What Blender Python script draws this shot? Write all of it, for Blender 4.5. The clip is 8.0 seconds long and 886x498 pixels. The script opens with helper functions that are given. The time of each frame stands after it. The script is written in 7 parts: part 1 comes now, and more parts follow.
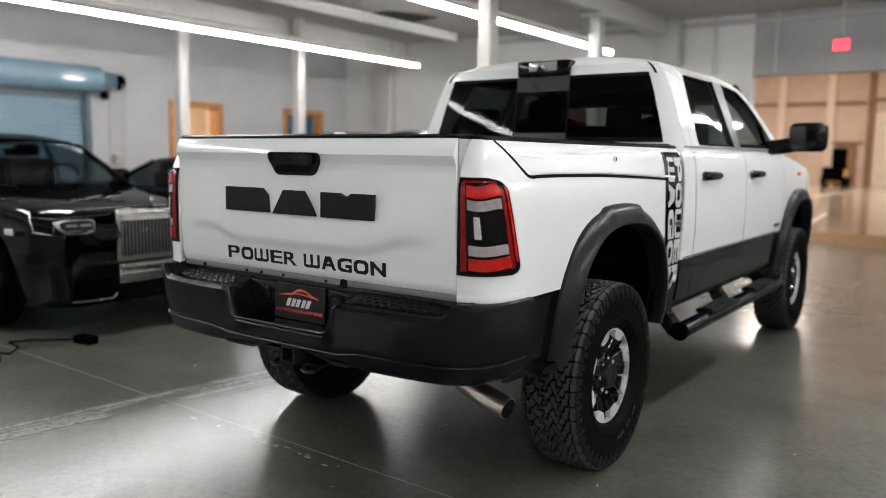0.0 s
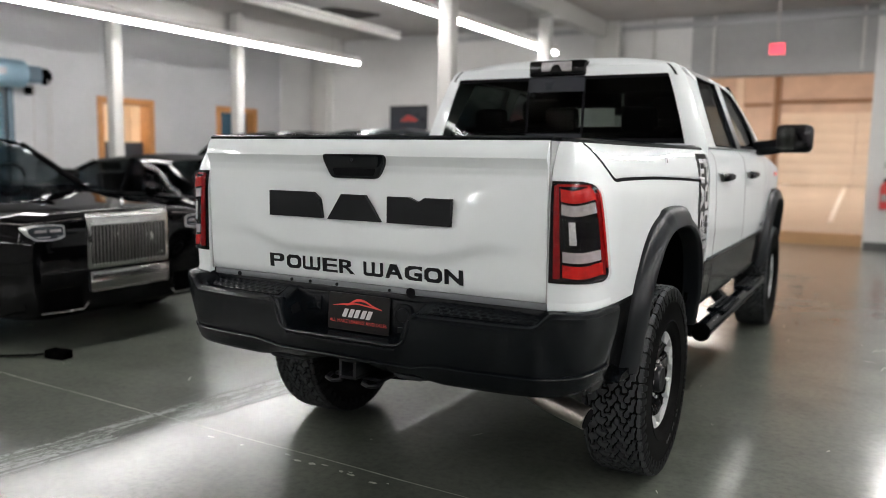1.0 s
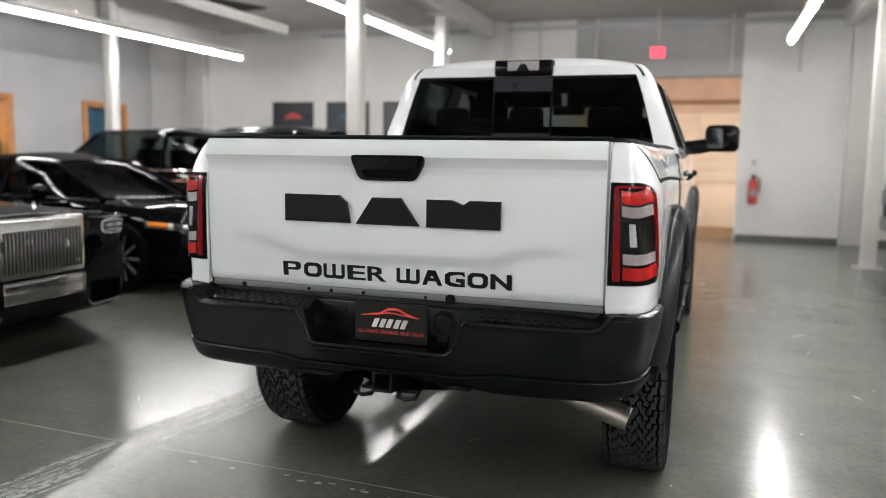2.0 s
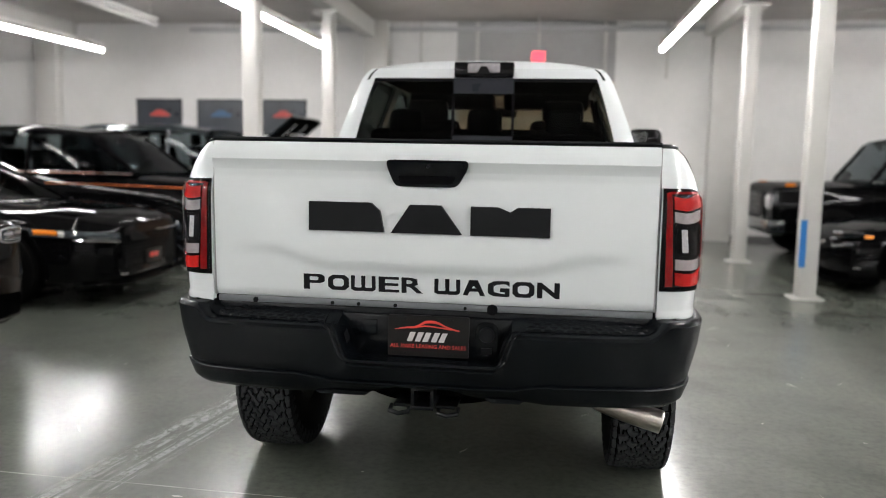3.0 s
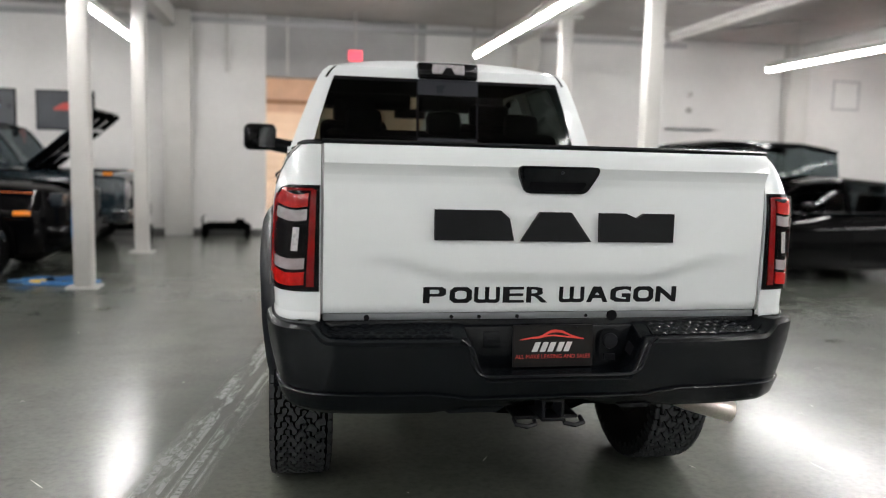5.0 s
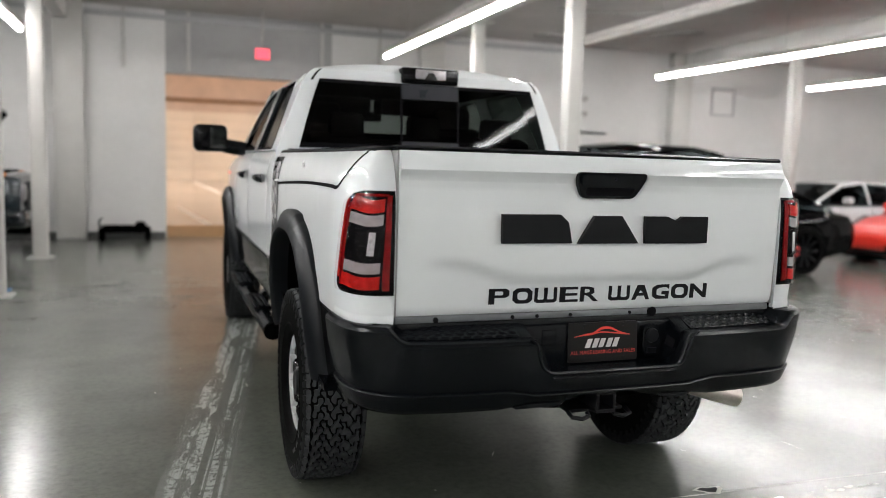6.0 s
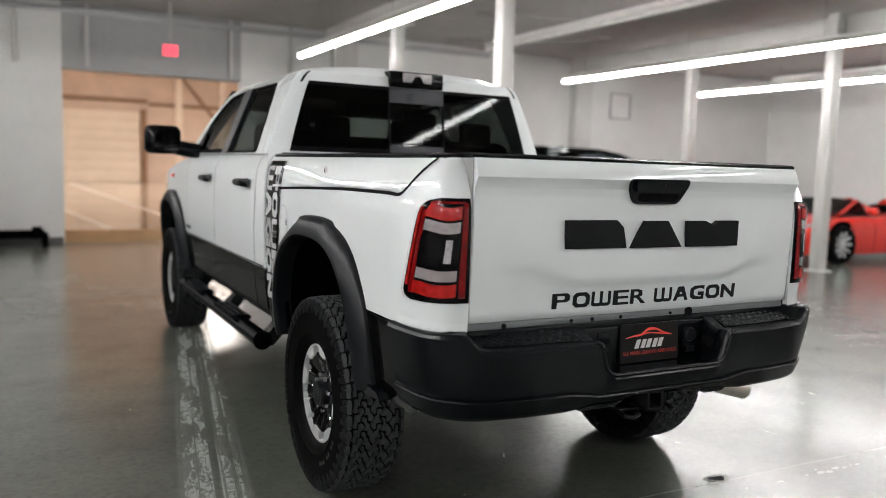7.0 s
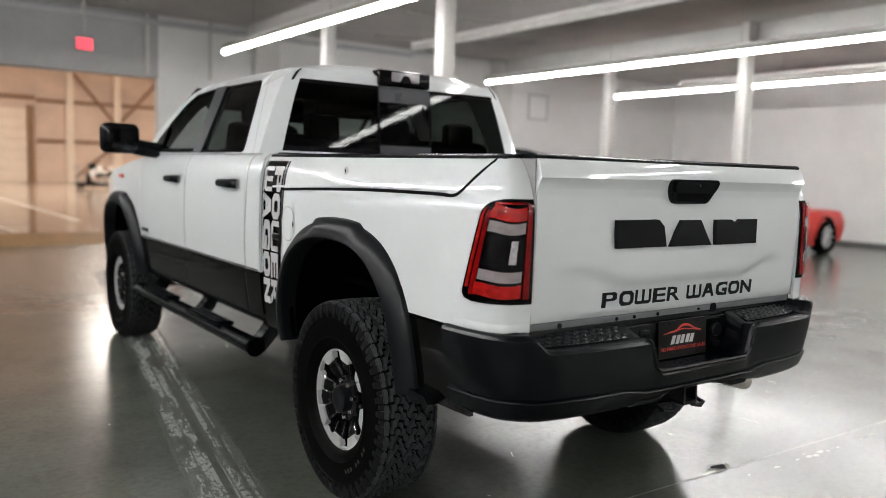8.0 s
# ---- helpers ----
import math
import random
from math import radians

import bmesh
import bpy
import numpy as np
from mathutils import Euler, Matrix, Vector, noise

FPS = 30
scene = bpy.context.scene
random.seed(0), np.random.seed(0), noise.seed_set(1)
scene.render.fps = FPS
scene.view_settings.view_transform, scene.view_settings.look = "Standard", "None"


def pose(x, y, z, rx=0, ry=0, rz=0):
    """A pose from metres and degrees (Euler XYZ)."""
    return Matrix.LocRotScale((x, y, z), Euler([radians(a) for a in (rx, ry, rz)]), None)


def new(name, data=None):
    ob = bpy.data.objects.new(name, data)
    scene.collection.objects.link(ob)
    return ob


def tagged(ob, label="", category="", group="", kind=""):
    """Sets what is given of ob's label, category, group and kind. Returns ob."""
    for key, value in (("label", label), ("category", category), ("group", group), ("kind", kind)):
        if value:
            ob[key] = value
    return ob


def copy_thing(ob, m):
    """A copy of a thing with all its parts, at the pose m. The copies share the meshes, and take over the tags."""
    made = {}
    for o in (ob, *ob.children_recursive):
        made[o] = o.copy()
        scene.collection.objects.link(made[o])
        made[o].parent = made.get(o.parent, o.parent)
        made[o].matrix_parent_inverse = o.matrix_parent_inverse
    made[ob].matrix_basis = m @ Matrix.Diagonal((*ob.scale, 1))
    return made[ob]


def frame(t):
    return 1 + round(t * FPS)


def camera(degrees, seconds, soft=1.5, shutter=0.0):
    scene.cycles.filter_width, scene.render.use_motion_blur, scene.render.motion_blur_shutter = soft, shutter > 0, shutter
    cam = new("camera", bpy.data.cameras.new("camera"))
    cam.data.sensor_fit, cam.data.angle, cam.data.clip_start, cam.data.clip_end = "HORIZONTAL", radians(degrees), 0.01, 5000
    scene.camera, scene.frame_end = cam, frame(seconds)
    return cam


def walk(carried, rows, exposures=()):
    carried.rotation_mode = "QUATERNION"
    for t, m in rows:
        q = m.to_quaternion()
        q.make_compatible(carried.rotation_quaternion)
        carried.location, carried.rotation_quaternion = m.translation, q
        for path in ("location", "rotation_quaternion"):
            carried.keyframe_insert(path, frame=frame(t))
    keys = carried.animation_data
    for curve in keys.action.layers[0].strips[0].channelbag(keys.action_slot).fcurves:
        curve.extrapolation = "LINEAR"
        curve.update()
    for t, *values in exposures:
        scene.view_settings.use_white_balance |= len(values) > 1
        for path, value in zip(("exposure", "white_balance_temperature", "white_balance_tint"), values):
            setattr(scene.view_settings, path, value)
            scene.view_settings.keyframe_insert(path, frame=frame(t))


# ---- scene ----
cam = camera(58.8, 8.0, soft=0.6)
METRES, EYE, TILT, LEAN, TURN = 5.32, 1.468, 0.0, 0.0, 35.5
START_X, START_Y = 2.442, -2.396
ROWS = [
    (0.0, 0.0, 0.0, 0.0, 0.1, -6.76, -0.83),
    (0.5, -0.0584, 0.0169, 0.0008, -2.86, -6.75, -0.88),
    (1.0, -0.1166, 0.0322, 0.0009, -6.19, -6.76, -0.89),
    (1.5, -0.1786, 0.0514, 0.0011, -10.98, -6.8, -0.84),
    (3.0, -0.354, 0.1509, 0.0031, -27.55, -6.64, -1.04),
    (3.5, -0.4013, 0.1955, 0.0041, -32.27, -6.55, -1.19),
    (4.0, -0.4523, 0.2324, 0.0042, -36.76, -6.45, -1.29),
    (4.5, -0.4979, 0.2754, 0.0023, -41.31, -6.4, -1.37),
    (6.0, -0.6375, 0.4052, 0.0034, -55.05, -6.12, -1.67),
    (6.5, -0.677, 0.4566, 0.0053, -59.52, -5.97, -1.73),
    (7.0, -0.701, 0.5117, 0.0044, -63.68, -5.86, -1.73),
    (7.5, -0.7236, 0.5616, 0.0026, -67.55, -5.74, -1.74),
    (8.0, -0.7373, 0.6102, 0.0022, -71.03, -5.68, -1.71),
]
walk(cam, [(t, pose(START_X, START_Y, EYE, TILT, LEAN, TURN) @ pose(METRES * x, METRES * y, METRES * z, 90 + pitch, roll, yaw)) for t, x, y, z, yaw, pitch, roll in ROWS],
     exposures=((0.0, -0.46), (1.5, -0.24), (3.0, -0.06), (4.0, -0.02), (4.5, -0.06), (6.0, -0.26), (8.0, -0.50)))

cam.data.dof.use_dof = True
cam.data.dof.focus_distance = 3.2
cam.data.dof.aperture_fstop = 1.35

# ---- world ----
world = bpy.data.worlds.new("world")
scene.world = world
world.use_nodes = True
world.node_tree.nodes["Background"].inputs[0].default_value = (0.5, 0.55, 0.6, 1)
world.node_tree.nodes["Background"].inputs[1].default_value = 0.05


# ---- materials ----
def mat(name, col, rough=0.5, metal=0.0, var=0.12, scale=6.0, bump=0.0, bscale=60.0, coat=0.0, rvar=0.08, dark=None, spec=0.5, crough=0.04):
    """A painted or plain surface: colour varied at two scales, roughness varied, fine relief."""
    m = bpy.data.materials.new(name)
    m.use_nodes = True
    nt = m.node_tree
    b = nt.nodes["Principled BSDF"]
    tc = nt.nodes.new("ShaderNodeTexCoord")
    n1 = nt.nodes.new("ShaderNodeTexNoise")
    n1.inputs["Scale"].default_value, n1.inputs["Detail"].default_value = scale, 6
    n2 = nt.nodes.new("ShaderNodeTexNoise")
    n2.inputs["Scale"].default_value, n2.inputs["Detail"].default_value = scale * 9, 3
    add = nt.nodes.new("ShaderNodeMath")
    add.operation = "MULTIPLY_ADD"
    add.inputs[1].default_value = 0.35
    nt.links.new(tc.outputs["Object"], n1.inputs["Vector"])
    nt.links.new(tc.outputs["Object"], n2.inputs["Vector"])
    nt.links.new(n2.outputs["Fac"], add.inputs[0])
    nt.links.new(n1.outputs["Fac"], add.inputs[2])
    ramp = nt.nodes.new("ShaderNodeValToRGB")
    d = dark or tuple(c * (1 - var) for c in col)
    ramp.color_ramp.elements[0].position, ramp.color_ramp.elements[0].color = 0.45, (*d, 1)
    ramp.color_ramp.elements[1].position, ramp.color_ramp.elements[1].color = 0.85, (*[min(1, c * (1 + var * 0.5)) for c in col], 1)
    nt.links.new(add.outputs[0], ramp.inputs[0])
    nt.links.new(ramp.outputs[0], b.inputs["Base Color"])
    mr = nt.nodes.new("ShaderNodeMapRange")
    mr.inputs[3].default_value, mr.inputs[4].default_value = max(0.02, rough - rvar), min(1, rough + rvar)
    nt.links.new(n1.outputs["Fac"], mr.inputs[0])
    nt.links.new(mr.outputs[0], b.inputs["Roughness"])
    b.inputs["Metallic"].default_value = metal
    b.inputs["Coat Weight"].default_value = coat
    b.inputs["Coat Roughness"].default_value = crough
    b.inputs["Specular IOR Level"].default_value = spec
    if bump:
        nb = nt.nodes.new("ShaderNodeTexNoise")
        nb.inputs["Scale"].default_value, nb.inputs["Detail"].default_value = bscale, 4
        bp = nt.nodes.new("ShaderNodeBump")
        bp.inputs["Strength"].default_value, bp.inputs["Distance"].default_value = bump, 0.004
        nt.links.new(tc.outputs["Object"], nb.inputs["Vector"])
        nt.links.new(nb.outputs["Fac"], bp.inputs["Height"])
        nt.links.new(bp.outputs["Normal"], b.inputs["Normal"])
    return m


def lamp_mat(name, col, strength):
    m = bpy.data.materials.new(name)
    m.use_nodes = True
    b = m.node_tree.nodes["Principled BSDF"]
    b.inputs["Base Color"].default_value = (*col, 1)
    b.inputs["Emission Color"].default_value = (*col, 1)
    b.inputs["Emission Strength"].default_value = strength
    return m


def tinted_glass(name, tint, gloss=0.03):
    """Thin window glass: lets tinted light through, mirrors by Fresnel."""
    m = bpy.data.materials.new(name)
    m.use_nodes = True
    nt = m.node_tree
    nt.nodes.remove(nt.nodes["Principled BSDF"])
    out = nt.nodes["Material Output"]
    tr = nt.nodes.new("ShaderNodeBsdfTransparent")
    tr.inputs[0].default_value = (*tint, 1)
    gl = nt.nodes.new("ShaderNodeBsdfGlossy")
    gl.inputs["Roughness"].default_value = gloss
    lw = nt.nodes.new("ShaderNodeLayerWeight")
    lw.inputs[0].default_value = 0.5
    pw = nt.nodes.new("ShaderNodeMath")
    pw.operation = "POWER"
    pw.inputs[1].default_value = 5.0
    nt.links.new(lw.outputs["Facing"], pw.inputs[0])
    fr = nt.nodes.new("ShaderNodeMath")
    fr.operation = "MULTIPLY_ADD"
    fr.inputs[1].default_value, fr.inputs[2].default_value = 0.42, 0.014
    nt.links.new(pw.outputs[0], fr.inputs[0])
    mx = nt.nodes.new("ShaderNodeMixShader")
    nt.links.new(fr.outputs[0], mx.inputs[0])
    nt.links.new(tr.outputs[0], mx.inputs[1])
    nt.links.new(gl.outputs[0], mx.inputs[2])
    nt.links.new(mx.outputs[0], out.inputs[0])
    return m


def floor_mat():
    """Sealed grey-green concrete: mottled, stained, glossy with dull patches."""
    m = bpy.data.materials.new("sealed_concrete")
    m.use_nodes = True
    nt = m.node_tree
    b = nt.nodes["Principled BSDF"]
    tc = nt.nodes.new("ShaderNodeTexCoord")

    def noise_node(scale, detail, rough=0.6):
        n = nt.nodes.new("ShaderNodeTexNoise")
        n.inputs["Scale"].default_value, n.inputs["Detail"].default_value, n.inputs["Roughness"].default_value = scale, detail, rough
        nt.links.new(tc.outputs["Object"], n.inputs["Vector"])
        return n

    def ramp_node(src, stops):
        r = nt.nodes.new("ShaderNodeValToRGB")
        while len(r.color_ramp.elements) < len(stops):
            r.color_ramp.elements.new(0.5)
        for e, (p, c) in zip(r.color_ramp.elements, stops):
            e.position, e.color = p, (*c, 1)
        nt.links.new(src.outputs["Fac"], r.inputs[0])
        return r
    big, mid, fine = noise_node(0.35, 4), noise_node(2.2, 4), noise_node(26, 5, 0.65)
    c1 = ramp_node(big, [(0.3, (0.068, 0.076, 0.064)), (0.7, (0.110, 0.118, 0.099))])
    c2 = ramp_node(mid, [(0.30, (0.62, 0.66, 0.60)), (0.52, (1, 1, 1)), (0.78, (1.26, 1.22, 1.14))])
    c3 = ramp_node(fine, [(0.3, (0.62, 0.63, 0.62)), (0.5, (0.95, 0.95, 0.95)), (0.72, (1.18, 1.18, 1.15))])
    prev = c1
    for c in (c2, c3):
        mx = nt.nodes.new("ShaderNodeMix")
        mx.data_type, mx.blend_type = "RGBA", "MULTIPLY"
        mx.inputs[0].default_value = 1
        nt.links.new(prev.outputs[0 if prev is c1 else 2], mx.inputs[6])
        nt.links.new(c.outputs[0], mx.inputs[7])
        prev = mx
    nt.links.new(prev.outputs[2], b.inputs["Base Color"])
    mr = nt.nodes.new("ShaderNodeMapRange")
    mr.inputs[1].default_value, mr.inputs[2].default_value = 0.3, 0.75
    mr.inputs[3].default_value, mr.inputs[4].default_value = 0.0, 0.015
    nt.links.new(big.outputs["Fac"], mr.inputs[0])
    # brushed wear along both ways of the hall, dull against the sealed coat
    prev_r = mr.outputs[0]
    for sx, sy, lo, hi, amt in ((0.5, 7.0, 0.40, 0.62, 0.022), (6.0, 0.6, 0.40, 0.62, 0.020)):
        mp = nt.nodes.new("ShaderNodeMapping")
        mp.inputs["Scale"].default_value = (sx, sy, 1)
        mp.inputs["Rotation"].default_value = (0, 0, 0.15)
        nn = nt.nodes.new("ShaderNodeTexNoise")
        nn.inputs["Scale"].default_value, nn.inputs["Detail"].default_value = 1.0, 4
        nt.links.new(tc.outputs["Object"], mp.inputs["Vector"])
        nt.links.new(mp.outputs[0], nn.inputs["Vector"])
        rr = nt.nodes.new("ShaderNodeMapRange")
        rr.inputs[1].default_value, rr.inputs[2].default_value, rr.inputs[3].default_value, rr.inputs[4].default_value = lo, hi, 0.0, amt
        nt.links.new(nn.outputs["Fac"], rr.inputs[0])
        ad = nt.nodes.new("ShaderNodeMath")
        nt.links.new(prev_r, ad.inputs[0])
        nt.links.new(rr.outputs[0], ad.inputs[1])
        prev_r = ad.outputs[0]
    ad = nt.nodes.new("ShaderNodeMath")
    ad.inputs[1].default_value = 0.165
    nt.links.new(prev_r, ad.inputs[0])
    nt.links.new(ad.outputs[0], b.inputs["Coat Roughness"])
    b.inputs["Coat Weight"].default_value = 1.0
    b.inputs["Coat IOR"].default_value = 1.5
    b.inputs["Roughness"].default_value = 0.48
    b.inputs["IOR"].default_value = 1.3
    bp = nt.nodes.new("ShaderNodeBump")
    bp.inputs["Strength"].default_value, bp.inputs["Distance"].default_value = 0.08, 0.004
    wav = noise_node(4.0, 3)
    nt.links.new(wav.outputs["Fac"], bp.inputs["Height"])
    nt.links.new(bp.outputs["Normal"], b.inputs["Normal"])
    return m


def worn_stripe_mat():
    """Pale paint rubbed nearly away: streaks along the line, bare floor between them."""
    m = bpy.data.materials.new("worn_line")
    m.use_nodes = True
    nt = m.node_tree
    b = nt.nodes["Principled BSDF"]
    b.inputs["Base Color"].default_value = (0.42, 0.44, 0.42, 1)
    b.inputs["Roughness"].default_value = 0.5
    tc = nt.nodes.new("ShaderNodeTexCoord")
    facs = []
    for sx, sy, sz, lo, hi in ((24, 0.10, 1, 0.45, 0.50), (5, 1.1, 1, 0.42, 0.50), (28, 26, 1, 0.30, 0.52)):
        mp = nt.nodes.new("ShaderNodeMapping")
        mp.inputs["Scale"].default_value = (sx, sy, sz)
        n = nt.nodes.new("ShaderNodeTexNoise")
        n.inputs["Scale"].default_value, n.inputs["Detail"].default_value, n.inputs["Roughness"].default_value = 1.0, 8, 0.7
        r = nt.nodes.new("ShaderNodeMapRange")
        r.inputs[1].default_value, r.inputs[2].default_value = lo, hi
        nt.links.new(tc.outputs["Object"], mp.inputs["Vector"])
        nt.links.new(mp.outputs[0], n.inputs["Vector"])
        nt.links.new(n.outputs["Fac"], r.inputs[0])
        facs.append(r.outputs[0])
    sep = nt.nodes.new("ShaderNodeSeparateXYZ")
    nt.links.new(tc.outputs["Object"], sep.inputs[0])
    ab = nt.nodes.new("ShaderNodeMath")
    ab.operation = "ABSOLUTE"
    nt.links.new(sep.outputs[0], ab.inputs[0])
    ed = nt.nodes.new("ShaderNodeMapRange")
    ed.inputs[1].default_value, ed.inputs[2].default_value, ed.inputs[3].default_value, ed.inputs[4].default_value = 0.12, 0.17, 0.68, 0.0
    nt.links.new(ab.outputs[0], ed.inputs[0])
    facs.append(ed.outputs[0])
    prev = facs[0]
    for f in facs[1:]:
        mu = nt.nodes.new("ShaderNodeMath")
        mu.operation = "MULTIPLY"
        nt.links.new(prev, mu.inputs[0])
        nt.links.new(f, mu.inputs[1])
        prev = mu.outputs[0]
    tr = nt.nodes.new("ShaderNodeBsdfTransparent")
    mx = nt.nodes.new("ShaderNodeMixShader")
    nt.links.new(prev, mx.inputs[0])
    nt.links.new(tr.outputs[0], mx.inputs[1])
    nt.links.new(b.outputs[0], mx.inputs[2])
    nt.links.new(mx.outputs[0], nt.nodes["Material Output"].inputs[0])
    return m


M = {}
M["floor"] = floor_mat()
M["line"] = worn_stripe_mat()
M["wall"] = mat("white_wall_paint", (0.66, 0.65, 0.64), 0.6, var=0.07, scale=1.2, bump=0.15, bscale=30)
M["wall_dark"] = mat("rear_wall_paint", (0.60, 0.595, 0.59), 0.6, var=0.1, scale=1.2)
M["wall_header"] = mat("grey_header_paint", (0.36, 0.355, 0.355), 0.6, var=0.1, scale=1.2, bump=0.15, bscale=30)
M["wall_grey"] = mat("grey_wall_paint", (0.45, 0.45, 0.46), 0.6, var=0.08, scale=1.2, bump=0.15, bscale=30)
M["ceiling"] = mat("ceiling_paint", (0.46, 0.435, 0.42), 0.7, var=0.14, scale=0.9, bump=0.2, bscale=20)
M["column"] = mat("column_paint", (0.50, 0.49, 0.47), 0.45, var=0.06, scale=3, bump=0.05)
M["base"] = mat("baseboard_rubber", (0.09, 0.09, 0.09), 0.5)
M["tan"] = mat("tan_plywood", (0.66, 0.51, 0.41), 0.6, var=0.15, scale=0.8)
M["tan_light"] = mat("pale_insulated_panel", (0.80, 0.68, 0.56), 0.5, var=0.08, scale=0.8)
M["tan_dark"] = mat("dark_timber", (0.28, 0.16, 0.09), 0.6, var=0.2, scale=2)
M["ramp"] = mat("worn_plywood_ramp", (0.36, 0.22, 0.10), 0.5, var=0.25, scale=2)
M["tan_floor"] = mat("polished_warehouse_floor", (0.36, 0.29, 0.23), 0.12, var=0.15, scale=0.6)
M["white_line"] = mat("white_floor_paint", (0.7, 0.66, 0.6), 0.4, var=0.2, scale=4)
M["paint"] = mat("white_truck_paint", (0.745, 0.778, 0.788), 0.36, var=0.015, scale=2, coat=1.0, rvar=0.03, spec=0.12)
M["black"] = mat("black_bumper_plastic", (0.0025, 0.0035, 0.0048), 0.30, var=0.2, scale=5, bump=0.02, bscale=420, spec=0.0, rvar=0.015, coat=0.46, crough=0.24)
M["flare"] = mat("grey_black_flare_plastic", (0.006, 0.0072, 0.009), 0.36, var=0.15, scale=5, bump=0.03, bscale=420, spec=0.0, coat=0.5, crough=0.34)
M["gloss_black"] = mat("gloss_black_vinyl", (0.002, 0.0022, 0.0022), 0.16, var=0.1, rvar=0.04, spec=0.0, coat=0.55, crough=0.04)
M["satin_black"] = mat("satin_black_badge", (0.005, 0.0055, 0.007), 0.35, var=0.15, spec=0.0, coat=0.45, crough=0.3)
M["under"] = mat("underbody_black", (0.002, 0.002, 0.002), 0.85, var=0.4, scale=9, spec=0.0)
M["seam"] = mat("panel_gap_black", (0.006, 0.006, 0.007), 0.8, spec=0.03)
M["seam_grey"] = mat("panel_gap_grey", (0.33, 0.33, 0.33), 0.7)
# one rubber in three tones: shaded grooves near black, lit tread tops paler
M["tyre"] = mat("tyre_rubber_shaded", (0.0022, 0.0022, 0.0022), 0.6, spec=0.0, coat=0.12, crough=0.45, var=0.25, scale=14, bump=0.3, bscale=130)
M["tread"] = mat("tread_rubber_lit", (0.042, 0.045, 0.047), 0.62, spec=0.0, coat=0.25, crough=0.5, var=0.35, scale=26, bump=0.4, bscale=160)
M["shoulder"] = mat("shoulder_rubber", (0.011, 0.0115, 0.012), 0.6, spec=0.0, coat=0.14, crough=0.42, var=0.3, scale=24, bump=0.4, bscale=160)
M["white_letter"] = mat("sidewall_lettering", (0.008, 0.008, 0.008), 0.6, var=0.3, scale=40)
M["alloy"] = mat("machined_alloy", (0.62, 0.63, 0.63), 0.34, metal=0.45, var=0.06, scale=8)
M["chrome"] = mat("chrome", (0.72, 0.72, 0.72), 0.12, metal=1.0, var=0.05)
# the same chrome with shade put into its colour
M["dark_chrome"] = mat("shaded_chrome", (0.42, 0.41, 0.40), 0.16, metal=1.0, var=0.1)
M["steel"] = mat("exhaust_steel", (0.55, 0.50, 0.46), 0.3, metal=1.0, var=0.2, scale=10)
M["red"] = mat("red_lamp_lens", (0.20, 0.004, 0.005), 0.2, var=0.45, scale=24, coat=0.4, spec=0.1, rvar=0.03)
M["red_bright"] = mat("bright_red_reflector", (0.42, 0.012, 0.010), 0.25, var=0.5, scale=30, coat=0.4, spec=0.1)
M["clear_lens"] = mat("clear_lamp_lens", (0.33, 0.31, 0.32), 0.15, var=0.18, scale=40, coat=1.0)
M["lamp_cover"] = tinted_glass("clear_lamp_cover", (0.97, 0.94, 0.94), 0.02)
M["led"] = mat("led_strip_lens", (0.52, 0.53, 0.54), 0.2, var=0.35, scale=90, coat=1.0)
M["lamp_black"] = mat("lamp_housing_black", (0.003, 0.003, 0.0035), 0.1, var=0.2, coat=0.35, spec=0.0)
M["rear_glass"] = tinted_glass("privacy_glass", (0.155, 0.178, 0.168))
M["front_glass"] = tinted_glass("clear_cab_glass", (0.72, 0.76, 0.74))
M["side_glass"] = tinted_glass("lightly_tinted_side_glass", (0.42, 0.45, 0.44))
M["car_rim"] = mat("bright_car_rim", (0.55, 0.55, 0.56), 0.3, metal=0.3, var=0.06)
M["mask"] = mat("blue_black_glass_band", (0.022, 0.024, 0.030), 0.3, var=0.1, spec=0.2)
M["pillar_grey"] = mat("satin_grey_pillar_cover", (0.016, 0.019, 0.023), 0.35, var=0.1, spec=0.3)
M["gate_sill"] = mat("grey_body_strip", (0.15, 0.16, 0.17), 0.4, var=0.1)
M["joint"] = mat("floor_joint_filler", (0.30, 0.30, 0.27), 0.6, var=0.4, scale=12)
M["seat"] = mat("black_seat_cloth", (0.002, 0.002, 0.0022), 0.9, spec=0.0, var=0.2, scale=20)
M["plate"] = mat("black_plate", (0.006, 0.006, 0.006), 0.35, var=0.2, spec=0.25)
M["plate_red"] = mat("red_plate_print", (0.70, 0.06, 0.045), 0.4, var=0.1, scale=60)
M["plate_silver"] = mat("silver_plate_print", (0.62, 0.62, 0.62), 0.4, var=0.1, scale=60)
M["tube"] = lamp_mat("fluorescent_tube", (1.0, 0.985, 0.97), 84.0)
M["tube_dim"] = mat("unlit_fixture", (0.78, 0.76, 0.74), 0.5, var=0.1)
M["warm_lamp"] = lamp_mat("warm_highbay", (1.0, 0.93, 0.85), 23.0)
M["exit"] = lamp_mat("exit_red", (1.0, 0.10, 0.15), 1.1)
M["car_black"] = mat("black_car_paint", (0.002, 0.002, 0.0023), 0.12, var=0.2, crough=0.02, coat=0.34, rvar=0.03, spec=0.0)
M["car_slate"] = mat("slate_blue_car_paint", (0.012, 0.020, 0.026), 0.2, var=0.15, coat=0.6, rvar=0.03)
M["car_grey"] = mat("dark_grey_car_paint", (0.016, 0.019, 0.022), 0.2, var=0.15, coat=1.0, rvar=0.03)
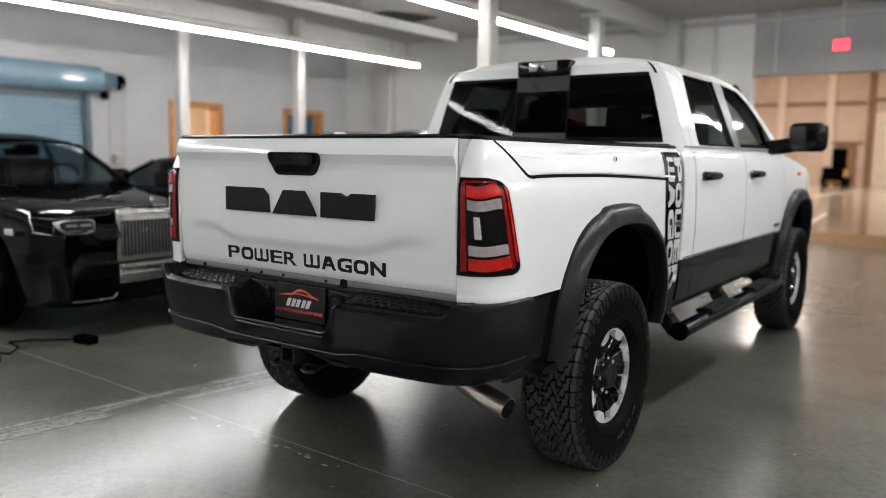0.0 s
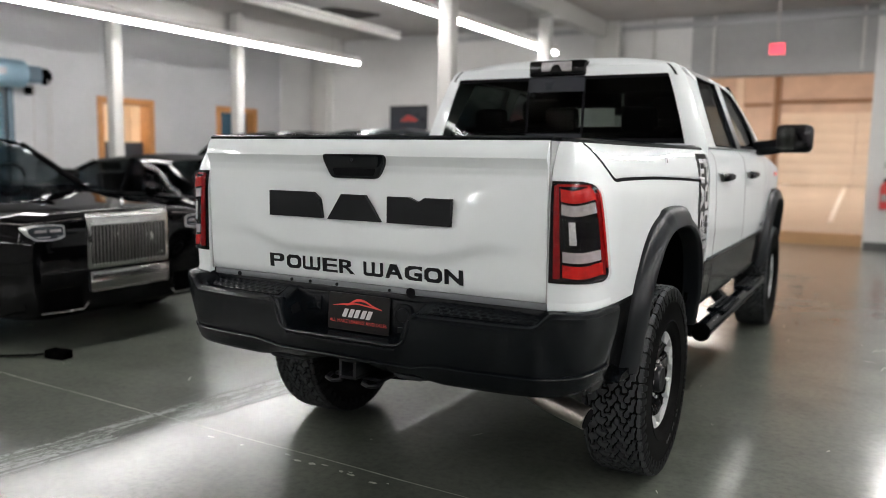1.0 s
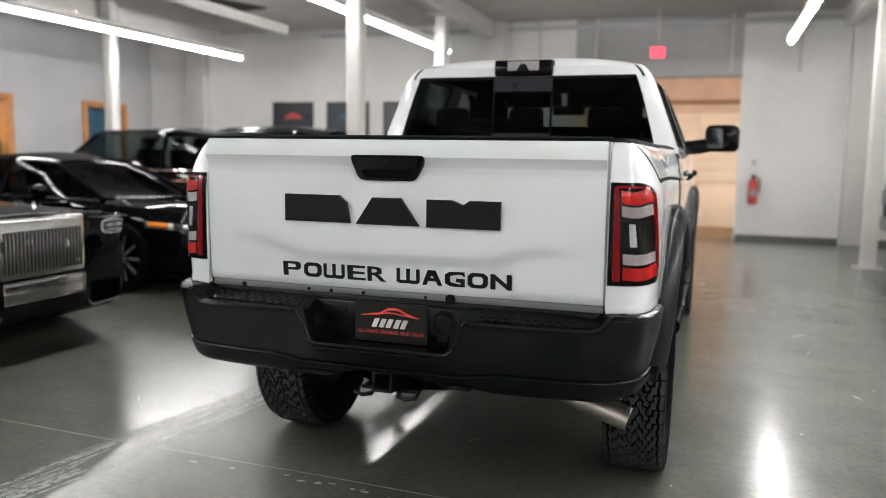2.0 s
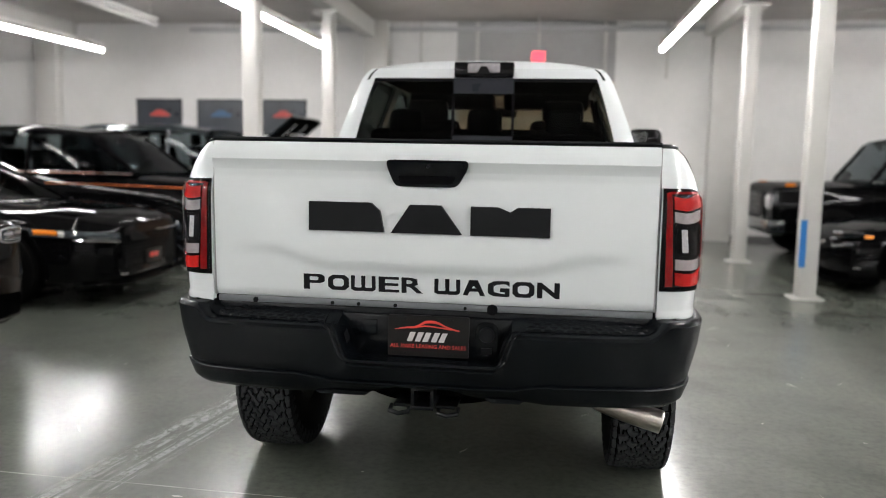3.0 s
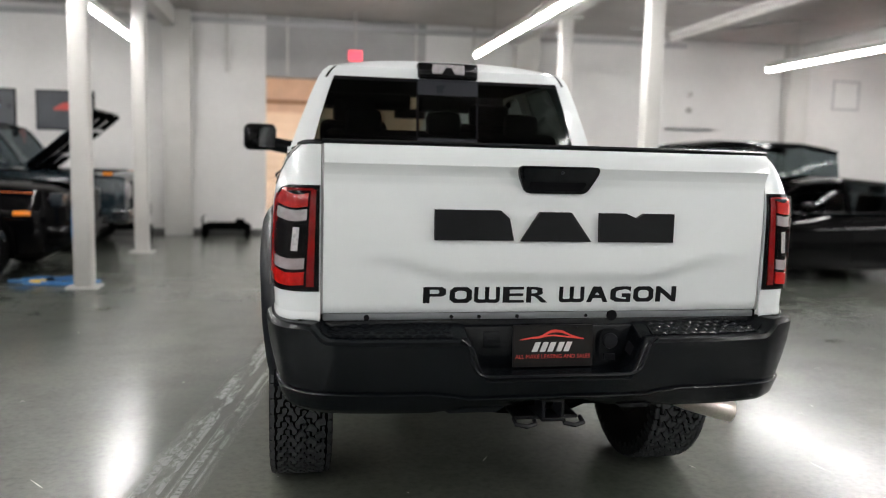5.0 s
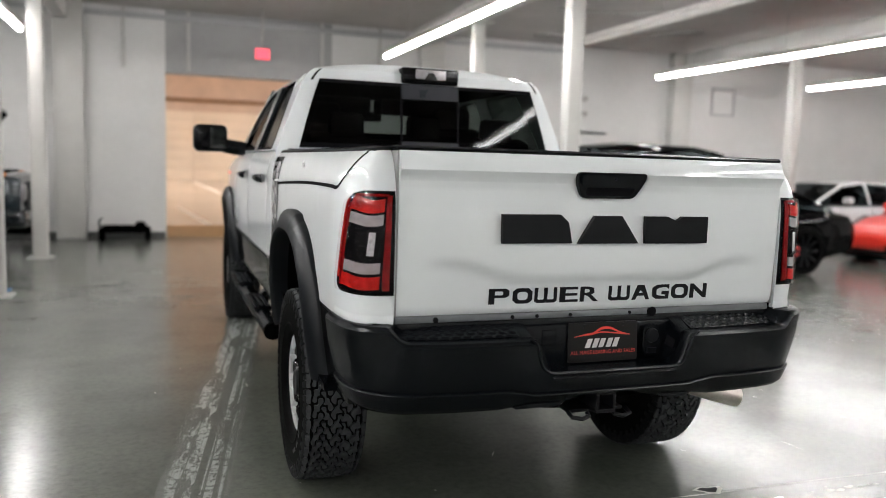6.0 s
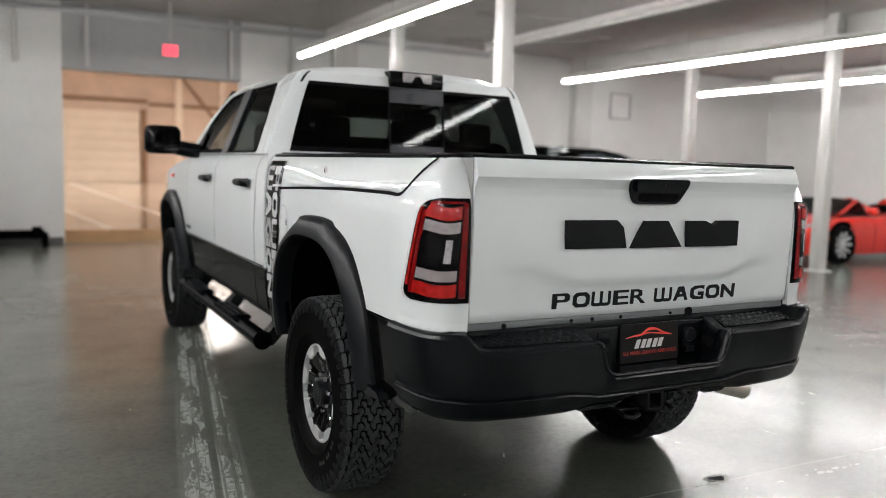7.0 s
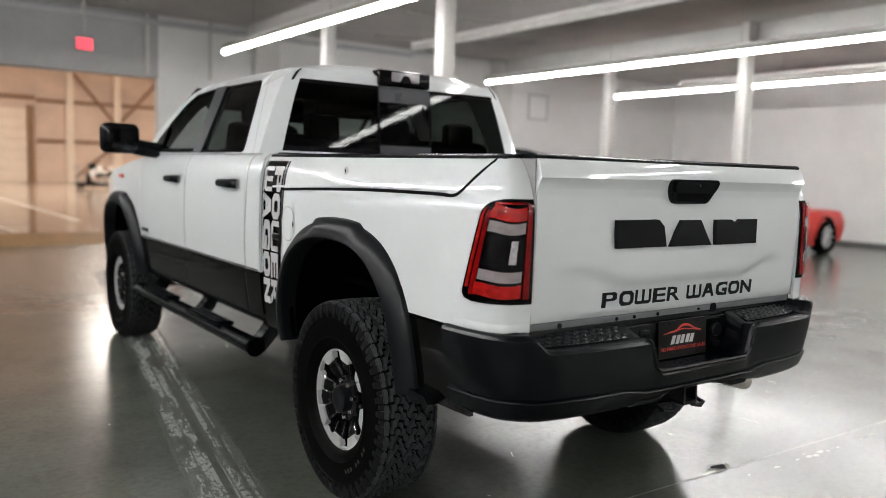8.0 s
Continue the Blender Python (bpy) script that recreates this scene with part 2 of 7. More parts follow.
M["car_red"] = mat("red_car_paint", (0.60, 0.03, 0.02), 0.3, var=0.08, spec=0.2, coat=0.35, rvar=0.03)
M["car_white"] = mat("white_car_paint", (0.62, 0.62, 0.63), 0.25, var=0.04, coat=1.0, rvar=0.03)
M["car_glass"] = mat("dark_car_glass", (0.003, 0.004, 0.005), 0.05, var=0.1, coat=0.35, spec=0.05, rvar=0.02)
M["car_glass_pale"] = mat("pale_windscreen", (0.014, 0.018, 0.022), 0.06, var=0.2, coat=0.35, spec=0.1, rvar=0.02)
M["glass_dark"] = tinted_glass("dark_car_glass_pane", (0.22, 0.25, 0.26))
M["glass_mid"] = tinted_glass("half_clear_car_glass", (0.36, 0.40, 0.41))
M["lamp_glass"] = mat("smoked_lamp_glass", (0.035, 0.042, 0.048), 0.1, var=0.5, scale=18, coat=0.6)
M["amber"] = mat("amber_lens", (0.75, 0.22, 0.02), 0.2, coat=1.0)
M["orange"] = mat("orange_coachline", (0.55, 0.13, 0.03), 0.3)
M["roller"] = mat("blue_roller_door", (0.19, 0.29, 0.36), 0.4, var=0.1, scale=2)
M["roller_dark"] = mat("dark_blue_steel", (0.07, 0.11, 0.14), 0.4, var=0.1, scale=2)
M["wood"] = mat("orange_wood_trim", (0.50, 0.22, 0.07), 0.45, var=0.2, scale=5)
M["blue_glass"] = mat("blue_window_panel", (0.05, 0.12, 0.18), 0.2, var=0.2)
M["office_lamp"] = lamp_mat("office_lamp_lens", (1.0, 0.88, 0.74), 34.0)
M["office"] = mat("office_wall", (0.85, 0.70, 0.55), 0.6, var=0.1, scale=2)
M["picture"] = mat("dark_photo_print", (0.03, 0.035, 0.045), 0.3, var=0.3, scale=3)
M["pic_red"] = mat("red_print", (0.42, 0.05, 0.04), 0.3)
M["pic_blue"] = mat("blue_print", (0.03, 0.09, 0.18), 0.3)
M["blue_tape"] = mat("blue_tape", (0.01, 0.16, 0.48), 0.5, var=0.1)
M["hose"] = mat("blue_air_hose", (0.02, 0.16, 0.42), 0.4)
M["ext_red"] = mat("extinguisher_red", (0.50, 0.03, 0.03), 0.3, var=0.1)
M["scuff"] = mat("dark_rubber_scuff", (0.02, 0.02, 0.018), 0.5, var=0.3, scale=30)
M["chip"] = mat("chipped_concrete", (0.42, 0.41, 0.37), 0.6, var=0.3, scale=20)
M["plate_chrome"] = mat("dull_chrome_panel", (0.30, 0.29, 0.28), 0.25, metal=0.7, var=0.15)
M["hole"] = mat("open_ceiling_void", (0.03, 0.022, 0.018), 0.9, var=0.5, scale=5)
M["pipe"] = mat("painted_pipe", (0.42, 0.40, 0.38), 0.5, var=0.1)
M["yellow"] = mat("yellow_plastic", (0.75, 0.45, 0.04), 0.4)


# ---- mesh helpers ----
def part(name, bm, material, parent=None, label="", smooth=True, angle=40, normals=True):
    """Links a bmesh as one mesh object, under a thing or part if one is given."""
    if normals:
        bmesh.ops.recalc_face_normals(bm, faces=bm.faces)
    me = bpy.data.meshes.new(name)
    bm.to_mesh(me)
    bm.free()
    me.materials.append(material)
    if smooth:
        me.polygons.foreach_set("use_smooth", [True] * len(me.polygons))
        me.set_sharp_from_angle(angle=radians(angle))
    ob = new(name, me)
    if parent is not None:
        ob.parent = parent
    if label:
        ob["label"] = label
    return ob


def thing(name, label, category, group="", kind=""):
    return tagged(new(name), label, category, group, kind)


def box_bm(x0, x1, y0, y1, z0, z1, bevel=0.0, seg=2, bm=None):
    bm = bm or bmesh.new()
    r = bmesh.ops.create_cube(bm, size=1.0)
    m = Matrix.Translation(((x0 + x1) / 2, (y0 + y1) / 2, (z0 + z1) / 2)) @ Matrix.Diagonal((abs(x1 - x0), abs(y1 - y0), abs(z1 - z0), 1))
    bmesh.ops.transform(bm, matrix=m, verts=r["verts"])
    if bevel:
        es = list({e for v in r["verts"] for e in v.link_edges})
        bmesh.ops.bevel(bm, geom=es, offset=bevel, segments=seg, affect="EDGES", profile=0.5)
    return bm


def box(name, x0, x1, y0, y1, z0, z1, material, parent=None, bevel=0.0, label="", seg=2):
    return part(name, box_bm(x0, x1, y0, y1, z0, z1, bevel, seg), material, parent, label)


def grid_bm(rows, bm=None, close=False):
    """A sheet through rows of points, each of the same length."""
    bm = bm or bmesh.new()
    vs = [[bm.verts.new(p) for p in r] for r in rows]
    for a, b in zip(vs, vs[1:]):
        n = len(a)
        for i in range(n if close else n - 1):
            j = (i + 1) % n
            try:
                bm.faces.new((a[i], a[j], b[j], b[i]))
            except ValueError:
                pass
    return bm, vs


def lathe_bm(profile, seg, axis="x", bm=None, centre=(0, 0, 0), caps=True):
    """Profile of (along, radius) turned round an axis."""
    rows = []
    for a, r in profile:
        row = []
        for i in range(seg):
            t = 2 * math.pi * i / seg
            c, s = r * math.cos(t), r * math.sin(t)
            p = {"x": (a, c, s), "y": (c, a, s), "z": (c, s, a)}[axis]
            row.append((p[0] + centre[0], p[1] + centre[1], p[2] + centre[2]))
        rows.append(row)
    bm, vs = grid_bm(rows, bm, close=True)
    for row, (a, r) in ((vs[0], profile[0]), (vs[-1], profile[-1])):
        if caps and r > 1e-5:
            try:
                bm.faces.new(row)
            except ValueError:
                pass
    return bm


def tube_bm(pts, r, seg=10, bm=None, flat=1.0):
    """A round bar along points."""
    pts = [Vector(p) for p in pts]
    rows = []
    for i, p in enumerate(pts):
        d = (pts[min(i + 1, len(pts) - 1)] - pts[max(i - 1, 0)]).normalized()
        up = Vector((0, 0, 1)) if abs(d.z) < 0.9 else Vector((1, 0, 0))
        s = d.cross(up).normalized()
        u = s.cross(d)
        rows.append([p + s * (r * math.cos(2 * math.pi * k / seg)) + u * (r * flat * math.sin(2 * math.pi * k / seg)) for k in range(seg)])
    bm, vs = grid_bm(rows, bm, close=True)
    bm.faces.new(vs[0])
    bm.faces.new(list(reversed(vs[-1])))
    return bm


def prism_bm(poly, mapper, depth0, depth1, bm=None):
    """A polygon of (u, v), pulled out from depth0 to depth1 by mapper(u, v, depth)."""
    bm = bm or bmesh.new()
    a = [bm.verts.new(mapper(u, v, depth0)) for u, v in poly]
    b = [bm.verts.new(mapper(u, v, depth1)) for u, v in poly]
    n = len(poly)
    bm.faces.new(a)
    bm.faces.new(list(reversed(b)))
    for i in range(n):
        j = (i + 1) % n
        bm.faces.new((a[i], b[i], b[j], a[j]))
    return bm


def lerp(a, b, k):
    return a + (b - a) * k


def smooth01(k):
    k = min(1, max(0, k))
    return k * k * (3 - 2 * k)


def table(x, pts):
    """Straight interpolation in a list of (x, value)."""
    if x <= pts[0][0]:
        return pts[0][1]
    for (a, va), (b, vb) in zip(pts, pts[1:]):
        if x <= b:
            return lerp(va, vb, (x - a) / (b - a))
    return pts[-1][1]


def round_poly(poly, r, n=4):
    """The polygon with its corners rounded."""
    out = []
    m = len(poly)
    for i in range(m):
        p, a, b = Vector(poly[i]), Vector(poly[i - 1]), Vector(poly[(i + 1) % m])
        ra = min(r, (a - p).length * 0.45)
        rb = min(r, (b - p).length * 0.45)
        s, e = p + (a - p).normalized() * ra, p + (b - p).normalized() * rb
        for k in range(n + 1):
            t = k / n
            q = s * (1 - t) ** 2 + p * (2 * t * (1 - t)) + e * t * t
            out.append((q.x, q.y))
    return out


def text_bm(words, size, mapper, lift):
    """Lettering in the built-in font, as a raised mesh."""
    cu = bpy.data.curves.new("lettering", "FONT")
    cu.body, cu.size, cu.align_x, cu.resolution_u = words, size, "CENTER", 2
    ob = new("lettering", cu)
    me = bpy.data.meshes.new_from_object(ob)
    bpy.data.objects.remove(ob)
    bpy.data.curves.remove(cu)
    bm = bmesh.new()
    bm.from_mesh(me)
    bpy.data.meshes.remove(me)
    for v in bm.verts:
        v.co = mapper(v.co.x, v.co.y, lift)
    return bm


def letter_bm(char, mapper, bold=0.042):
    """One thick letter of the built-in font, fitted into a unit square and mapped from there."""
    cu = bpy.data.curves.new("lettering", "FONT")
    cu.body, cu.size, cu.offset, cu.resolution_u = char, 1.0, bold, 3
    ob = new("lettering", cu)
    me = bpy.data.meshes.new_from_object(ob)
    bpy.data.objects.remove(ob)
    bpy.data.curves.remove(cu)
    bm = bmesh.new()
    bm.from_mesh(me)
    bpy.data.meshes.remove(me)
    xs, ys = [v.co.x for v in bm.verts], [v.co.y for v in bm.verts]
    x0, y0, w, h = min(xs), min(ys), max(xs) - min(xs), max(ys) - min(ys)
    for v in bm.verts:
        v.co = mapper(*square_off(char, (v.co.x - x0) / w, (v.co.y - y0) / h))
    return bm


def square_off(char, u, v):
    """Pulls the round and slanted strokes of a letter towards a squared, wide cut."""
    def fuller(a, b, ca, cb, ha, hb):
        p, q = (a - ca) / ha, (b - cb) / hb
        r = math.hypot(p, q)
        if r < 1e-6:
            return a, b
        f = r / (abs(p) ** 4.5 + abs(q) ** 4.5) ** (1 / 4.5)
        return ca + ha * p * f, cb + hb * q * f
    if char in "OG":
        u, v = fuller(u, v, 0.5, 0.5, 0.5, 0.5)
    elif char in "PR" and u > 0.45 and v > 0.42:
        u, v = fuller(u, v, 0.45, 0.71, 0.55, 0.29)
    elif char == "U" and v < 0.5:
        u, v = fuller(u, v, 0.5, 0.5, 0.5, 0.5)
    elif char == "A":
        u = 0.5 + (u - 0.5) / (1 - 0.62 * v)
    return min(1.0, max(0.0, u)), min(1.0, max(0.0, v))


def wide_letter_bm(char, mapper, extra=0.0):
    """A letter of the squared cut; the W is two joined U shapes."""
    bold = extra + {"O": 0.050, "G": 0.044, "N": 0.040, "A": 0.034, "W": 0.046}.get(char, 0.020)
    if char != "W":
        return letter_bm(char, mapper, bold)
    bm = letter_bm("U", lambda u, v: mapper(0.575 * u, v), bold)
    me = bpy.data.meshes.new("lettering")
    other = letter_bm("U", lambda u, v: mapper(0.425 + 0.575 * u, v), bold)
    other.to_mesh(me)
    other.free()
    bm.from_mesh(me)
    bpy.data.meshes.remove(me)
    return bm


# ---- the hall ----
BACK, LEFT, RIGHT, REAR, CEIL = 12.8, -11.5, 16.15, -13.0, 4.12
OPEN_L, OPEN_R, OPEN_TOP = -1.50, 1.55, 3.0


def structure(name, x0, x1, y0, y1, z0, z1, material, label, category, bevel=0.0):
    return tagged(box(name, x0, x1, y0, y1, z0, z1, material, None, bevel), label, category, kind="structure")


bm = bmesh.new()
ys = [REAR + (BACK + 0.25 - REAR) * i / 40 for i in range(41)]
grid_bm([[(LEFT - 3 + (RIGHT + 3 - LEFT + 3) * i / 40, y, 0) for i in range(41)] for y in ys], bm)
tagged(part("floor", bm, M["floor"]), "glossy grey-green sealed concrete floor with scuffs and stains", "floor", kind="structure")
structure("ground", LEFT - 3, RIGHT + 3, REAR - 1, BACK + 0.25, -0.3, -0.02, M["floor"], "concrete slab under the hall floor", "slab")

# saw-cut joints and worn line in the slab
bm = bmesh.new()
pts = [(-9 + 0.25 * i, 0.30 - 0.055 * (-9 + 0.25 * i) * 0.5 + 0.003 * math.sin(i * 1.7) + 0.003 * math.sin(i * 0.61)) for i in range(80)]
rows = []
for i, (x, y) in enumerate(pts):
    w = 0.002 + 0.003 * abs(math.sin(i * 2.3))
    rows.append([(x, y - w, 0.0015), (x, y + w, 0.0015)])
grid_bm(rows, bm)
tagged(part("floor_joint", bm, M["joint"], normals=False), "thin chipped saw-cut joint across the concrete floor", "joint", kind="structure")


def chips(name, cx, cy, spread, count, seed, material):
    """Flakes broken out beside a joint."""
    rnd = random.Random(seed)
    bm = bmesh.new()
    for k in range(count):
        x, y = cx + rnd.uniform(-spread, spread), cy + rnd.gauss(0, 0.012)
        r = rnd.uniform(0.006, 0.022)
        n = 7
        vs = [bm.verts.new((x + r * rnd.uniform(0.5, 1.3) * 1.6 * math.cos(2 * math.pi * i / n), y + r * rnd.uniform(0.4, 1) * math.sin(2 * math.pi * i / n), 0.0022)) for i in range(n)]
        bm.faces.new(vs)
    return tagged(part(name, bm, material, normals=False), "small chips broken out along the floor joint", "chips", kind="stuff")


chips("floor_chips", 1.5, 0.16, 0.75, 14, 3, M["chip"])
chips("floor_chips", -0.6, 0.24, 0.6, 12, 4, M["chip"])
bm = bmesh.new()
vs = [bm.verts.new((0.84 + 0.05 * math.cos(a * 0.7) * (1 + 0.35 * math.sin(a * 2.1)), 0.31 + 0.03 * math.sin(a * 0.7) * (1 + 0.3 * math.cos(a * 1.7)), 0.003)) for a in range(9)]
bm.faces.new(vs)
rim = bmesh.new()
rim.faces.new([rim.verts.new((0.845 + 0.072 * math.cos(a * 0.7) * (1 + 0.35 * math.sin(a * 2.1)), 0.308 + 0.042 * math.sin(a * 0.7) * (1 + 0.3 * math.cos(a * 1.7)), 0.0018)) for a in range(9)])
tagged(part("chip_rim", rim, M["chip"], normals=False), "pale broken rim of a chip in the floor", "chip", kind="stuff")


def scuffs(name, count, seed, material, label, long):
    """Small flecks and scratches strewn over the slab."""
    rnd = random.Random(seed)
    bm = bmesh.new()
    for k in range(count):
        x, y, a = rnd.uniform(-4.5, 6.5), rnd.uniform(-1.6, 7.0), rnd.gauss(1.2, 0.8)
        l, w = rnd.uniform(0.004, 0.014) * (1 + long * rnd.random() ** 3), rnd.uniform(0.0015, 0.005)
        c, s = math.cos(a), math.sin(a)
        bm.faces.new([bm.verts.new((x + u * c - v * s, y + u * s + v * c, 0.0012)) for u, v in ((-l, 0), (-l * 0.4, -w * rnd.random()), (l * 0.5, -w), (l, 0), (l * 0.3, w), (-l * 0.5, w * rnd.random()))])
    return tagged(part(name, bm, material, normals=False), label, "scuffs", kind="stuff")


scuffs("dark_scuffs", 150, 7, M["scuff"], "small dark flecks strewn over the concrete floor", 1.0)
scuffs("pale_scratches", 130, 8, M["chip"], "short pale scratches in the concrete floor", 9.0)
tagged(part("floor_chip", bm, M["seam"], normals=False), "dark chip broken out of the concrete floor", "chip", kind="stuff")

bm = bmesh.new()
grid_bm([[(0.2 * k / 4, -0.75 + 0.35 * i, 0.0025) for k in (-4, -2, 0, 2, 4)] for i in range(30)], bm)
fl = part("floor_line", bm, M["line"], normals=False)
fl.matrix_basis = pose(-1.60, 0, 0, 0, 0, -8.9)
tagged(fl, "worn pale line rubbed into the concrete floor", "floor line", kind="structure")

# walls
WT = 0.25
W = M["wall"]
structure("wall_back_left", LEFT - WT, OPEN_L, BACK, BACK + WT, 0, CEIL, W, "white painted back wall beside the vehicle opening", "wall")
structure("wall_back_right", OPEN_R, RIGHT + WT, BACK, BACK + WT, 0, CEIL, W, "white painted back wall beside the vehicle opening", "wall")
structure("wall_back_header", OPEN_L, OPEN_R, BACK, BACK + WT, OPEN_TOP, CEIL, M["wall_header"], "grey painted wall above the vehicle opening", "wall")
structure("wall_right", RIGHT, RIGHT + WT, REAR, BACK, 0, CEIL, W, "plain white painted side wall", "wall")
structure("wall_rear", LEFT - WT, RIGHT + WT, REAR - WT, REAR, 0, CEIL, M["wall_dark"], "plain white painted rear wall", "wall")
D1, D2, RO = (7.50, 8.85, 2.52), (10.60, 11.92, 2.52), (1.6, 5.75, 2.45)
prev = REAR
for i, (a, b, h) in enumerate((RO, D1, D2)):
    structure("wall_left_%d" % (i + 1), LEFT - WT, LEFT, prev, a, 0, CEIL, M["wall_grey"], "pale grey painted side wall", "wall")
    structure("wall_left_lintel_%d" % (i + 1), LEFT - WT, LEFT, a, b, h, CEIL, M["wall_grey"], "pale grey painted wall above an opening", "wall")
    prev = b
structure("wall_left_4", LEFT - WT, LEFT, prev, BACK, 0, CEIL, M["wall_grey"], "pale grey painted side wall", "wall")
structure("ceiling", LEFT - WT, RIGHT + WT, REAR - WT, BACK + WT, CEIL, CEIL + 0.2, M["ceiling"], "off-white flat hall ceiling", "ceiling")
for x0, x1 in ((LEFT, OPEN_L - 0.02), (OPEN_R + 0.02, RIGHT)):
    structure("baseboard", x0, x1, BACK - 0.02, BACK - 0.002, 0.0, 0.10, M["base"], "dark rubber skirting along the wall", "baseboard")
structure("baseboard", RIGHT - 0.02, RIGHT - 0.002, REAR, BACK - 0.02, 0.0, 0.10, M["base"], "dark rubber skirting along the wall", "baseboard")
for x in (-10.1, -3.08, 3.55, 9.5):
    structure("pilaster", x - 0.24, x + 0.24, BACK - 0.26, BACK - 0.002, 0, CEIL, M["column"], "white painted pilaster on the back wall", "pilaster", 0.01)
# panels on the header wall
for x in (-2.2, -1.1, 1.35, 2.5):
    structure("trim", x - 0.03, x + 0.03, BACK - 0.06, BACK - 0.002, 3.05, CEIL, M["column"], "thin painted conduit strip up the wall", "trim", 0.008)
structure("trim", -7.0, 7.0, BACK - 0.08, BACK - 0.002, 3.93, 4.02, M["wall_grey"], "painted pipe chase along the wall top", "trim", 0.02)

# columns and beams
def column(x, y):
    c = thing("steel_column", "square white painted steel column with a base plate", "column", "columns of the hall")
    box("shaft", -0.097, 0.097, -0.097, 0.097, 0.022, CEIL, M["column"], c, 0.022, seg=3)
    box("base_plate", -0.17, 0.17, -0.15, 0.15, 0.0, 0.022, M["column"], c, 0.004)
    box("cap_plate", -0.2, 0.2, -0.2, 0.2, 3.74, 3.78, M["column"], c, 0.004)
    c.matrix_basis = pose(x, y, 0)
    return c


col = column(-3.2, 6.45)
for x, y in ((-3.2, 9.75), (3.25, 6.25), (3.25, 9.45), (-9.7, 6.5), (-9.2, 8.9), (9.3, 6.0), (9.9, 9.6), (-3.2, -8.0), (3.25, -8.0), (-9.6, -8), (9.4, -8)):
    copy_thing(col, pose(x, y, 0))
for x in (-9.5, -3.2, 3.25, 9.6):
    structure("beam", x - 0.11, x + 0.11, REAR, BACK - 0.22, 3.8, CEIL - 0.004, M["column"], "white painted steel ceiling beam", "beam", 0.01)


# strip lights
def strip_light(x, y0, y1, z, lit=True):
    f = thing("strip_light", "long white fluorescent strip light, lit, hung from the ceiling" if lit else "long white fluorescent fixture, unlit", "ceiling light", "strip lights")
    box("housing", -0.05, 0.05, y0, y1, 0.075, 0.13, M["tube_dim"], f, 0.01)
    for s in (-1, 1):
        part("reflector_wing", prism_bm([(0.0, 0.046), (0.0, 0.062), (s * 0.065, 0.030), (s * 0.065, 0.018)], lambda u, v, d: (u, d, v), y0, y1), M["tube_dim"], f, smooth=False)
    part("tube", tube_bm([(0, y0 + 0.02, 0.0), (0, y1 - 0.02, 0.0)], 0.037, 14), M["tube"] if lit else M["tube_dim"], f)
    k = y0 + 0.6
    while k < y1:
        part("hanger", tube_bm([(0, k, 0.12), (0, k, CEIL - z)], 0.008, 6), M["pipe"], f)
        k += 2.6
    f.matrix_basis = pose(x, 0, z)
    return f


for x, y0 in ((-8.05, -11.0), (-3.62, -1.0), (2.22, -1.0), (7.95, -11.0), (11.85, -1.5)):
    strip_light(x, y0, 11.3, 3.38)
# unseen strips behind the camera; first and last two added to brighten the tailgate
for x, y0, y1 in ((-0.75, -12.0, -7.6), (-4.65, -7.6, -1.6), (3.50, -7.6, -1.6), (-5.6, -12.4, -8.2), (4.6, -12.4, -8.2)):
    strip_light(x, y0, y1, 3.38)
for x in (-9.9, -6.6, 5.6, 9.6, 13.5):
    strip_light(x, -11.0, 10.6, 3.72, False)

# ceiling hole and pipes
bm = bmesh.new()
hole = round_poly([(-8.2, 9.3), (-7.1, 9.15), (-6.7, 10.2), (-7.9, 10.5)], 0.15)
prism_bm(hole, lambda u, v, d: (u, v, d), CEIL - 0.012, CEIL - 0.002, bm)
tagged(part("ceiling_void", bm, M["hole"]), "dark open hole where ceiling panels are missing", "ceiling hole", kind="structure")
for i, (x0, y0, x1, y1) in enumerate(((5.0, 11.0, 7.4, 9.2), (4.2, 8.6, 6.6, 7.6))):
    p = part("ceiling_pipe", tube_bm([(x0, y0, 3.95), ((x0 + x1) / 2, (y0 + y1) / 2 + 0.2, 3.9), (x1, y1, 3.95)], 0.035, 8), M["pipe"])
    tagged(p, "grey painted pipe under the ceiling", "pipe")

# blue roller door in the left wall
rd = thing("roller_door", "blue-grey steel roller door, closed, with a barrel above", "roller door")
k = 0.0
n = 0
while k < 2.44:
    box("slat", LEFT - 0.14, LEFT - 0.10 + 0.012 * (n % 2), RO[0] + 0.03, RO[1] - 0.03, k, min(2.445, k + 0.094), M["roller"], rd, 0.006, seg=1)
    k += 0.1
    n += 1
part("barrel", lathe_bm([(RO[0] - 0.1, 0.24), (RO[1] + 0.05, 0.24)], 28, "y", centre=(LEFT + 0.30, 0, 2.75)), M["roller"], rd, "blue-grey steel barrel hood")
box("motor", LEFT + 0.12, LEFT + 0.42, RO[1] + 0.06, RO[1] + 0.38, 2.62, 2.9, M["roller_dark"], rd, 0.03, "grey drive motor")
box("label_plate", LEFT + 0.545, LEFT + 0.55, RO[1] - 0.75, RO[1] - 0.35, 2.70, 2.82, M["clear_lens"], rd, label="pale label with unreadable print")
for y in (RO[0], RO[1]):
    box("guide_rail", LEFT + 0.004, LEFT + 0.08, y - 0.06, y + 0.04, 0, 2.6, M["roller_dark"], rd, 0.006)
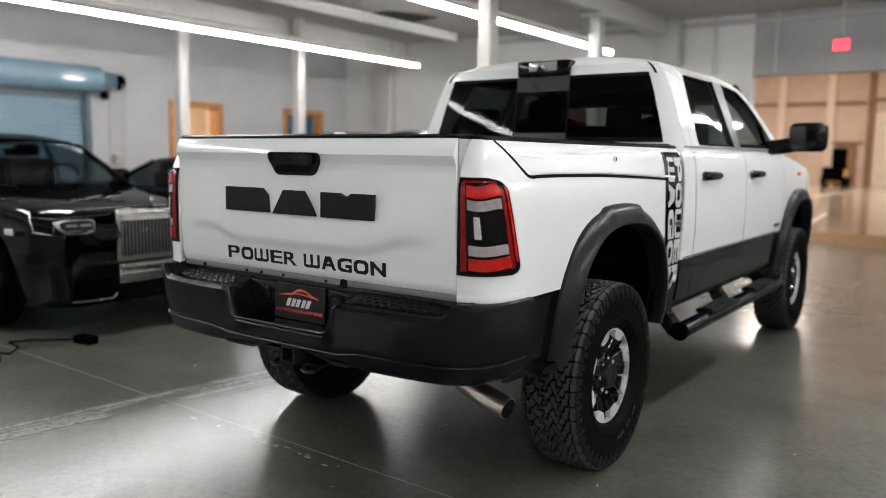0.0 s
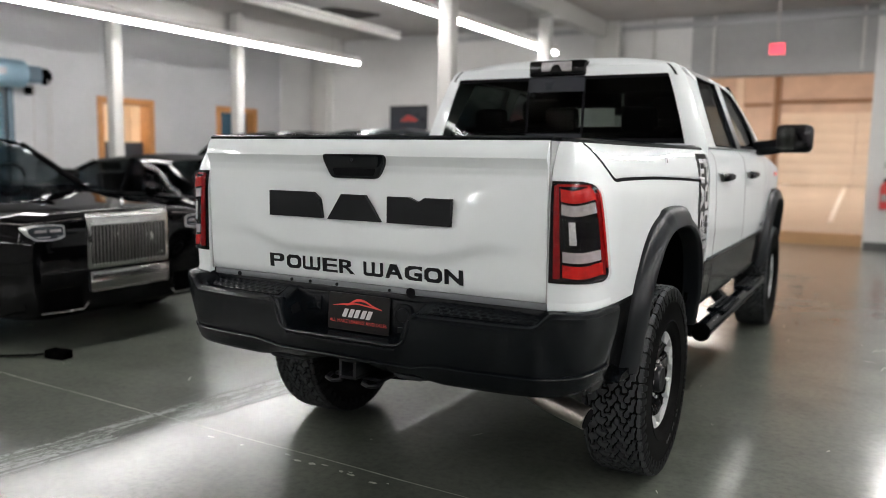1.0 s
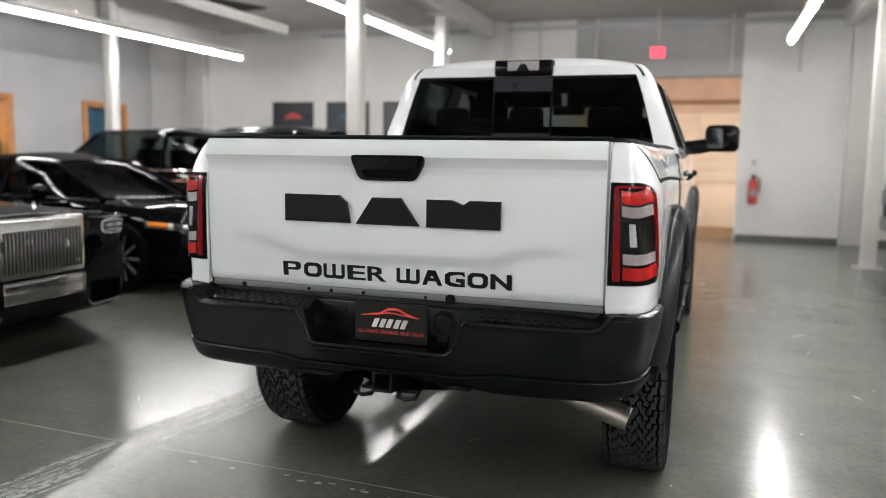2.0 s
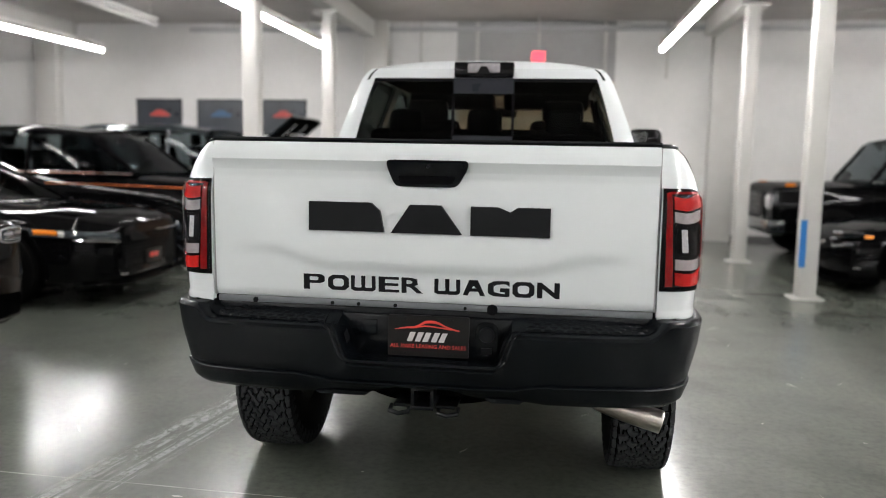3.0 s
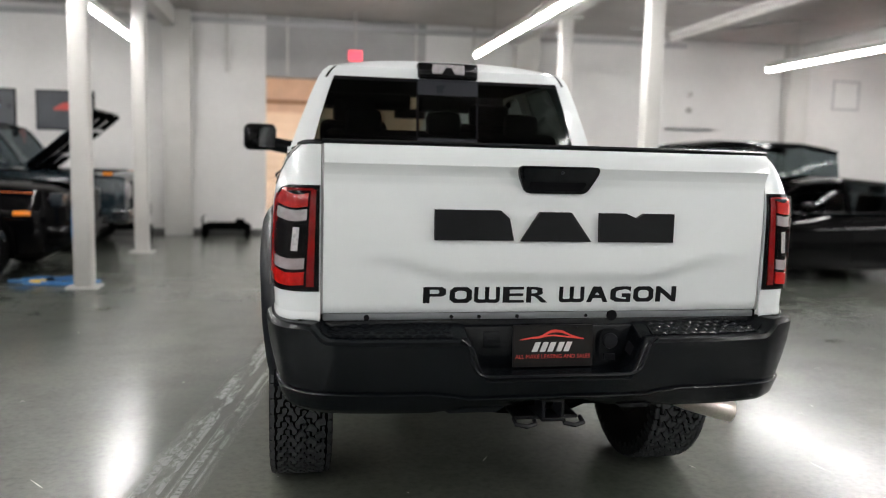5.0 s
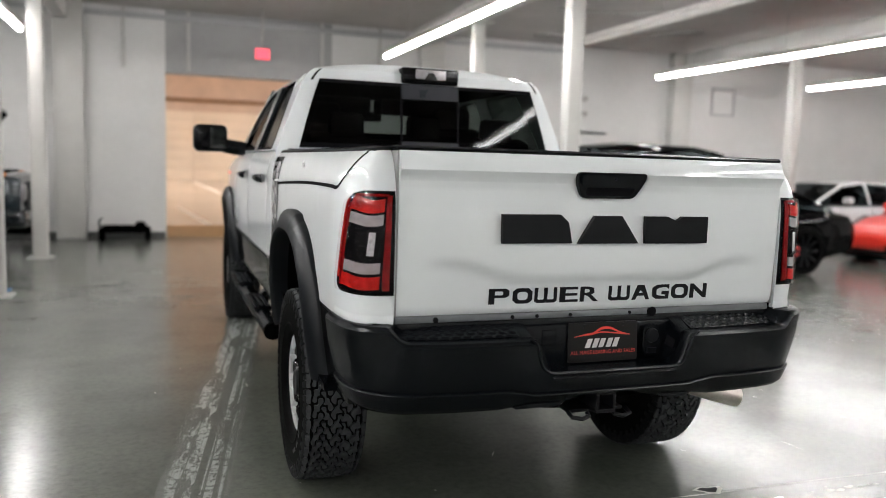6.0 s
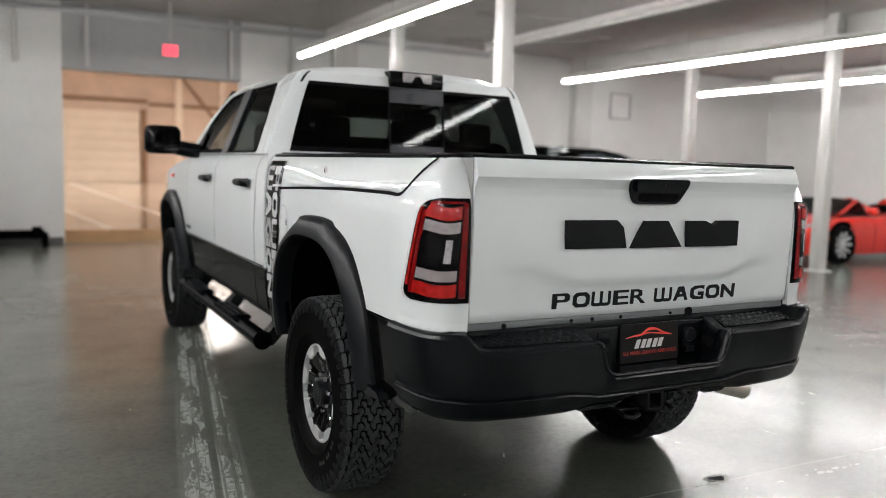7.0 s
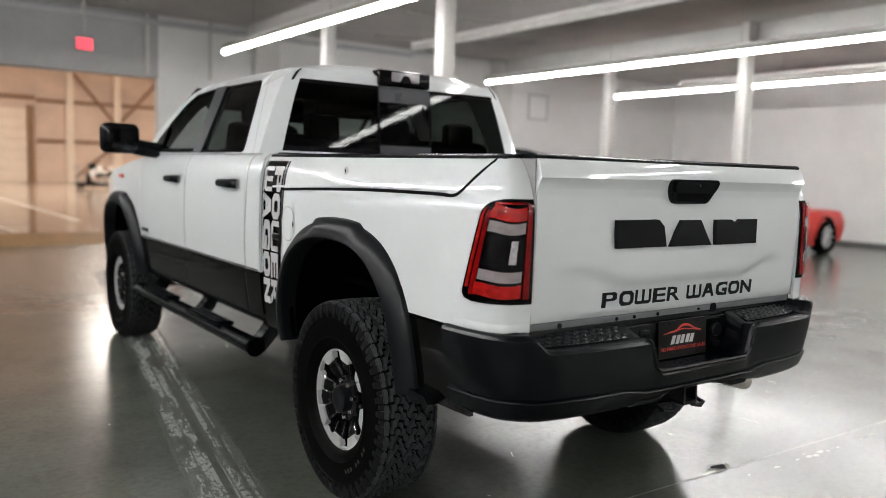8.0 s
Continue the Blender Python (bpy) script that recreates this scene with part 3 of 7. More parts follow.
part("chain_wheel", lathe_bm([(RO[1] + 0.44, 0.0), (RO[1] + 0.44, 0.12), (RO[1] + 0.47, 0.14), (RO[1] + 0.52, 0.14), (RO[1] + 0.55, 0.12), (RO[1] + 0.55, 0.0)], 20, "y", centre=(LEFT + 0.30, 0, 2.74)), M["under"], rd, "black chain wheel")
part("gear_cover", lathe_bm([(RO[1] + 0.38, 0.0), (RO[1] + 0.38, 0.08), (RO[1] + 0.44, 0.08)], 14, "y", centre=(LEFT + 0.30, 0, 2.74)), M["under"], rd)
box("limit_switch", LEFT + 0.12, LEFT + 0.24, RO[1] + 0.20, RO[1] + 0.34, 2.42, 2.56, M["under"], rd, 0.02)
for dy in (0.47, 0.53):
    part("chain", tube_bm([(LEFT + 0.42, RO[1] + dy, 2.70), (LEFT + 0.36, RO[1] + dy, 1.2)], 0.010, 6), M["pipe"], rd)
part("chain", tube_bm([(LEFT + 0.25, RO[1] + 0.30, 2.62), (LEFT + 0.2, RO[1] + 0.30, 0.9)], 0.012, 6), M["pipe"], rd)
box("door_opener_box", LEFT + 0.003, LEFT + 0.14, 6.2, 6.42, 1.2, 1.42, M["pipe"], None, 0.04)
tagged(bpy.data.objects["door_opener_box"], "small grey control box on the wall", "control box")


def framed_opening(name, y0, y1, z1, inner, low, label):
    d = thing(name, label, "doorway", kind="structure")
    for a, b in ((y0, y0 + 0.12), (y1 - 0.12, y1)):
        box("jamb", LEFT - 0.28, LEFT + 0.04, a, b, 0, z1, M["wood"], d, 0.008)
    box("head", LEFT - 0.28, LEFT + 0.04, y0 + 0.12, y1 - 0.12, z1 - 0.12, z1, M["wood"], d, 0.008)
    box("panel", LEFT - 0.24, LEFT - 0.20, y0 + 0.12, y1 - 0.12, 0.0, low, M["picture"], d, 0.004)
    if inner:
        box("pane", LEFT - 0.23, LEFT - 0.215, y0 + 0.12, y1 - 0.12, low, z1 - 0.12, inner, d)
    return d


framed_opening("door_1", D1[0] + 0.004, D1[1] - 0.004, D1[2] - 0.004, None, 1.65, "orange wood framed doorway into a warm lit office")
framed_opening("door_2", D2[0] + 0.004, D2[1] - 0.004, D2[2] - 0.004, M["blue_glass"], 0.9, "orange wood framed door with a blue glass panel")
structure("office_wall", LEFT - 2.2, LEFT - 2.1, 6.5, 10.0, 0, 3.0, M["office"], "beige wall of the office behind the doorway", "wall")
structure("office_ceiling", LEFT - 2.2, LEFT - WT, 6.5, 10.0, 3.0, 3.05, M["office"], "beige office ceiling", "ceiling")
for y in (6.45, 10.0):
    structure("office_side", LEFT - 2.2, LEFT - WT, y, y + 0.05, 0, 3.0, M["office"], "beige office side wall", "wall")
ol = thing("office_lamp", "small warm office ceiling lamp, lit", "ceiling light")
box("lens", LEFT - 1.6, LEFT - 0.9, 7.8, 8.6, 2.95, 2.99, M["office_lamp"], ol, 0.01)

# pictures on the back wall
for i, x in enumerate((-10.0, -8.22, -6.88, -5.55)):
    if i == 0:
        continue
    pic = thing("wall_picture", "dark framed photo print with a %s shape, hung on the wall" % ("red", "red", "blue", "red")[i], "picture", "pictures on the back wall")
    box("picture_frame", 0, 1.0, -0.03, -0.003, 0, 0.72, M["satin_black"], pic, 0.006)
    box("print", 0.03, 0.97, -0.034, -0.031, 0.03, 0.69, M["picture"], pic)
    poly = round_poly([(0.30, 0.40), (0.40, 0.45), (0.46, 0.50), (0.58, 0.50), (0.66, 0.44), (0.74, 0.42), (0.74, 0.36), (0.30, 0.36)], 0.04)
    part("print_shape", prism_bm(poly, lambda u, v, d: (u, d, v), -0.039, -0.036), M["pic_blue"] if i == 2 else M["pic_red"], pic, "plain car-like patch of colour")
    pic.matrix_basis = pose(x, BACK, 1.87)

# exit sign
ex = thing("exit_sign", "red lit exit sign hung on a stem before the opening", "exit sign")
box("case", -0.132, 0.132, -0.06, 0.0, 0.025, 0.230, M["clear_lens"], ex, 0.01)
box("face", -0.122, 0.122, -0.066, -0.062, 0.035, 0.220, M["exit"], ex, label="glowing red face")
part("stem", tube_bm([(0, -0.03, 0.235), (0, -0.03, CEIL - 3.20)], 0.02, 8), M["pipe"], ex)
ex.matrix_basis = pose(0.11, 11.83, 3.20)

# extinguisher
fe = thing("fire_extinguisher", "red fire extinguisher hung on the wall", "extinguisher")
part("cylinder", lathe_bm([(0, 0.06), (0.02, 0.078), (0.38, 0.078), (0.44, 0.05), (0.47, 0.025)], 20, "z"), M["ext_red"], fe)
box("label_band", -0.055, 0.055, -0.084, -0.06, 0.14, 0.26, M["clear_lens"], fe, 0.004)
box("valve", -0.03, 0.03, -0.05, 0.02, 0.47, 0.53, M["under"], fe, 0.008)
part("nozzle_hose", tube_bm([(0.02, -0.02, 0.5), (0.11, -0.02, 0.45), (0.10, -0.03, 0.2)], 0.014, 8), M["under"], fe)
fe.matrix_basis = pose(1.84, BACK - 0.10, 0.68)
tagged(box("wall_hook_plate", 1.80, 1.88, BACK - 0.03, BACK - 0.003, 1.38, 1.48, M["pipe"], None, 0.006), "small grey bracket on the wall", "bracket")

# wheel dollies by the back wall
def dolly(x, y):
    d = thing("wheel_dolly", "low black steel wheel dolly on the floor", "dolly", "dollies by the wall")
    for s in (-1, 1):
        for e in (-1, 1):
            part("caster", lathe_bm([(-0.025, 0.02), (-0.025, 0.055), (0.025, 0.055), (0.025, 0.02)], 14, "y", centre=(s * 0.38, e * 0.22, 0.055)), M["under"], d)
            box("caster_fork", s * 0.38 - 0.03, s * 0.38 + 0.03, e * 0.22 - 0.04, e * 0.22 + 0.04, 0.06, 0.14, M["under"], d, 0.008)
        box("side_channel", s * 0.38 - 0.05, s * 0.38 + 0.05, -0.28, 0.28, 0.13, 0.20, M["under"], d, 0.01)
        part("roller", tube_bm([(s * 0.24, -0.26, 0.17), (s * 0.24, 0.26, 0.17)], 0.045, 12), M["under"], d)
    part("ratchet_arm", tube_bm([(-0.38, -0.26, 0.2), (-0.41, -0.24, 0.34), (-0.36, -0.22, 0.40)], 0.02, 8), M["under"], d)
    box("crossbar", -0.38, 0.38, 0.20, 0.27, 0.10, 0.24, M["under"], d, 0.01)
    box("lock_box", 0.18, 0.34, -0.25, -0.10, 0.18, 0.33, M["under"], d, 0.02)
    d.matrix_basis = pose(x, y, 0)


dolly(-2.2, 12.4)
dolly(-3.95, 12.2)

# frames drawn on the right part of the back wall
for x0, x1, z0, z1, lab in ((10.47, 11.13, 2.80, 3.45, "thin dark outline panel on the wall"), (6.64, 7.70, 2.255, 2.305, "thin grey rail on the wall")):
    w = thing("wall_outline", lab, "wall panel")
    for a in ((x0, x1, z1 - 0.05, z1), (x0, x1, z0, z0 + 0.05), (x0, x0 + 0.05, z0 + 0.05, z1 - 0.05), (x1 - 0.05, x1, z0 + 0.05, z1 - 0.05)):
        if a[3] - a[2] > 0.02:
            box("rail", a[0], a[1], BACK - 0.03, BACK - 0.003, a[2], a[3], M["wall_grey"], w, 0.004)
for z in (2.68, 3.01):
    tagged(part("wall_box", lathe_bm([(-0.05, 0.05), (0.0, 0.06)], 12, "y", centre=(7.15, BACK - 0.004, z)), M["pipe"]), "small round grey wall box", "wall box")

# blue tape on the right column
bt = part("blue_tape_wrap", prism_bm([(3.140, 6.18), (3.140, 6.140), (3.20, 6.140), (3.20, 6.1435), (3.1445, 6.1435), (3.1445, 6.18)], lambda u, v, d: (u, v, d), 0.36, 0.88), M["blue_tape"], smooth=False)
tagged(bt, "bright blue tape stuck down the corner of a column", "tape")

# blue air hose and tools by the left column
pts = []
for i in range(90):
    a = i * 0.33
    pts.append((-3.75 + 0.34 * math.cos(a) * (1 + 0.15 * math.sin(i * 0.7)) + 0.004 * i, 6.75 + 0.2 * math.sin(a) + 0.05 * math.sin(i * 0.23), 0.016 + 0.004 * (i % 7)))
pts += [(-3.35, 6.75, 0.1), (-3.36, 6.62, 0.6), (-3.34, 6.6, 1.1)]
tagged(part("air_hose", tube_bm(pts, 0.012, 6), M["hose"]), "coiled blue air hose on the floor by the column", "hose")
dr = thing("polisher", "yellow and black power tool lying on the floor", "power tool")
part("tool_body", lathe_bm([(-0.14, 0.03), (-0.1, 0.045), (0.08, 0.045), (0.12, 0.03)], 12, "x", centre=(0, 0, 0.05)), M["yellow"], dr)
box("tool_head", 0.1, 0.22, -0.05, 0.05, 0.0, 0.11, M["under"], dr, 0.015)
dr.matrix_basis = pose(-3.72, 6.62, 0, 0, 0, 20) @ Matrix.Scale(0.7, 4)

# charger with cable beside the black saloon
ch = thing("battery_charger", "small black charger box with a cable on the floor", "charger")
box("charger_case", -0.085, 0.085, -0.05, 0.05, 0.0, 0.065, M["under"], ch, 0.012)
part("cable", tube_bm([(-0.085, 0, 0.03), (-0.2, -0.03, 0.012), (-0.42, -0.14, 0.01), (-0.5, -0.28, 0.01), (-0.3, -0.34, 0.01), (-0.18, -0.5, 0.01), (-0.4, -0.56, 0.01), (-0.7, -0.46, 0.01), (-1.0, -0.2, 0.01)], 0.006, 6), M["under"], ch)
ch.matrix_basis = pose(-3.2, 0.82, 0, 0, 0, 10)
tagged(box("plug_adapter", -3.24, -3.12, 0.06, 0.16, 0.0, 0.06, M["under"], None, 0.012), "small black plug adapter on the floor", "adapter")

# ---- the warehouse beyond the opening ----
FAR, FZ = 47.0, 0.17
structure("floor_warehouse", -24, 24, BACK + 0.55, FAR, -0.1, FZ, M["tan_floor"], "polished tan warehouse floor", "floor")
tagged(part("ramp", prism_bm([(BACK + 0.02, 0.004), (BACK + 0.56, FZ + 0.004), (BACK + 0.56, 0.004)], lambda u, v, d: (d, u, v), OPEN_L + 0.003, OPEN_R - 0.003), M["ramp"]), "worn brown plywood ramp in the opening", "ramp", kind="structure")
structure("wall_warehouse_far", -24, 24, FAR, FAR + 0.2, FZ, 8.0, M["tan"], "tan panelled far wall of the warehouse", "wall")
structure("wall_warehouse_left", -24.2, -24, BACK + WT, FAR, 0, 8, M["tan"], "tan side wall of the warehouse", "wall")
structure("wall_warehouse_right", 24, 24.2, BACK + WT, FAR, 0, 8, M["tan"], "tan side wall of the warehouse", "wall")
structure("wall_warehouse_near", -24.2, 24.2, BACK + WT + 0.003, BACK + WT + 0.1, CEIL + 0.2, 8, M["tan"], "tan wall above the hall", "wall")
structure("ceiling_warehouse", -24.2, 24.2, BACK + WT, FAR + 0.2, 8, 8.2, M["tan"], "tan warehouse ceiling", "ceiling")
for x in (-18, -6, 6, 18):
    hb = thing("high_bay_lamp", "warm high-bay lamp hung in the warehouse, lit", "ceiling light", "warehouse lamps")
    box("lens", -0.9, 0.9, -9, 9, 0, 0.05, M["warm_lamp"], hb)
    box("hood", -1.0, 1.0, -9.1, 9.1, 0.06, 0.2, M["pipe"], hb)
    for y in (-8, 0, 8):
        part("hanger", tube_bm([(0, y, 0.18), (0, y, 0.52)], 0.03, 6), M["pipe"], hb)
    hb.matrix_basis = pose(x, 31, 7.5)
dd = thing("dock_door", "pale insulated overhead dock door, closed", "dock door")
for i in range(7):
    for j in range(2):
        box("door_panel", -3.7 + 3.9 * j, 0.19 + 3.9 * j - 0.02, FAR - 0.10, FAR - 0.004, FZ + 0.575 * i, FZ + 0.575 * i + 0.56, M["tan_light"], dd, 0.02)
box("door_track", 4.12, 4.45, FAR - 0.2, FAR - 0.004, FZ, 4.4, M["tan_dark"], dd, 0.02)
box("door_track", -4.1, -3.75, FAR - 0.2, FAR - 0.004, FZ, 6.5, M["tan_dark"], dd, 0.02)
box("door_header", -4.1, 4.5, FAR - 0.25, FAR - 0.11, 4.75, 4.95, M["tan_dark"], dd, 0.02)
for x in (-11.2, -8.55, -5.95, 6.25, 8.8, 11.4, 14.0):
    structure("timber_post", x - 0.2, x + 0.2, FAR - 0.3, FAR - 0.004, FZ, 8, M["tan_light"], "pale tan timber post on the warehouse wall", "post", 0.02)
for z in (2.5, 4.7, 6.6):
    for x0, x1 in ((-24, -4.2), (4.6, 24)):
        structure("timber_rail", x0, x1, FAR - 0.16, FAR - 0.004, z - 0.09, z + 0.09, M["tan_dark"], "brown timber rail across the warehouse wall", "rail", 0.02)
for x0, z0, x1, z1 in ((6.4, 6.4, 8.7, 3.6), (8.9, 3.6, 11.3, 6.4), (6.4, 0.4, 8.7, 2.4)):
    tagged(part("timber_brace", tube_bm([(x0, FAR - 0.2, z0), (x1, FAR - 0.2, z1)], 0.08, 6), M["tan_dark"]), "brown diagonal timber brace on the warehouse wall", "brace")
box("side_door", -5.6, -4.5, FAR - 0.12, FAR - 0.004, FZ, 2.6, M["tan_dark"], None, 0.02)
tagged(bpy.data.objects["side_door"], "brown side door in the warehouse wall", "door", kind="structure")
for a in (((-3.3, 28.8), (-2.9, 46.0)), ((0.05, 42.3), (0.85, 16.2)), ((-1.2, 19.3), (-0.7, 13.6))):
    (x0, y0), (x1, y1) = a
    bm, _ = grid_bm([[(x0 - 0.06, y0, FZ + 0.004), (x0 + 0.06, y0, FZ + 0.004)], [(x1 - 0.06, y1, FZ + 0.004), (x1 + 0.06, y1, FZ + 0.004)]])
    tagged(part("floor_marking", bm, M["white_line"], normals=False), "white painted line on the warehouse floor", "floor line", kind="structure")
fk = thing("forklift", "small yellow and black forklift parked in the warehouse", "forklift")
box("chassis", -0.9, 0.6, -0.5, 0.5, 0.2, 0.9, M["yellow"], fk, 0.12)
box("counterweight", -1.2, -0.85, -0.5, 0.5, 0.3, 1.0, M["under"], fk, 0.1)
box("mast", 0.62, 0.8, -0.35, 0.35, 0.1, 2.0, M["under"], fk, 0.02)
for x in (-0.7, 0.4):
    for s in (-1, 1):
        part("wheel", lathe_bm([(-0.1, 0.12), (-0.1, 0.26), (0.1, 0.26), (0.1, 0.12)], 16, "y", centre=(x, s * 0.5, 0.26)), M["tyre"], fk)
fk.matrix_basis = pose(-5.0, 44.0, FZ, 0, 0, 90)
ct = thing("tool_cart", "cluttered dark tool cart in the warehouse", "cart")
rnd = random.Random(5)
box("cart_base", -1.1, 1.1, -0.45, 0.45, 0.12, 0.26, M["under"], ct, 0.03)
for x in (-0.95, 0.95):
    for y in (-0.38, 0.38):
        part("caster", lathe_bm([(-0.03, 0.02), (-0.03, 0.06), (0.03, 0.06), (0.03, 0.02)], 12, "y", centre=(x, y, 0.06)), M["under"], ct)
    part("cart_handle", tube_bm([(x * 1.12, -0.4, 0.2), (x * 1.16, -0.4, 1.05), (x * 1.16, 0.4, 1.05), (x * 1.12, 0.4, 0.2)], 0.025, 6), M["pipe"], ct)
for i in range(30):
    w_, d_, h_ = rnd.uniform(0.08, 0.45), rnd.uniform(0.08, 0.3), rnd.uniform(0.05, 0.38)
    z_ = 0.26 + 0.28 * (i // 11)
    bm = box_bm(-w_ / 2, w_ / 2, -d_ / 2, d_ / 2, 0, h_, 0.015, 1)
    bmesh.ops.transform(bm, matrix=pose(rnd.uniform(-0.95, 0.95) * (1 - 0.25 * (i // 11)), rnd.uniform(-0.3, 0.3), z_, rnd.uniform(-12, 12), rnd.uniform(-14, 14), rnd.uniform(0, 180)), verts=bm.verts)
    part("carton", bm, rnd.choice([M["tan_dark"], M["tube_dim"], M["under"], M["pipe"], M["tan"], M["under"]]), ct)
ct.matrix_basis = pose(6.0, 38.0, FZ)
copy_thing(ct, pose(-8.0, 42.0, FZ, 0, 0, 180))


# ---- the white pickup truck ----
truck = thing("pickup_truck", "white crew-cab pickup truck with black bumper, flares and side decals", "pickup truck")
P = M["paint"]
AXLE_R, AXLE_F, WR = 1.04, 4.98, 0.448

# plan line of the body side: tail corner, then straight to the front
PLAN = [(0.8155, -0.036), (0.86, -0.035), (0.895, -0.026), (0.925, -0.008), (0.948, 0.02), (0.963, 0.055), (0.974, 0.10), (0.981, 0.16), (0.985, 0.24), (0.986, 1.0), (0.986, 4.2), (0.975, 4.7), (0.965, 5.3), (0.93, 5.62), (0.86, 5.80), (0.70, 5.90)]
ARC = [0.0]
for a, b in zip(PLAN, PLAN[1:]):
    ARC.append(ARC[-1] + math.hypot(b[0] - a[0], b[1] - a[1]))
_off = PLAN[8][1] - ARC[8]
ARC = [a + _off for a in ARC]
S_GATE = ARC[0]
XS = [(s, p[0]) for s, p in zip(ARC, PLAN)]
YS = [(s, p[1]) for s, p in zip(ARC, PLAN)]
INSET = [(0.55, 0.06), (0.64, 0.035), (0.80, 0.015), (0.92, 0.008), (1.05, 0.0), (1.30, 0.0), (1.36, 0.002), (1.42, 0.007), (1.46, 0.014), (1.49, 0.024), (1.51, 0.036), (1.53, 0.055), (1.55, 0.08)]


def side(sgn, s, z, off=0.0):
    """A point of the body side; s runs along the plan line (s = y on the straight)."""
    s = min(s, ARC[-1] - 0.001)
    x, y = table(s, XS), table(s, YS)
    e = 0.02
    tx, ty = table(s + e, XS) - table(s - e, XS), table(s + e, YS) - table(s - e, YS)
    l = math.hypot(tx, ty)
    nx, ny = ty / l, -tx / l
    d = off - table(z, INSET) - 0.034 * smooth01((z - 1.33) / 0.20) * (1 - smooth01((s - 0.9) / 1.0))
    return (sgn * (x + nx * d), y + ny * d, z)


def frange(a, b, n):
    return [lerp(a, b, i / n) for i in range(n + 1)]


def side_patch(name, sgn, ss, zlow, zhigh, material, parent, off=0.0, nz=8, deep=0.02, label="", zs=None):
    """A sheet on the body side between two height curves, its rim turned inward."""
    rows = []
    for s in ss:
        a, b = zlow(s), zhigh(s)
        rows.append([side(sgn, s, lerp(a, b, k), off) for k in (zs or frange(0, 1, nz))])
    bm, vs = grid_bm(rows)
    loop = [r[0] for r in vs] + vs[-1][1:] + [r[-1] for r in reversed(vs[:-1])] + list(reversed(vs[0][1:-1]))
    co = {v: i for i, v in enumerate(loop)}
    ins = []
    for s_i, r in enumerate(vs):
        for k, v in enumerate(r):
            if v in co:
                a, b = zlow(ss[s_i]), zhigh(ss[s_i])
                ins.append((v, side(sgn, ss[s_i], lerp(a, b, (zs or frange(0, 1, nz))[k]), off - deep)))
    look_up = {v: p for v, p in ins}
    inner = [bm.verts.new(look_up[v]) for v in loop]
    n = len(loop)
    for i in range(n):
        j = (i + 1) % n
        bm.faces.new((loop[i], loop[j], inner[j], inner[i]))
    return part(name, bm, material, parent, label)


def ribbon(name, sgn, pts, width, material, parent, off=0.002, label="", high=0.0):
    """A narrow band on the body side along points (s, z)."""
    rows = []
    for i, (s, z) in enumerate(pts):
        a, b = pts[max(0, i - 1)], pts[min(len(pts) - 1, i + 1)]
        dx, dz = b[0] - a[0], b[1] - a[1]
        l = math.hypot(dx, dz) or 1
        ux, uz = -dz / l * width / 2, dx / l * width / 2
        rows.append([side(sgn, s - ux, z - uz, off - 0.004), side(sgn, s - ux, z - uz, off), side(sgn, s + ux, z + uz, off), side(sgn, s + ux, z + uz, off - 0.004)])
    bm, _ = grid_bm(rows)
    return part(name, bm, material, parent, label)


def bez(pts, n=6):
    """Catmull-Rom through points."""
    out = []
    P0 = [pts[0]] + list(pts) + [pts[-1]]
    for i in range(1, len(P0) - 2):
        a, b, c, d = (Vector(p) for p in P0[i - 1:i + 3])
        for k in range(n):
            t = k / n
            q = 0.5 * ((2 * b) + (c - a) * t + (2 * a - 5 * b + 4 * c - d) * t * t + (3 * b - a - 3 * c + d) * t ** 3)
            out.append(tuple(q))
    out.append(tuple(pts[-1]))
    return out


def arch_z(s, centre, hw, top, base, p=2.4):
    k = abs((s - centre) / hw)
    return base if k >= 1 else base + (top - base) * (1 - k ** p) ** (1 / p)


RA = dict(centre=1.05, hw=0.60, top=1.20, base=0.60)
FA = dict(centre=4.97, hw=0.62, top=1.17, base=0.60)
BED_F, CAB_R, CAB_F = 1.925, 1.965, 4.42
bed = new("bed")
bed.parent = truck
bed["label"] = "white pickup bed with storage lids along the sides"


def dense(a, b, n, marks):
    """Even steps, with close ones round the marks."""
    out = set(round(v, 4) for v in frange(a, b, n))
    for m in marks:
        for k in range(-6, 7):
            v = m + 0.012 * k * abs(k) / 3
            if a <= v <= b:
                out.add(round(v, 4))
    return sorted(out)


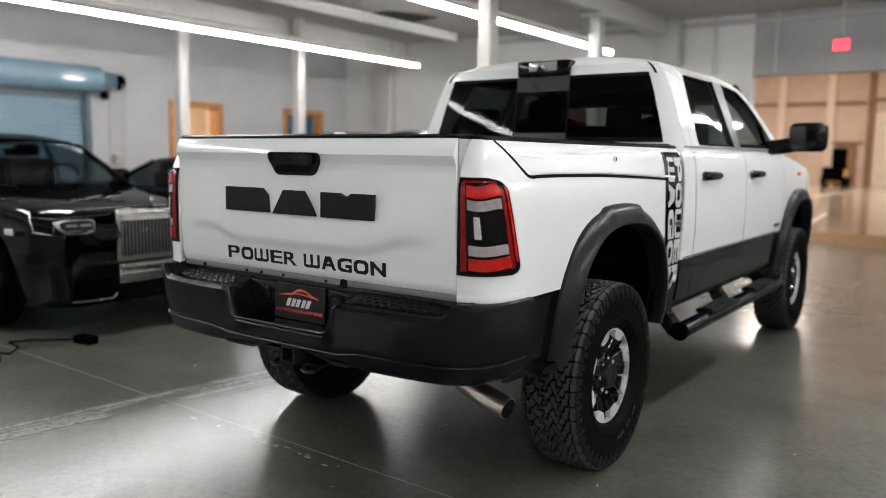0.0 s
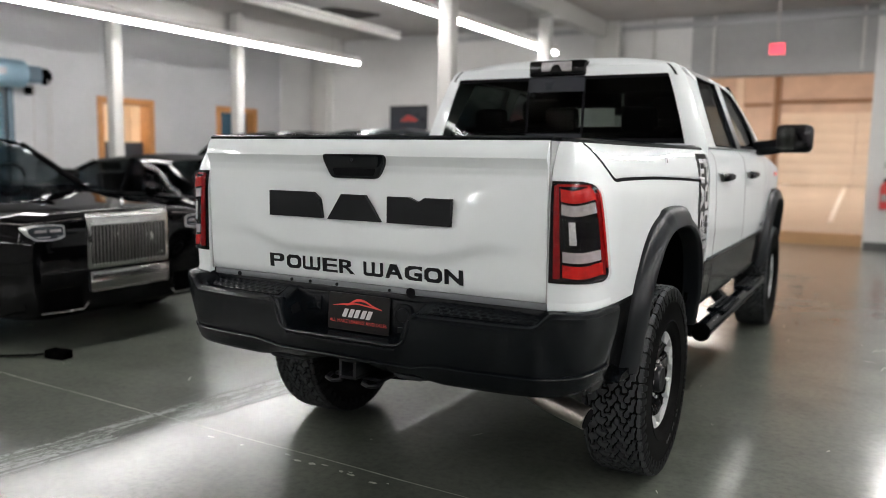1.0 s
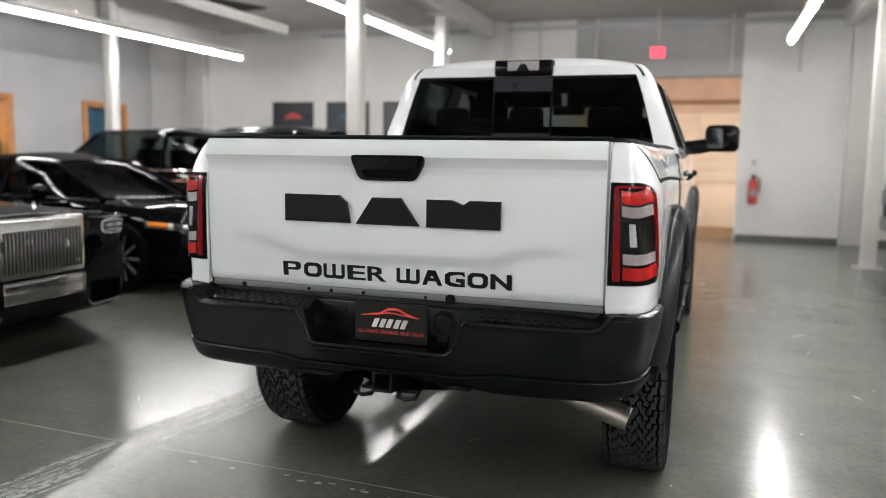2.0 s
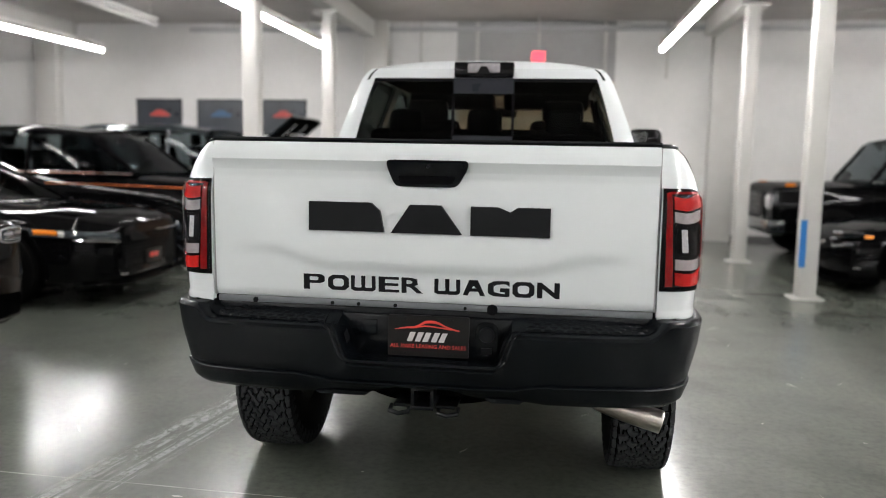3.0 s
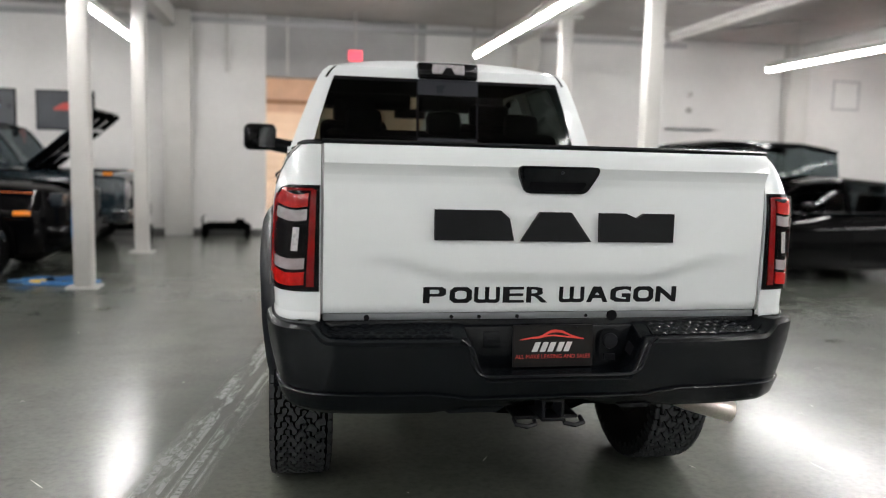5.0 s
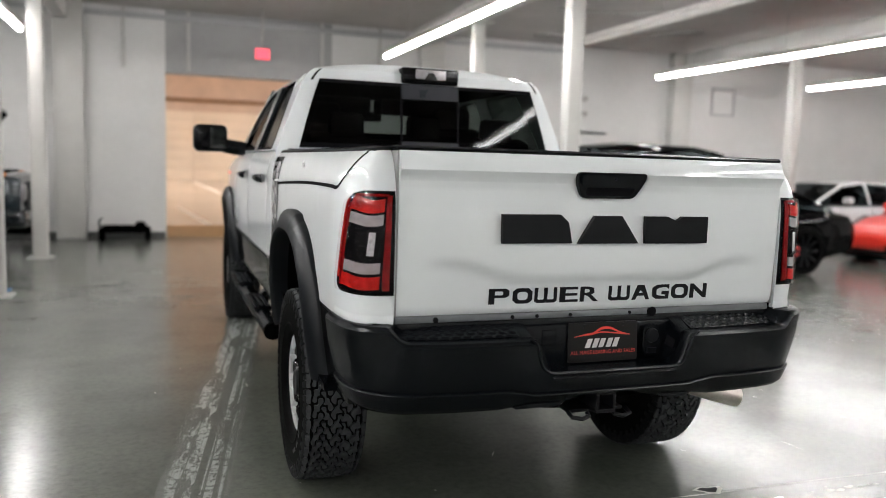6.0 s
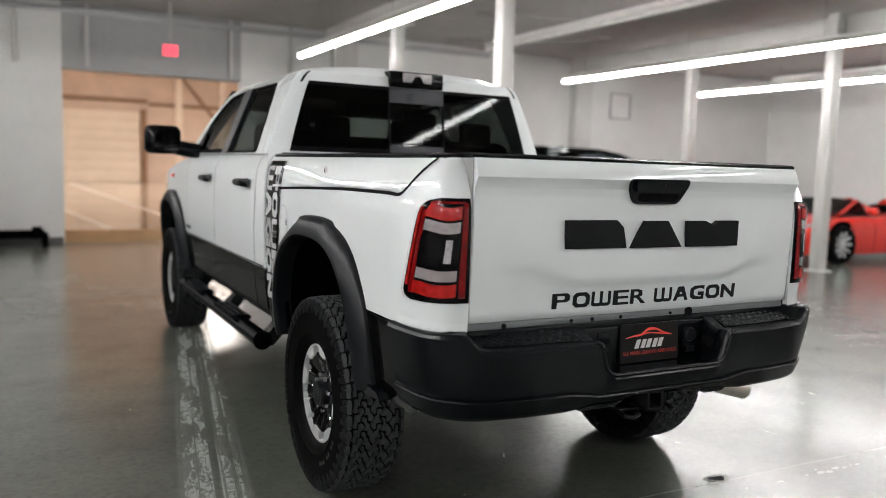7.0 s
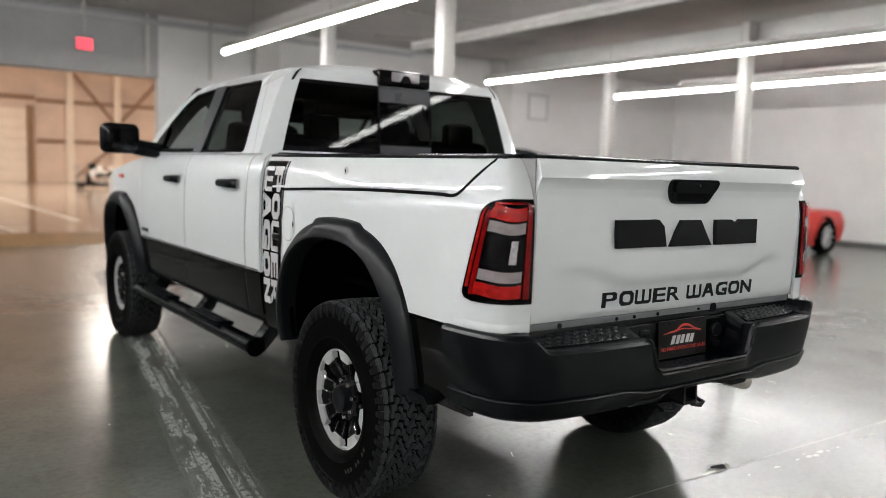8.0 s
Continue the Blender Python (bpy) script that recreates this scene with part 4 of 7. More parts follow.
for g in (-1, 1):
    ss = [S_GATE + 0.004 + (0.24 - S_GATE) * i / 14 for i in range(14)] + dense(0.245, BED_F, 34, (RA["centre"] - RA["hw"], RA["centre"] + RA["hw"]))
    zl = [0, 0.12, 0.25, 0.4, 0.55, 0.66, 0.75, 0.82, 0.87, 0.91, 0.94, 0.965, 0.985, 1.0]
    side_patch("bedside", g, ss, lambda s: max(0.925 if s > 0.12 else 0.935, arch_z(s, **RA)), lambda s: 1.53, P, bed, zs=zl, label="glossy white bed side")
    # rolled lower lip of the bed corner, over the bumper
    rows = [[side(g, s, z, off) for z, off in ((0.962, 0.0004), (0.956, 0.0015), (0.948, 0.0035), (0.938, 0.0040), (0.930, 0.0025), (0.925, -0.004))] for s in frange(S_GATE + 0.006, 0.20, 16)]
    part("corner_lip", grid_bm(rows)[0], P, bed, "white rolled lip at the foot of the bed corner", angle=60)
    # black rail cap on the bedside
    rows = []
    for s in frange(S_GATE + 0.01, BED_F, 30):
        x, y, _ = side(g, s, 1.53)
        xi = g * max(0.70, abs(x) - 0.13)
        rows.append([(x + g * 0.004, y, 1.518), (x + g * 0.003, y, 1.537), (lerp(x, xi, 0.12), y, 1.545), (xi, y, 1.545), (xi, y, 1.45)])
    part("rail_cap", grid_bm(rows)[0], M["black"], bed, "black plastic rail cap")
    # black sill below the tail and in front of the rear wheel
    side_patch("lower_sill", g, frange(0.14, 0.56, 10), lambda s: 0.60 - 0.0 * s, lambda s: 0.918, M["gloss_black"], bed, off=0.0, nz=6, label="gloss black lower panel")
    ribbon("sill_line", g, [(s, 0.926) for s in frange(0.20, 0.53, 8)], 0.006, M["gloss_black"], bed, 0.0015)
    side_patch("lower_sill", g, frange(1.60, BED_F, 8), lambda s: 0.62, lambda s: 0.918, M["gloss_black"], bed, off=0.002, nz=6, label="gloss black lower panel")
    # storage lid seam, black and widening
    seam = bez([(0.075, 1.527), (0.13, 1.475), (0.19, 1.415), (0.235, 1.393), (0.35, 1.395), (0.8, 1.392), (1.3, 1.378), (1.60, 1.366), (1.78, 1.358)])
    ribbon("lid_seam", g, seam, 0.013, M["seam"], bed, 0.0015)
    ribbon("lid_edge", g, [(s, z + 0.016) for s, z in seam[22:]], 0.010, P, bed, 0.007)
    # key lock
    lock = lathe_bm([(0, 0.0), (0.0, 0.022), (0.006, 0.020), (0.007, 0.0)], 18, "x")
    x, y, z = side(g, 1.07, 1.465)
    for v in lock.verts:
        v.co = Vector((x + g * v.co.x, y + v.co.y * 0.75, z + v.co.z))
    part("lid_lock", lock, M["car_rim"], bed, "round metal key lock")
    box("lid_lock_slot", x + g * 0.0072 - 0.0008, x + g * 0.0072 + 0.0008, y - 0.003, y + 0.003, z - 0.01, z + 0.01, M["seam"], bed)

# bed floor, inner walls, front wall
box("bed_floor", -0.80, 0.80, 0.05, BED_F, 0.93, 0.96, M["under"], bed, label="black lined bed floor")
for g in (-1, 1):
    box("inner_wall", g * 0.72, g * 0.70, 0.06, BED_F, 0.96, 1.52, M["under"], bed)
box("bed_front_wall", -0.93, 0.93, BED_F - 0.03, BED_F, 0.93, 1.53, P, bed)
box("bed_front_cap", -0.9, 0.9, BED_F - 0.05, BED_F + 0.004, 1.531, 1.552, M["black"], bed, 0.006)

# fuel door, on the near side only
rows = []
for r in (0.082, 0.078):
    rows.append([side(-1, 1.590 + r * 0.92 * math.cos(2 * math.pi * i / 40), 1.195 + r * 1.06 * math.sin(2 * math.pi * i / 40), 0.002) for i in range(40)])
bm, _ = grid_bm(rows, close=True)
part("fuel_door_gap", bm, M["seam_grey"], bed)
bm = bmesh.new()
bm.faces.new([bm.verts.new(side(-1, 1.590 + 0.0715 * math.cos(2 * math.pi * i / 40), 1.195 + 0.0826 * math.sin(2 * math.pi * i / 40), 0.004)) for i in range(40)])
part("fuel_door", bm, P, bed, "round white fuel door")
bm = bmesh.new()
bm.faces.new([bm.verts.new(side(-1, 1.527 + 0.008 * math.cos(2 * math.pi * i / 12), 1.195 + 0.016 * math.sin(2 * math.pi * i / 12), 0.006)) for i in range(12)])
part("fuel_door_notch", bm, M["seam"], bed)


# wheel arch flares
def flare(g, A, name, tail=0.0):
    """Arch trim; tail draws its rear leg in towards the wheel."""
    c, hw, top, base = A["centre"], A["hw"], A["top"], A["base"]
    inner, outer = [], []
    n = 60
    p = 2.5
    for i in range(n + 1):
        t = math.pi * i / n
        cs, sn = math.cos(t), math.sin(t)
        f = lambda v, q: math.copysign(abs(v) ** q, v)
        pull = tail * max(0.0, cs)
        inner.append((c - (hw - 0.035 - pull) * f(cs, 2 / p), base + (top - 0.035 - base) * f(sn, 2 / p)))
        outer.append((c - (hw + 0.046 - pull) * f(cs, 2 / p), base + (top + 0.044 - base) * f(sn, 2 / p)))
    rows = []
    for i in range(n + 1):
        k = i / n
        mid = smooth01(1 - abs(k - 0.5) / 0.10)
        up = 0.010 * (1 if abs(k - 0.5) < 0.075 else 0)
        (si, zi), (so, zo) = inner[i], outer[i]
        pr = 0.062
        q = lambda f, off: side(g, lerp(so, si, f), max(0.56, lerp(zo, zi, f)), off)
        if abs(k - 0.5) < 0.08:
            so, zo = so, zo + 0.016
        rows.append([q(0.0, -0.006), q(0.0, 0.010 + up), q(0.06, 0.022 + up), q(0.30, 0.040 + up), q(0.62, pr), q(0.92, pr + 0.004), q(1.0, pr - 0.004), q(1.03, pr - 0.02), q(1.03, -0.03)])
    bm, vs = grid_bm(rows)
    bm.faces.new(vs[0])
    bm.faces.new(vs[-1])
    fl = part(name, bm, M["flare"], truck, "wide matt grey-black plastic flare", angle=50)
    # liner behind the flare
    rows = []
    for s, z in inner:
        x0, y0, z0 = side(g, s, max(0.56, z), -0.01)
        rows.append([(x0, y0, z0), (g * 0.72, y0, z0), (g * 0.52, y0, z0)])
    bm, vs = grid_bm(rows)
    part("wheel_liner", bm, M["under"], truck)
    bm = bmesh.new()
    bm.faces.new([bm.verts.new((g * 0.52, y, max(0.56, z))) for y, z in inner])
    part("liner_wall", bm, M["under"], truck)
    return fl


for g in (-1, 1):
    flare(g, RA, "rear_flare", 0.048)
    flare(g, FA, "front_flare")
    # small rubber flap at the back of the rear flare
    part("mud_flap", prism_bm([(0.465, 0.632), (0.365, 0.625), (0.335, 0.600), (0.475, 0.592)], lambda u, v, d: (g * d, u, v), 0.93, 0.985), M["black"], truck, smooth=False)

# ---- tailgate ----
GW = 0.8105
G_TOP, G_BOT = 1.532, 0.953


def fold_z(x):
    a = abs(x)
    return lerp(1.078, 1.138, smooth01((a - 0.34) / 0.26))


def gate_y(x, z):
    """Depth of the tailgate's skin."""
    base = table(z, [(0.95, -0.012), (0.965, -0.026), (1.0, -0.031), (1.06, -0.034), (1.20, -0.040), (1.30, -0.043), (1.37, -0.0415), (1.405, -0.0395), (1.43, -0.042), (1.452, -0.052), (1.468, -0.0612), (1.490, -0.0555), (1.510, -0.0480), (1.525, -0.0395), (1.535, -0.030)])
    d = z - fold_z(x)
    amp = 0.020 * smooth01((0.80 - abs(x)) / 0.30)
    bul = amp * smooth01((d + 0.025) / 0.045) * smooth01((0.26 - d) / 0.22)
    return base - bul + 0.008 * (abs(x) / GW) ** 2


gate = new("tailgate")
gate.parent = truck
gate["label"] = "closed white tailgate with a black emblem and black lettering"
zz = sorted(set([round(v, 4) for v in frange(G_BOT, G_TOP, 34)] + [1.405, 1.43, 1.452, 1.468, 1.490, 1.510, 1.525]))
zz = [z for z in zz if z <= G_TOP and (z == 1.468 or abs(z - 1.468) > 0.008)]
rows = [[(x, gate_y(x, z), z) for z in zz] for x in frange(-GW, GW, 72)]
bm, vs = grid_bm(rows)
loop = [r[0] for r in vs] + vs[-1][1:] + [r[-1] for r in reversed(vs[:-1])] + list(reversed(vs[0][1:-1]))
inner = [bm.verts.new((v.co.x * 0.999, 0.03, v.co.z)) for v in loop]
for i in range(len(loop)):
    j = (i + 1) % len(loop)
    bm.faces.new((loop[i], loop[j], inner[j], inner[i]))
part("gate_panel", bm, P, gate, angle=34)
rows = []
for x in frange(-0.815, 0.815, 40):
    k = 0.010 * (abs(x) / GW) ** 2
    rows.append([(x, -0.028 + k, 1.530), (x, -0.032 + k, 1.541), (x, -0.02 + k, 1.549), (x, 0.05, 1.549), (x, 0.06, 1.53)])
bm, vs = grid_bm(rows)
bm.faces.new(vs[0])
bm.faces.new(vs[-1])
part("gate_top_cap", bm, M["black"], gate, "black plastic top cap")
for g in (-1, 1):
    box("gate_gap", g * GW, g * (GW + 0.006), -0.024, 0.05, G_BOT, 1.53, M["seam_grey"], gate)
# sill strip between gate and bumper
box("gate_filler", -0.80, 0.80, -0.010, 0.03, 0.830, 0.9255, M["black"], truck, 0.003, "black filler panel behind the bumper steps")
box("gate_sill", -0.81, 0.81, -0.012, 0.03, 0.926, 0.951, M["gate_sill"], truck, 0.004, "grey body strip below the gate")
for x, r in ((-0.66, 0.010), (-0.36, 0.007), (-0.26, 0.007), (-0.12, 0.007), (0.24, 0.020), (0.14, 0.006)):
    part("sill_plug", lathe_bm([(-0.0165, 0), (-0.0165, r), (-0.0105, r)], 14, "y", centre=(x, 0, 0.936)), M["seam"], truck)


def on_gate(u, v, d):
    return (u, gate_y(u, v) - d, v)


def fine_prism(poly, depth, mapper, bm=None):
    """A raised plate that follows a curved skin."""
    bm = bm or bmesh.new()
    a = [bm.verts.new(mapper(u, v, depth)) for u, v in poly]
    b = [bm.verts.new(mapper(u, v, -0.003)) for u, v in poly]
    n = len(poly)
    bm.faces.new(a)
    for i in range(n):
        j = (i + 1) % n
        bm.faces.new((a[i], b[i], b[j], a[j]))
    return bm


# emblem: three plain raised black blocks
for poly in ([(-0.435, 1.213), (-0.435, 1.318), (-0.205, 1.318), (-0.172, 1.290), (-0.155, 1.213)],
             [(-0.130, 1.211), (-0.062, 1.314), (0.052, 1.314), (0.128, 1.211)],
             [(0.158, 1.210), (0.158, 1.313), (0.255, 1.313), (0.298, 1.296), (0.325, 1.313), (0.440, 1.313), (0.440, 1.210)]):
    part("emblem_block", fine_prism(poly, 0.016, lambda u, v, d: (u, gate_y(u, 1.265) - 0.003 - d, v)), M["satin_black"], gate, "raised satin black emblem block", smooth=False)
# two words of flat vinyl letters, each letter cut on its own
letters = [(-0.466, 0.081), (-0.372, 0.080), (-0.284, 0.093), (-0.180, 0.078), (-0.094, 0.080), (0.028, 0.095), (0.132, 0.082), (0.223, 0.079), (0.312, 0.079), (0.400, 0.081)]
for char, (x, w) in zip("POWERWAGON", letters):
    part("letter", wide_letter_bm(char, lambda u, v: on_gate(x + w * u, 0.988 + 0.058 * v, 0.0022)), M["satin_black"], gate, "flat black vinyl letter", smooth=False)

# handle
hp = round_poly([(-0.118, 1.378), (0.106, 1.378), (0.146, 1.448), (0.146, 1.474), (-0.146, 1.474), (-0.146, 1.448)], 0.022)
hy = lambda u, v, d: (u, -0.030 - d - 0.024 * (v - 1.378) / 0.096, v)
handle = part("handle_bezel", prism_bm(hp, hy, 0.022, -0.01), M["black"], gate, "black tailgate handle bezel", angle=30)
part("handle_pull", prism_bm(round_poly([(-0.128, 1.424), (0.120, 1.424), (0.134, 1.466), (-0.136, 1.466)], 0.014), hy, 0.036, 0.020), M["black"], handle, "black pull handle")
part("handle_cavity", prism_bm(round_poly([(-0.100, 1.388), (0.088, 1.388), (0.104, 1.418), (-0.106, 1.418)], 0.010), hy, 0.0228, 0.021), M["seam"], handle)
part("handle_lock", lathe_bm([(-0.0715, 0), (-0.0715, 0.005), (-0.069, 0.006)], 12, "y", centre=(0.005, -0.015, 1.452)), M["pillar_grey"], handle)

# ---- tail lamps ----
def tail_lamp(g):
    lamp = new("tail_lamp")
    lamp.parent = truck
    lamp["label"] = "red and clear tail lamp with a black surround"
    Z0, Z1 = 1.032, 1.392
    end = lambda z: lerp(0.160, 0.060, (z - Z0) / (Z1 - Z0)) - 0.075 * (1 - (1 - min(1, max(0, (z - 1.340) / 0.052)) ** 2) ** 0.5) - 0.055 * (1 - (1 - min(1, max(0, (1.074 - z) / 0.042)) ** 2) ** 0.5)
    st = S_GATE + 0.008

    def slab(name, a0, a1, z0, z1, off, material, label="", wave=0.0, nz=40):
        """A lens between two fractions of the lamp's width and two heights."""
        rows = []
        zs = frange(z0, z1, nz)
        us = frange(a0, a1, 12)
        for u in us:
            row = []
            for k, z in enumerate(zs):
                zz_ = z + wave * math.sin((u - a0) / (a1 - a0) * math.pi * 1.5)
                ee = end(zz_)
                row.append(side(g, lerp(st, ee, u), zz_, off))
            rows.append(row)
        bm, vs = grid_bm(rows)
        loop = [r[0] for r in vs] + vs[-1][1:] + [r[-1] for r in reversed(vs[:-1])] + list(reversed(vs[0][1:-1]))
        inn = {}
        for u, r in zip(us, vs):
            for z, v in zip(zs, r):
                zz_ = z + wave * math.sin((u - a0) / (a1 - a0) * math.pi * 1.5)
                inn[v] = side(g, lerp(st, end(zz_), u), zz_, off - 0.010)
        inner = [bm.verts.new(inn[v]) for v in loop]
        for i in range(len(loop)):
            j = (i + 1) % len(loop)
            bm.faces.new((loop[i], loop[j], inner[j], inner[i]))
        return part(name, bm, material, lamp, label, angle=30)
    slab("housing", 0.0, 1.0, Z0, Z1, 0.004, M["lamp_black"], "gloss black lamp surround")
    slab("red_rim", 0.065, 0.155, 1.050, 1.376, 0.0085, M["red"], "dark red inner lens")
    slab("red_edge", 0.905, 0.950, 1.082, 1.362, 0.0095, M["red_bright"], "narrow red outer lens")
    slab("red_side", 0.795, 0.870, 1.058, 1.352, 0.0085, M["red"], "red side of the lens ring")
    slab("red_top", 0.185, 0.795, 1.322, 1.366, 0.0100, M["red_bright"], "red upper lens", -0.007, 6)
    slab("red_bottom", 0.185, 0.795, 1.056, 1.100, 0.0100, M["red_bright"], "red lower lens", -0.005, 6)
    slab("red_crown", 0.12, 0.86, 1.373, 1.381, 0.0075, M["red"], "dark red top strip", 0.0, 2)
    slab("clear_top", 0.190, 0.775, 1.276, 1.313, 0.0090, M["clear_lens"], "clear upper lens", -0.006, 6)
    slab("clear_bottom", 0.190, 0.775, 1.110, 1.147, 0.0090, M["clear_lens"], "clear lower lens", -0.004, 6)
    slab("centre", 0.185, 0.790, 1.158, 1.266, 0.0085, M["lamp_black"], "black lamp centre")
    slab("led_strip", 0.285, 0.380, 1.170, 1.250, 0.0100, M["led"], "small clear strip of lights", 0.0, 8)
    slab("lens_cover", 0.012, 0.985, Z0 + 0.006, Z1 - 0.006, 0.0160, M["lamp_cover"], "clear outer cover")


tail_lamp(-1)
tail_lamp(1)

# ---- rear bumper ----
bumper = new("rear_bumper")
bumper.parent = truck
bumper["label"] = "large textured black rear bumper with step pads and plate recess"
BP = [(x * (1 + 0.024 * smooth01((x - 0.5) / 0.4)), y) for x, y in ((0.0, -0.172), (0.2, -0.172), (0.4, -0.169), (0.6, -0.160), (0.74, -0.141), (0.84, -0.112), (0.91, -0.070), (0.953, -0.010), (0.975, 0.07), (0.984, 0.15), (0.986, 0.235))]
stations = []
half = [0.0, 0.1, 0.2, 0.245, 0.258, 0.27, 0.282, 0.294, 0.306, 0.318, 0.332, 0.36, 0.45, 0.55]
for x in half:
    stations.append((x, table(x, BP)))
bc = bez(BP[3:], 5)
stations += [p for p in bc if p[0] > 0.56]


def bumper_row(i, g):
    x, y = stations[i]
    a, b = stations[max(0, i - 1)], stations[min(len(stations) - 1, i + 1)]
    tx, ty = b[0] - a[0], b[1] - a[1]
    l = math.hypot(tx, ty)
    nx, ny = ty / l, -tx / l
    if i == 0:
        nx, ny = 0, -1
    k = 1 - smooth01((x - 0.258) / 0.066)
    corner = smooth01((x - 0.80) / 0.07)
    top = lerp(lerp(0.880, 0.930, corner), 0.752, k)
    pad = lerp(lerp(0.912, 0.936, corner), 0.752, k)
    wrap = smooth01((x - 0.80) / 0.16)
    zb = 0.617 + 0.013 * smooth01((0.40 - x) / 0.06) + 0.022 * smooth01((0.17 - x) / 0.06)
    zf = 0.700 - 0.018 * smooth01((0.40 - x) / 0.07)
    deep = lerp(0.150, 0.05, wrap)
    sl = lerp(0.024, 0.046, wrap)
    face = [(sl * ((top - z) / (top - zf)) ** 1.4, z) for z in (lerp(top, zf, f) for f in (0.40, 0.62, 0.85, 0.97))]
    pts = [(deep, pad), (0.064, lerp(pad, top, 0.75) - 0.014 * (1 - k) * (1 - corner)), (0.054, top + 0.002 * (1 - k)), (0.022, top + 0.003), (0.010, top - 0.003), (0.003, top - 0.014), *face,
           (sl + 0.002, zf), (sl - 0.006, zf - 0.003), (sl - 0.008, zf - 0.007), (sl - 0.006, zf - 0.014), (sl + 0.012, zb + 0.020), (sl + 0.030, zb + 0.004), (sl + 0.060, zb - 0.004), (0.16, zb)]
    return [(g * (x - nx * d), y - ny * d, z) for d, z in pts]


rows = [bumper_row(i, -1) for i in range(len(stations) - 1, 0, -1)] + [bumper_row(i, 1) for i in range(len(stations))]
bm, vs = grid_bm(rows)
bm.faces.new(vs[0])
bm.faces.new(vs[-1])
part("bumper_cover", bm, M["black"], bumper, angle=27)
# back plate of the plate recess
box("recess_panel", -0.335, 0.335, -0.030, -0.012, 0.72, 0.905, M["black"], bumper, 0.006, "black recess panel")
for g in (-1, 1):
    rows = []
    for i in range(111):
        x = lerp(0.365, 0.805, i / 110)
        yf = table(x, [(p[0], p[1]) for p in stations])
        row = []
        for j in range(34):
            f = lerp(0.04, 0.96, j / 33)
            u, v = (x - 0.365) / 0.040, f * 4.0
            du, dv = (u + 0.5 * (math.floor(v) % 2)) % 1.0 - 0.5, v % 1.0 - 0.5
            hgt = 0.0045 * smooth01((0.40 - math.hypot(du, dv * 0.95)) / 0.16) if 2 < i < 108 and 1 < j < 32 else -0.001
            row.append((g * x, yf + lerp(0.150, 0.064, f), lerp(0.912, 0.880, f) + 0.001 + hgt))
        rows.append(row)
    part("step_pad", grid_bm(rows)[0], M["black"], bumper, "black step pad with raised grip pattern", angle=75)
    # framed slot on the sloping wall of the recess
    def on_wall(u, v, d):
        f = table((v - 0.752) / 0.128, [(smooth01(k / 10), k / 10) for k in range(11)])
        return (g * (0.258 + 0.066 * f - 0.9 * d), u, v + 0.45 * d)
    vent = part("recess_vent", prism_bm(round_poly([(-0.118, 0.786), (-0.040, 0.796), (-0.040, 0.860), (-0.118, 0.848)], 0.006), on_wall, 0.007, -0.006), M["black"], bumper, "framed slot in the recess wall", angle=30)
    part("vent_slot", prism_bm(round_poly([(-0.108, 0.802), (-0.050, 0.810), (-0.050, 0.846), (-0.108, 0.836)], 0.005), on_wall, 0.0085, 0.002), M["seam"], vent, smooth=False)
# rounded lip along the edge of the plate recess
lip = [(0.352, 0.884), (0.332, 0.868), (0.314, 0.815), (0.296, 0.775), (0.268, 0.757), (0.22, 0.7535)]
lip = [(-x, z) for x, z in lip] + [(0.0, 0.7535)] + list(reversed(lip))
part("recess_lip", tube_bm([(x, table(abs(x), BP) + 0.008, z) for x, z in bez(lip, 4)], 0.008, 8), M["black"], bumper, "rounded lip round the plate recess")
# small covers either side of the plate
box("socket_block", -0.245, -0.185, -0.036, -0.028, 0.825, 0.885, M["black"], bumper, 0.003)
sk = part("trailer_socket", prism_bm(round_poly([(0.185, 0.765), (0.265, 0.765), (0.265, 0.892), (0.185, 0.892)], 0.036), lambda u, v, d: (u, -0.03 - d, v), 0.016, 0.0), M["black"], bumper, "black trailer socket cover", angle=30)
part("socket_cap", lathe_bm([(-0.056, 0), (-0.056, 0.026), (-0.045, 0.030)], 20, "y", centre=(0.225, 0, 0.848)), M["satin_black"], sk)
part("socket_latch", prism_bm([(0.205, 0.778), (0.245, 0.778), (0.245, 0.80), (0.205, 0.80)], lambda u, v, d: (u, -0.046 - d, v), 0.008, 0.0), M["satin_black"], sk)

# dealer plate
plate = new("dealer_plate")
plate.parent = truck
plate["label"] = "black dealer plate with red print and silver bars"
PC = 0.010
pl = lambda u, v, d: (PC + u, -0.034 - d - (0.905 - v) * 0.06, v)
part("plate_board", prism_bm(round_poly([(-0.15, 0.757), (0.15, 0.757), (0.15, 0.908), (-0.15, 0.908)], 0.008), pl, 0.006, 0.0), M["plate"], plate)
sw = bez([(-0.125, 0.855), (-0.08, 0.862), (-0.045, 0.866), (-0.01, 0.884), (0.03, 0.884), (0.07, 0.868), (0.115, 0.857)], 5)
th = lambda i: 0.0012 + 0.004 * math.sin(math.pi * i / (len(sw) - 1))
rows = [[pl(u, v - th(i), 0.0075), pl(u, v + th(i), 0.0075)] for i, (u, v) in enumerate(sw)]
part("plate_swoosh", grid_bm(rows)[0], M["plate_red"], plate, "red swoosh")
sw2 = bez([(-0.055, 0.862), (-0.01, 0.870), (0.04, 0.866), (0.115, 0.857)], 5)
rows = [[pl(u, v - 0.0025, 0.0077), pl(u, v + 0.0025, 0.0077)] for u, v in sw2]
part("plate_swoosh", grid_bm(rows)[0], M["plate_red"], plate, "red swoosh")
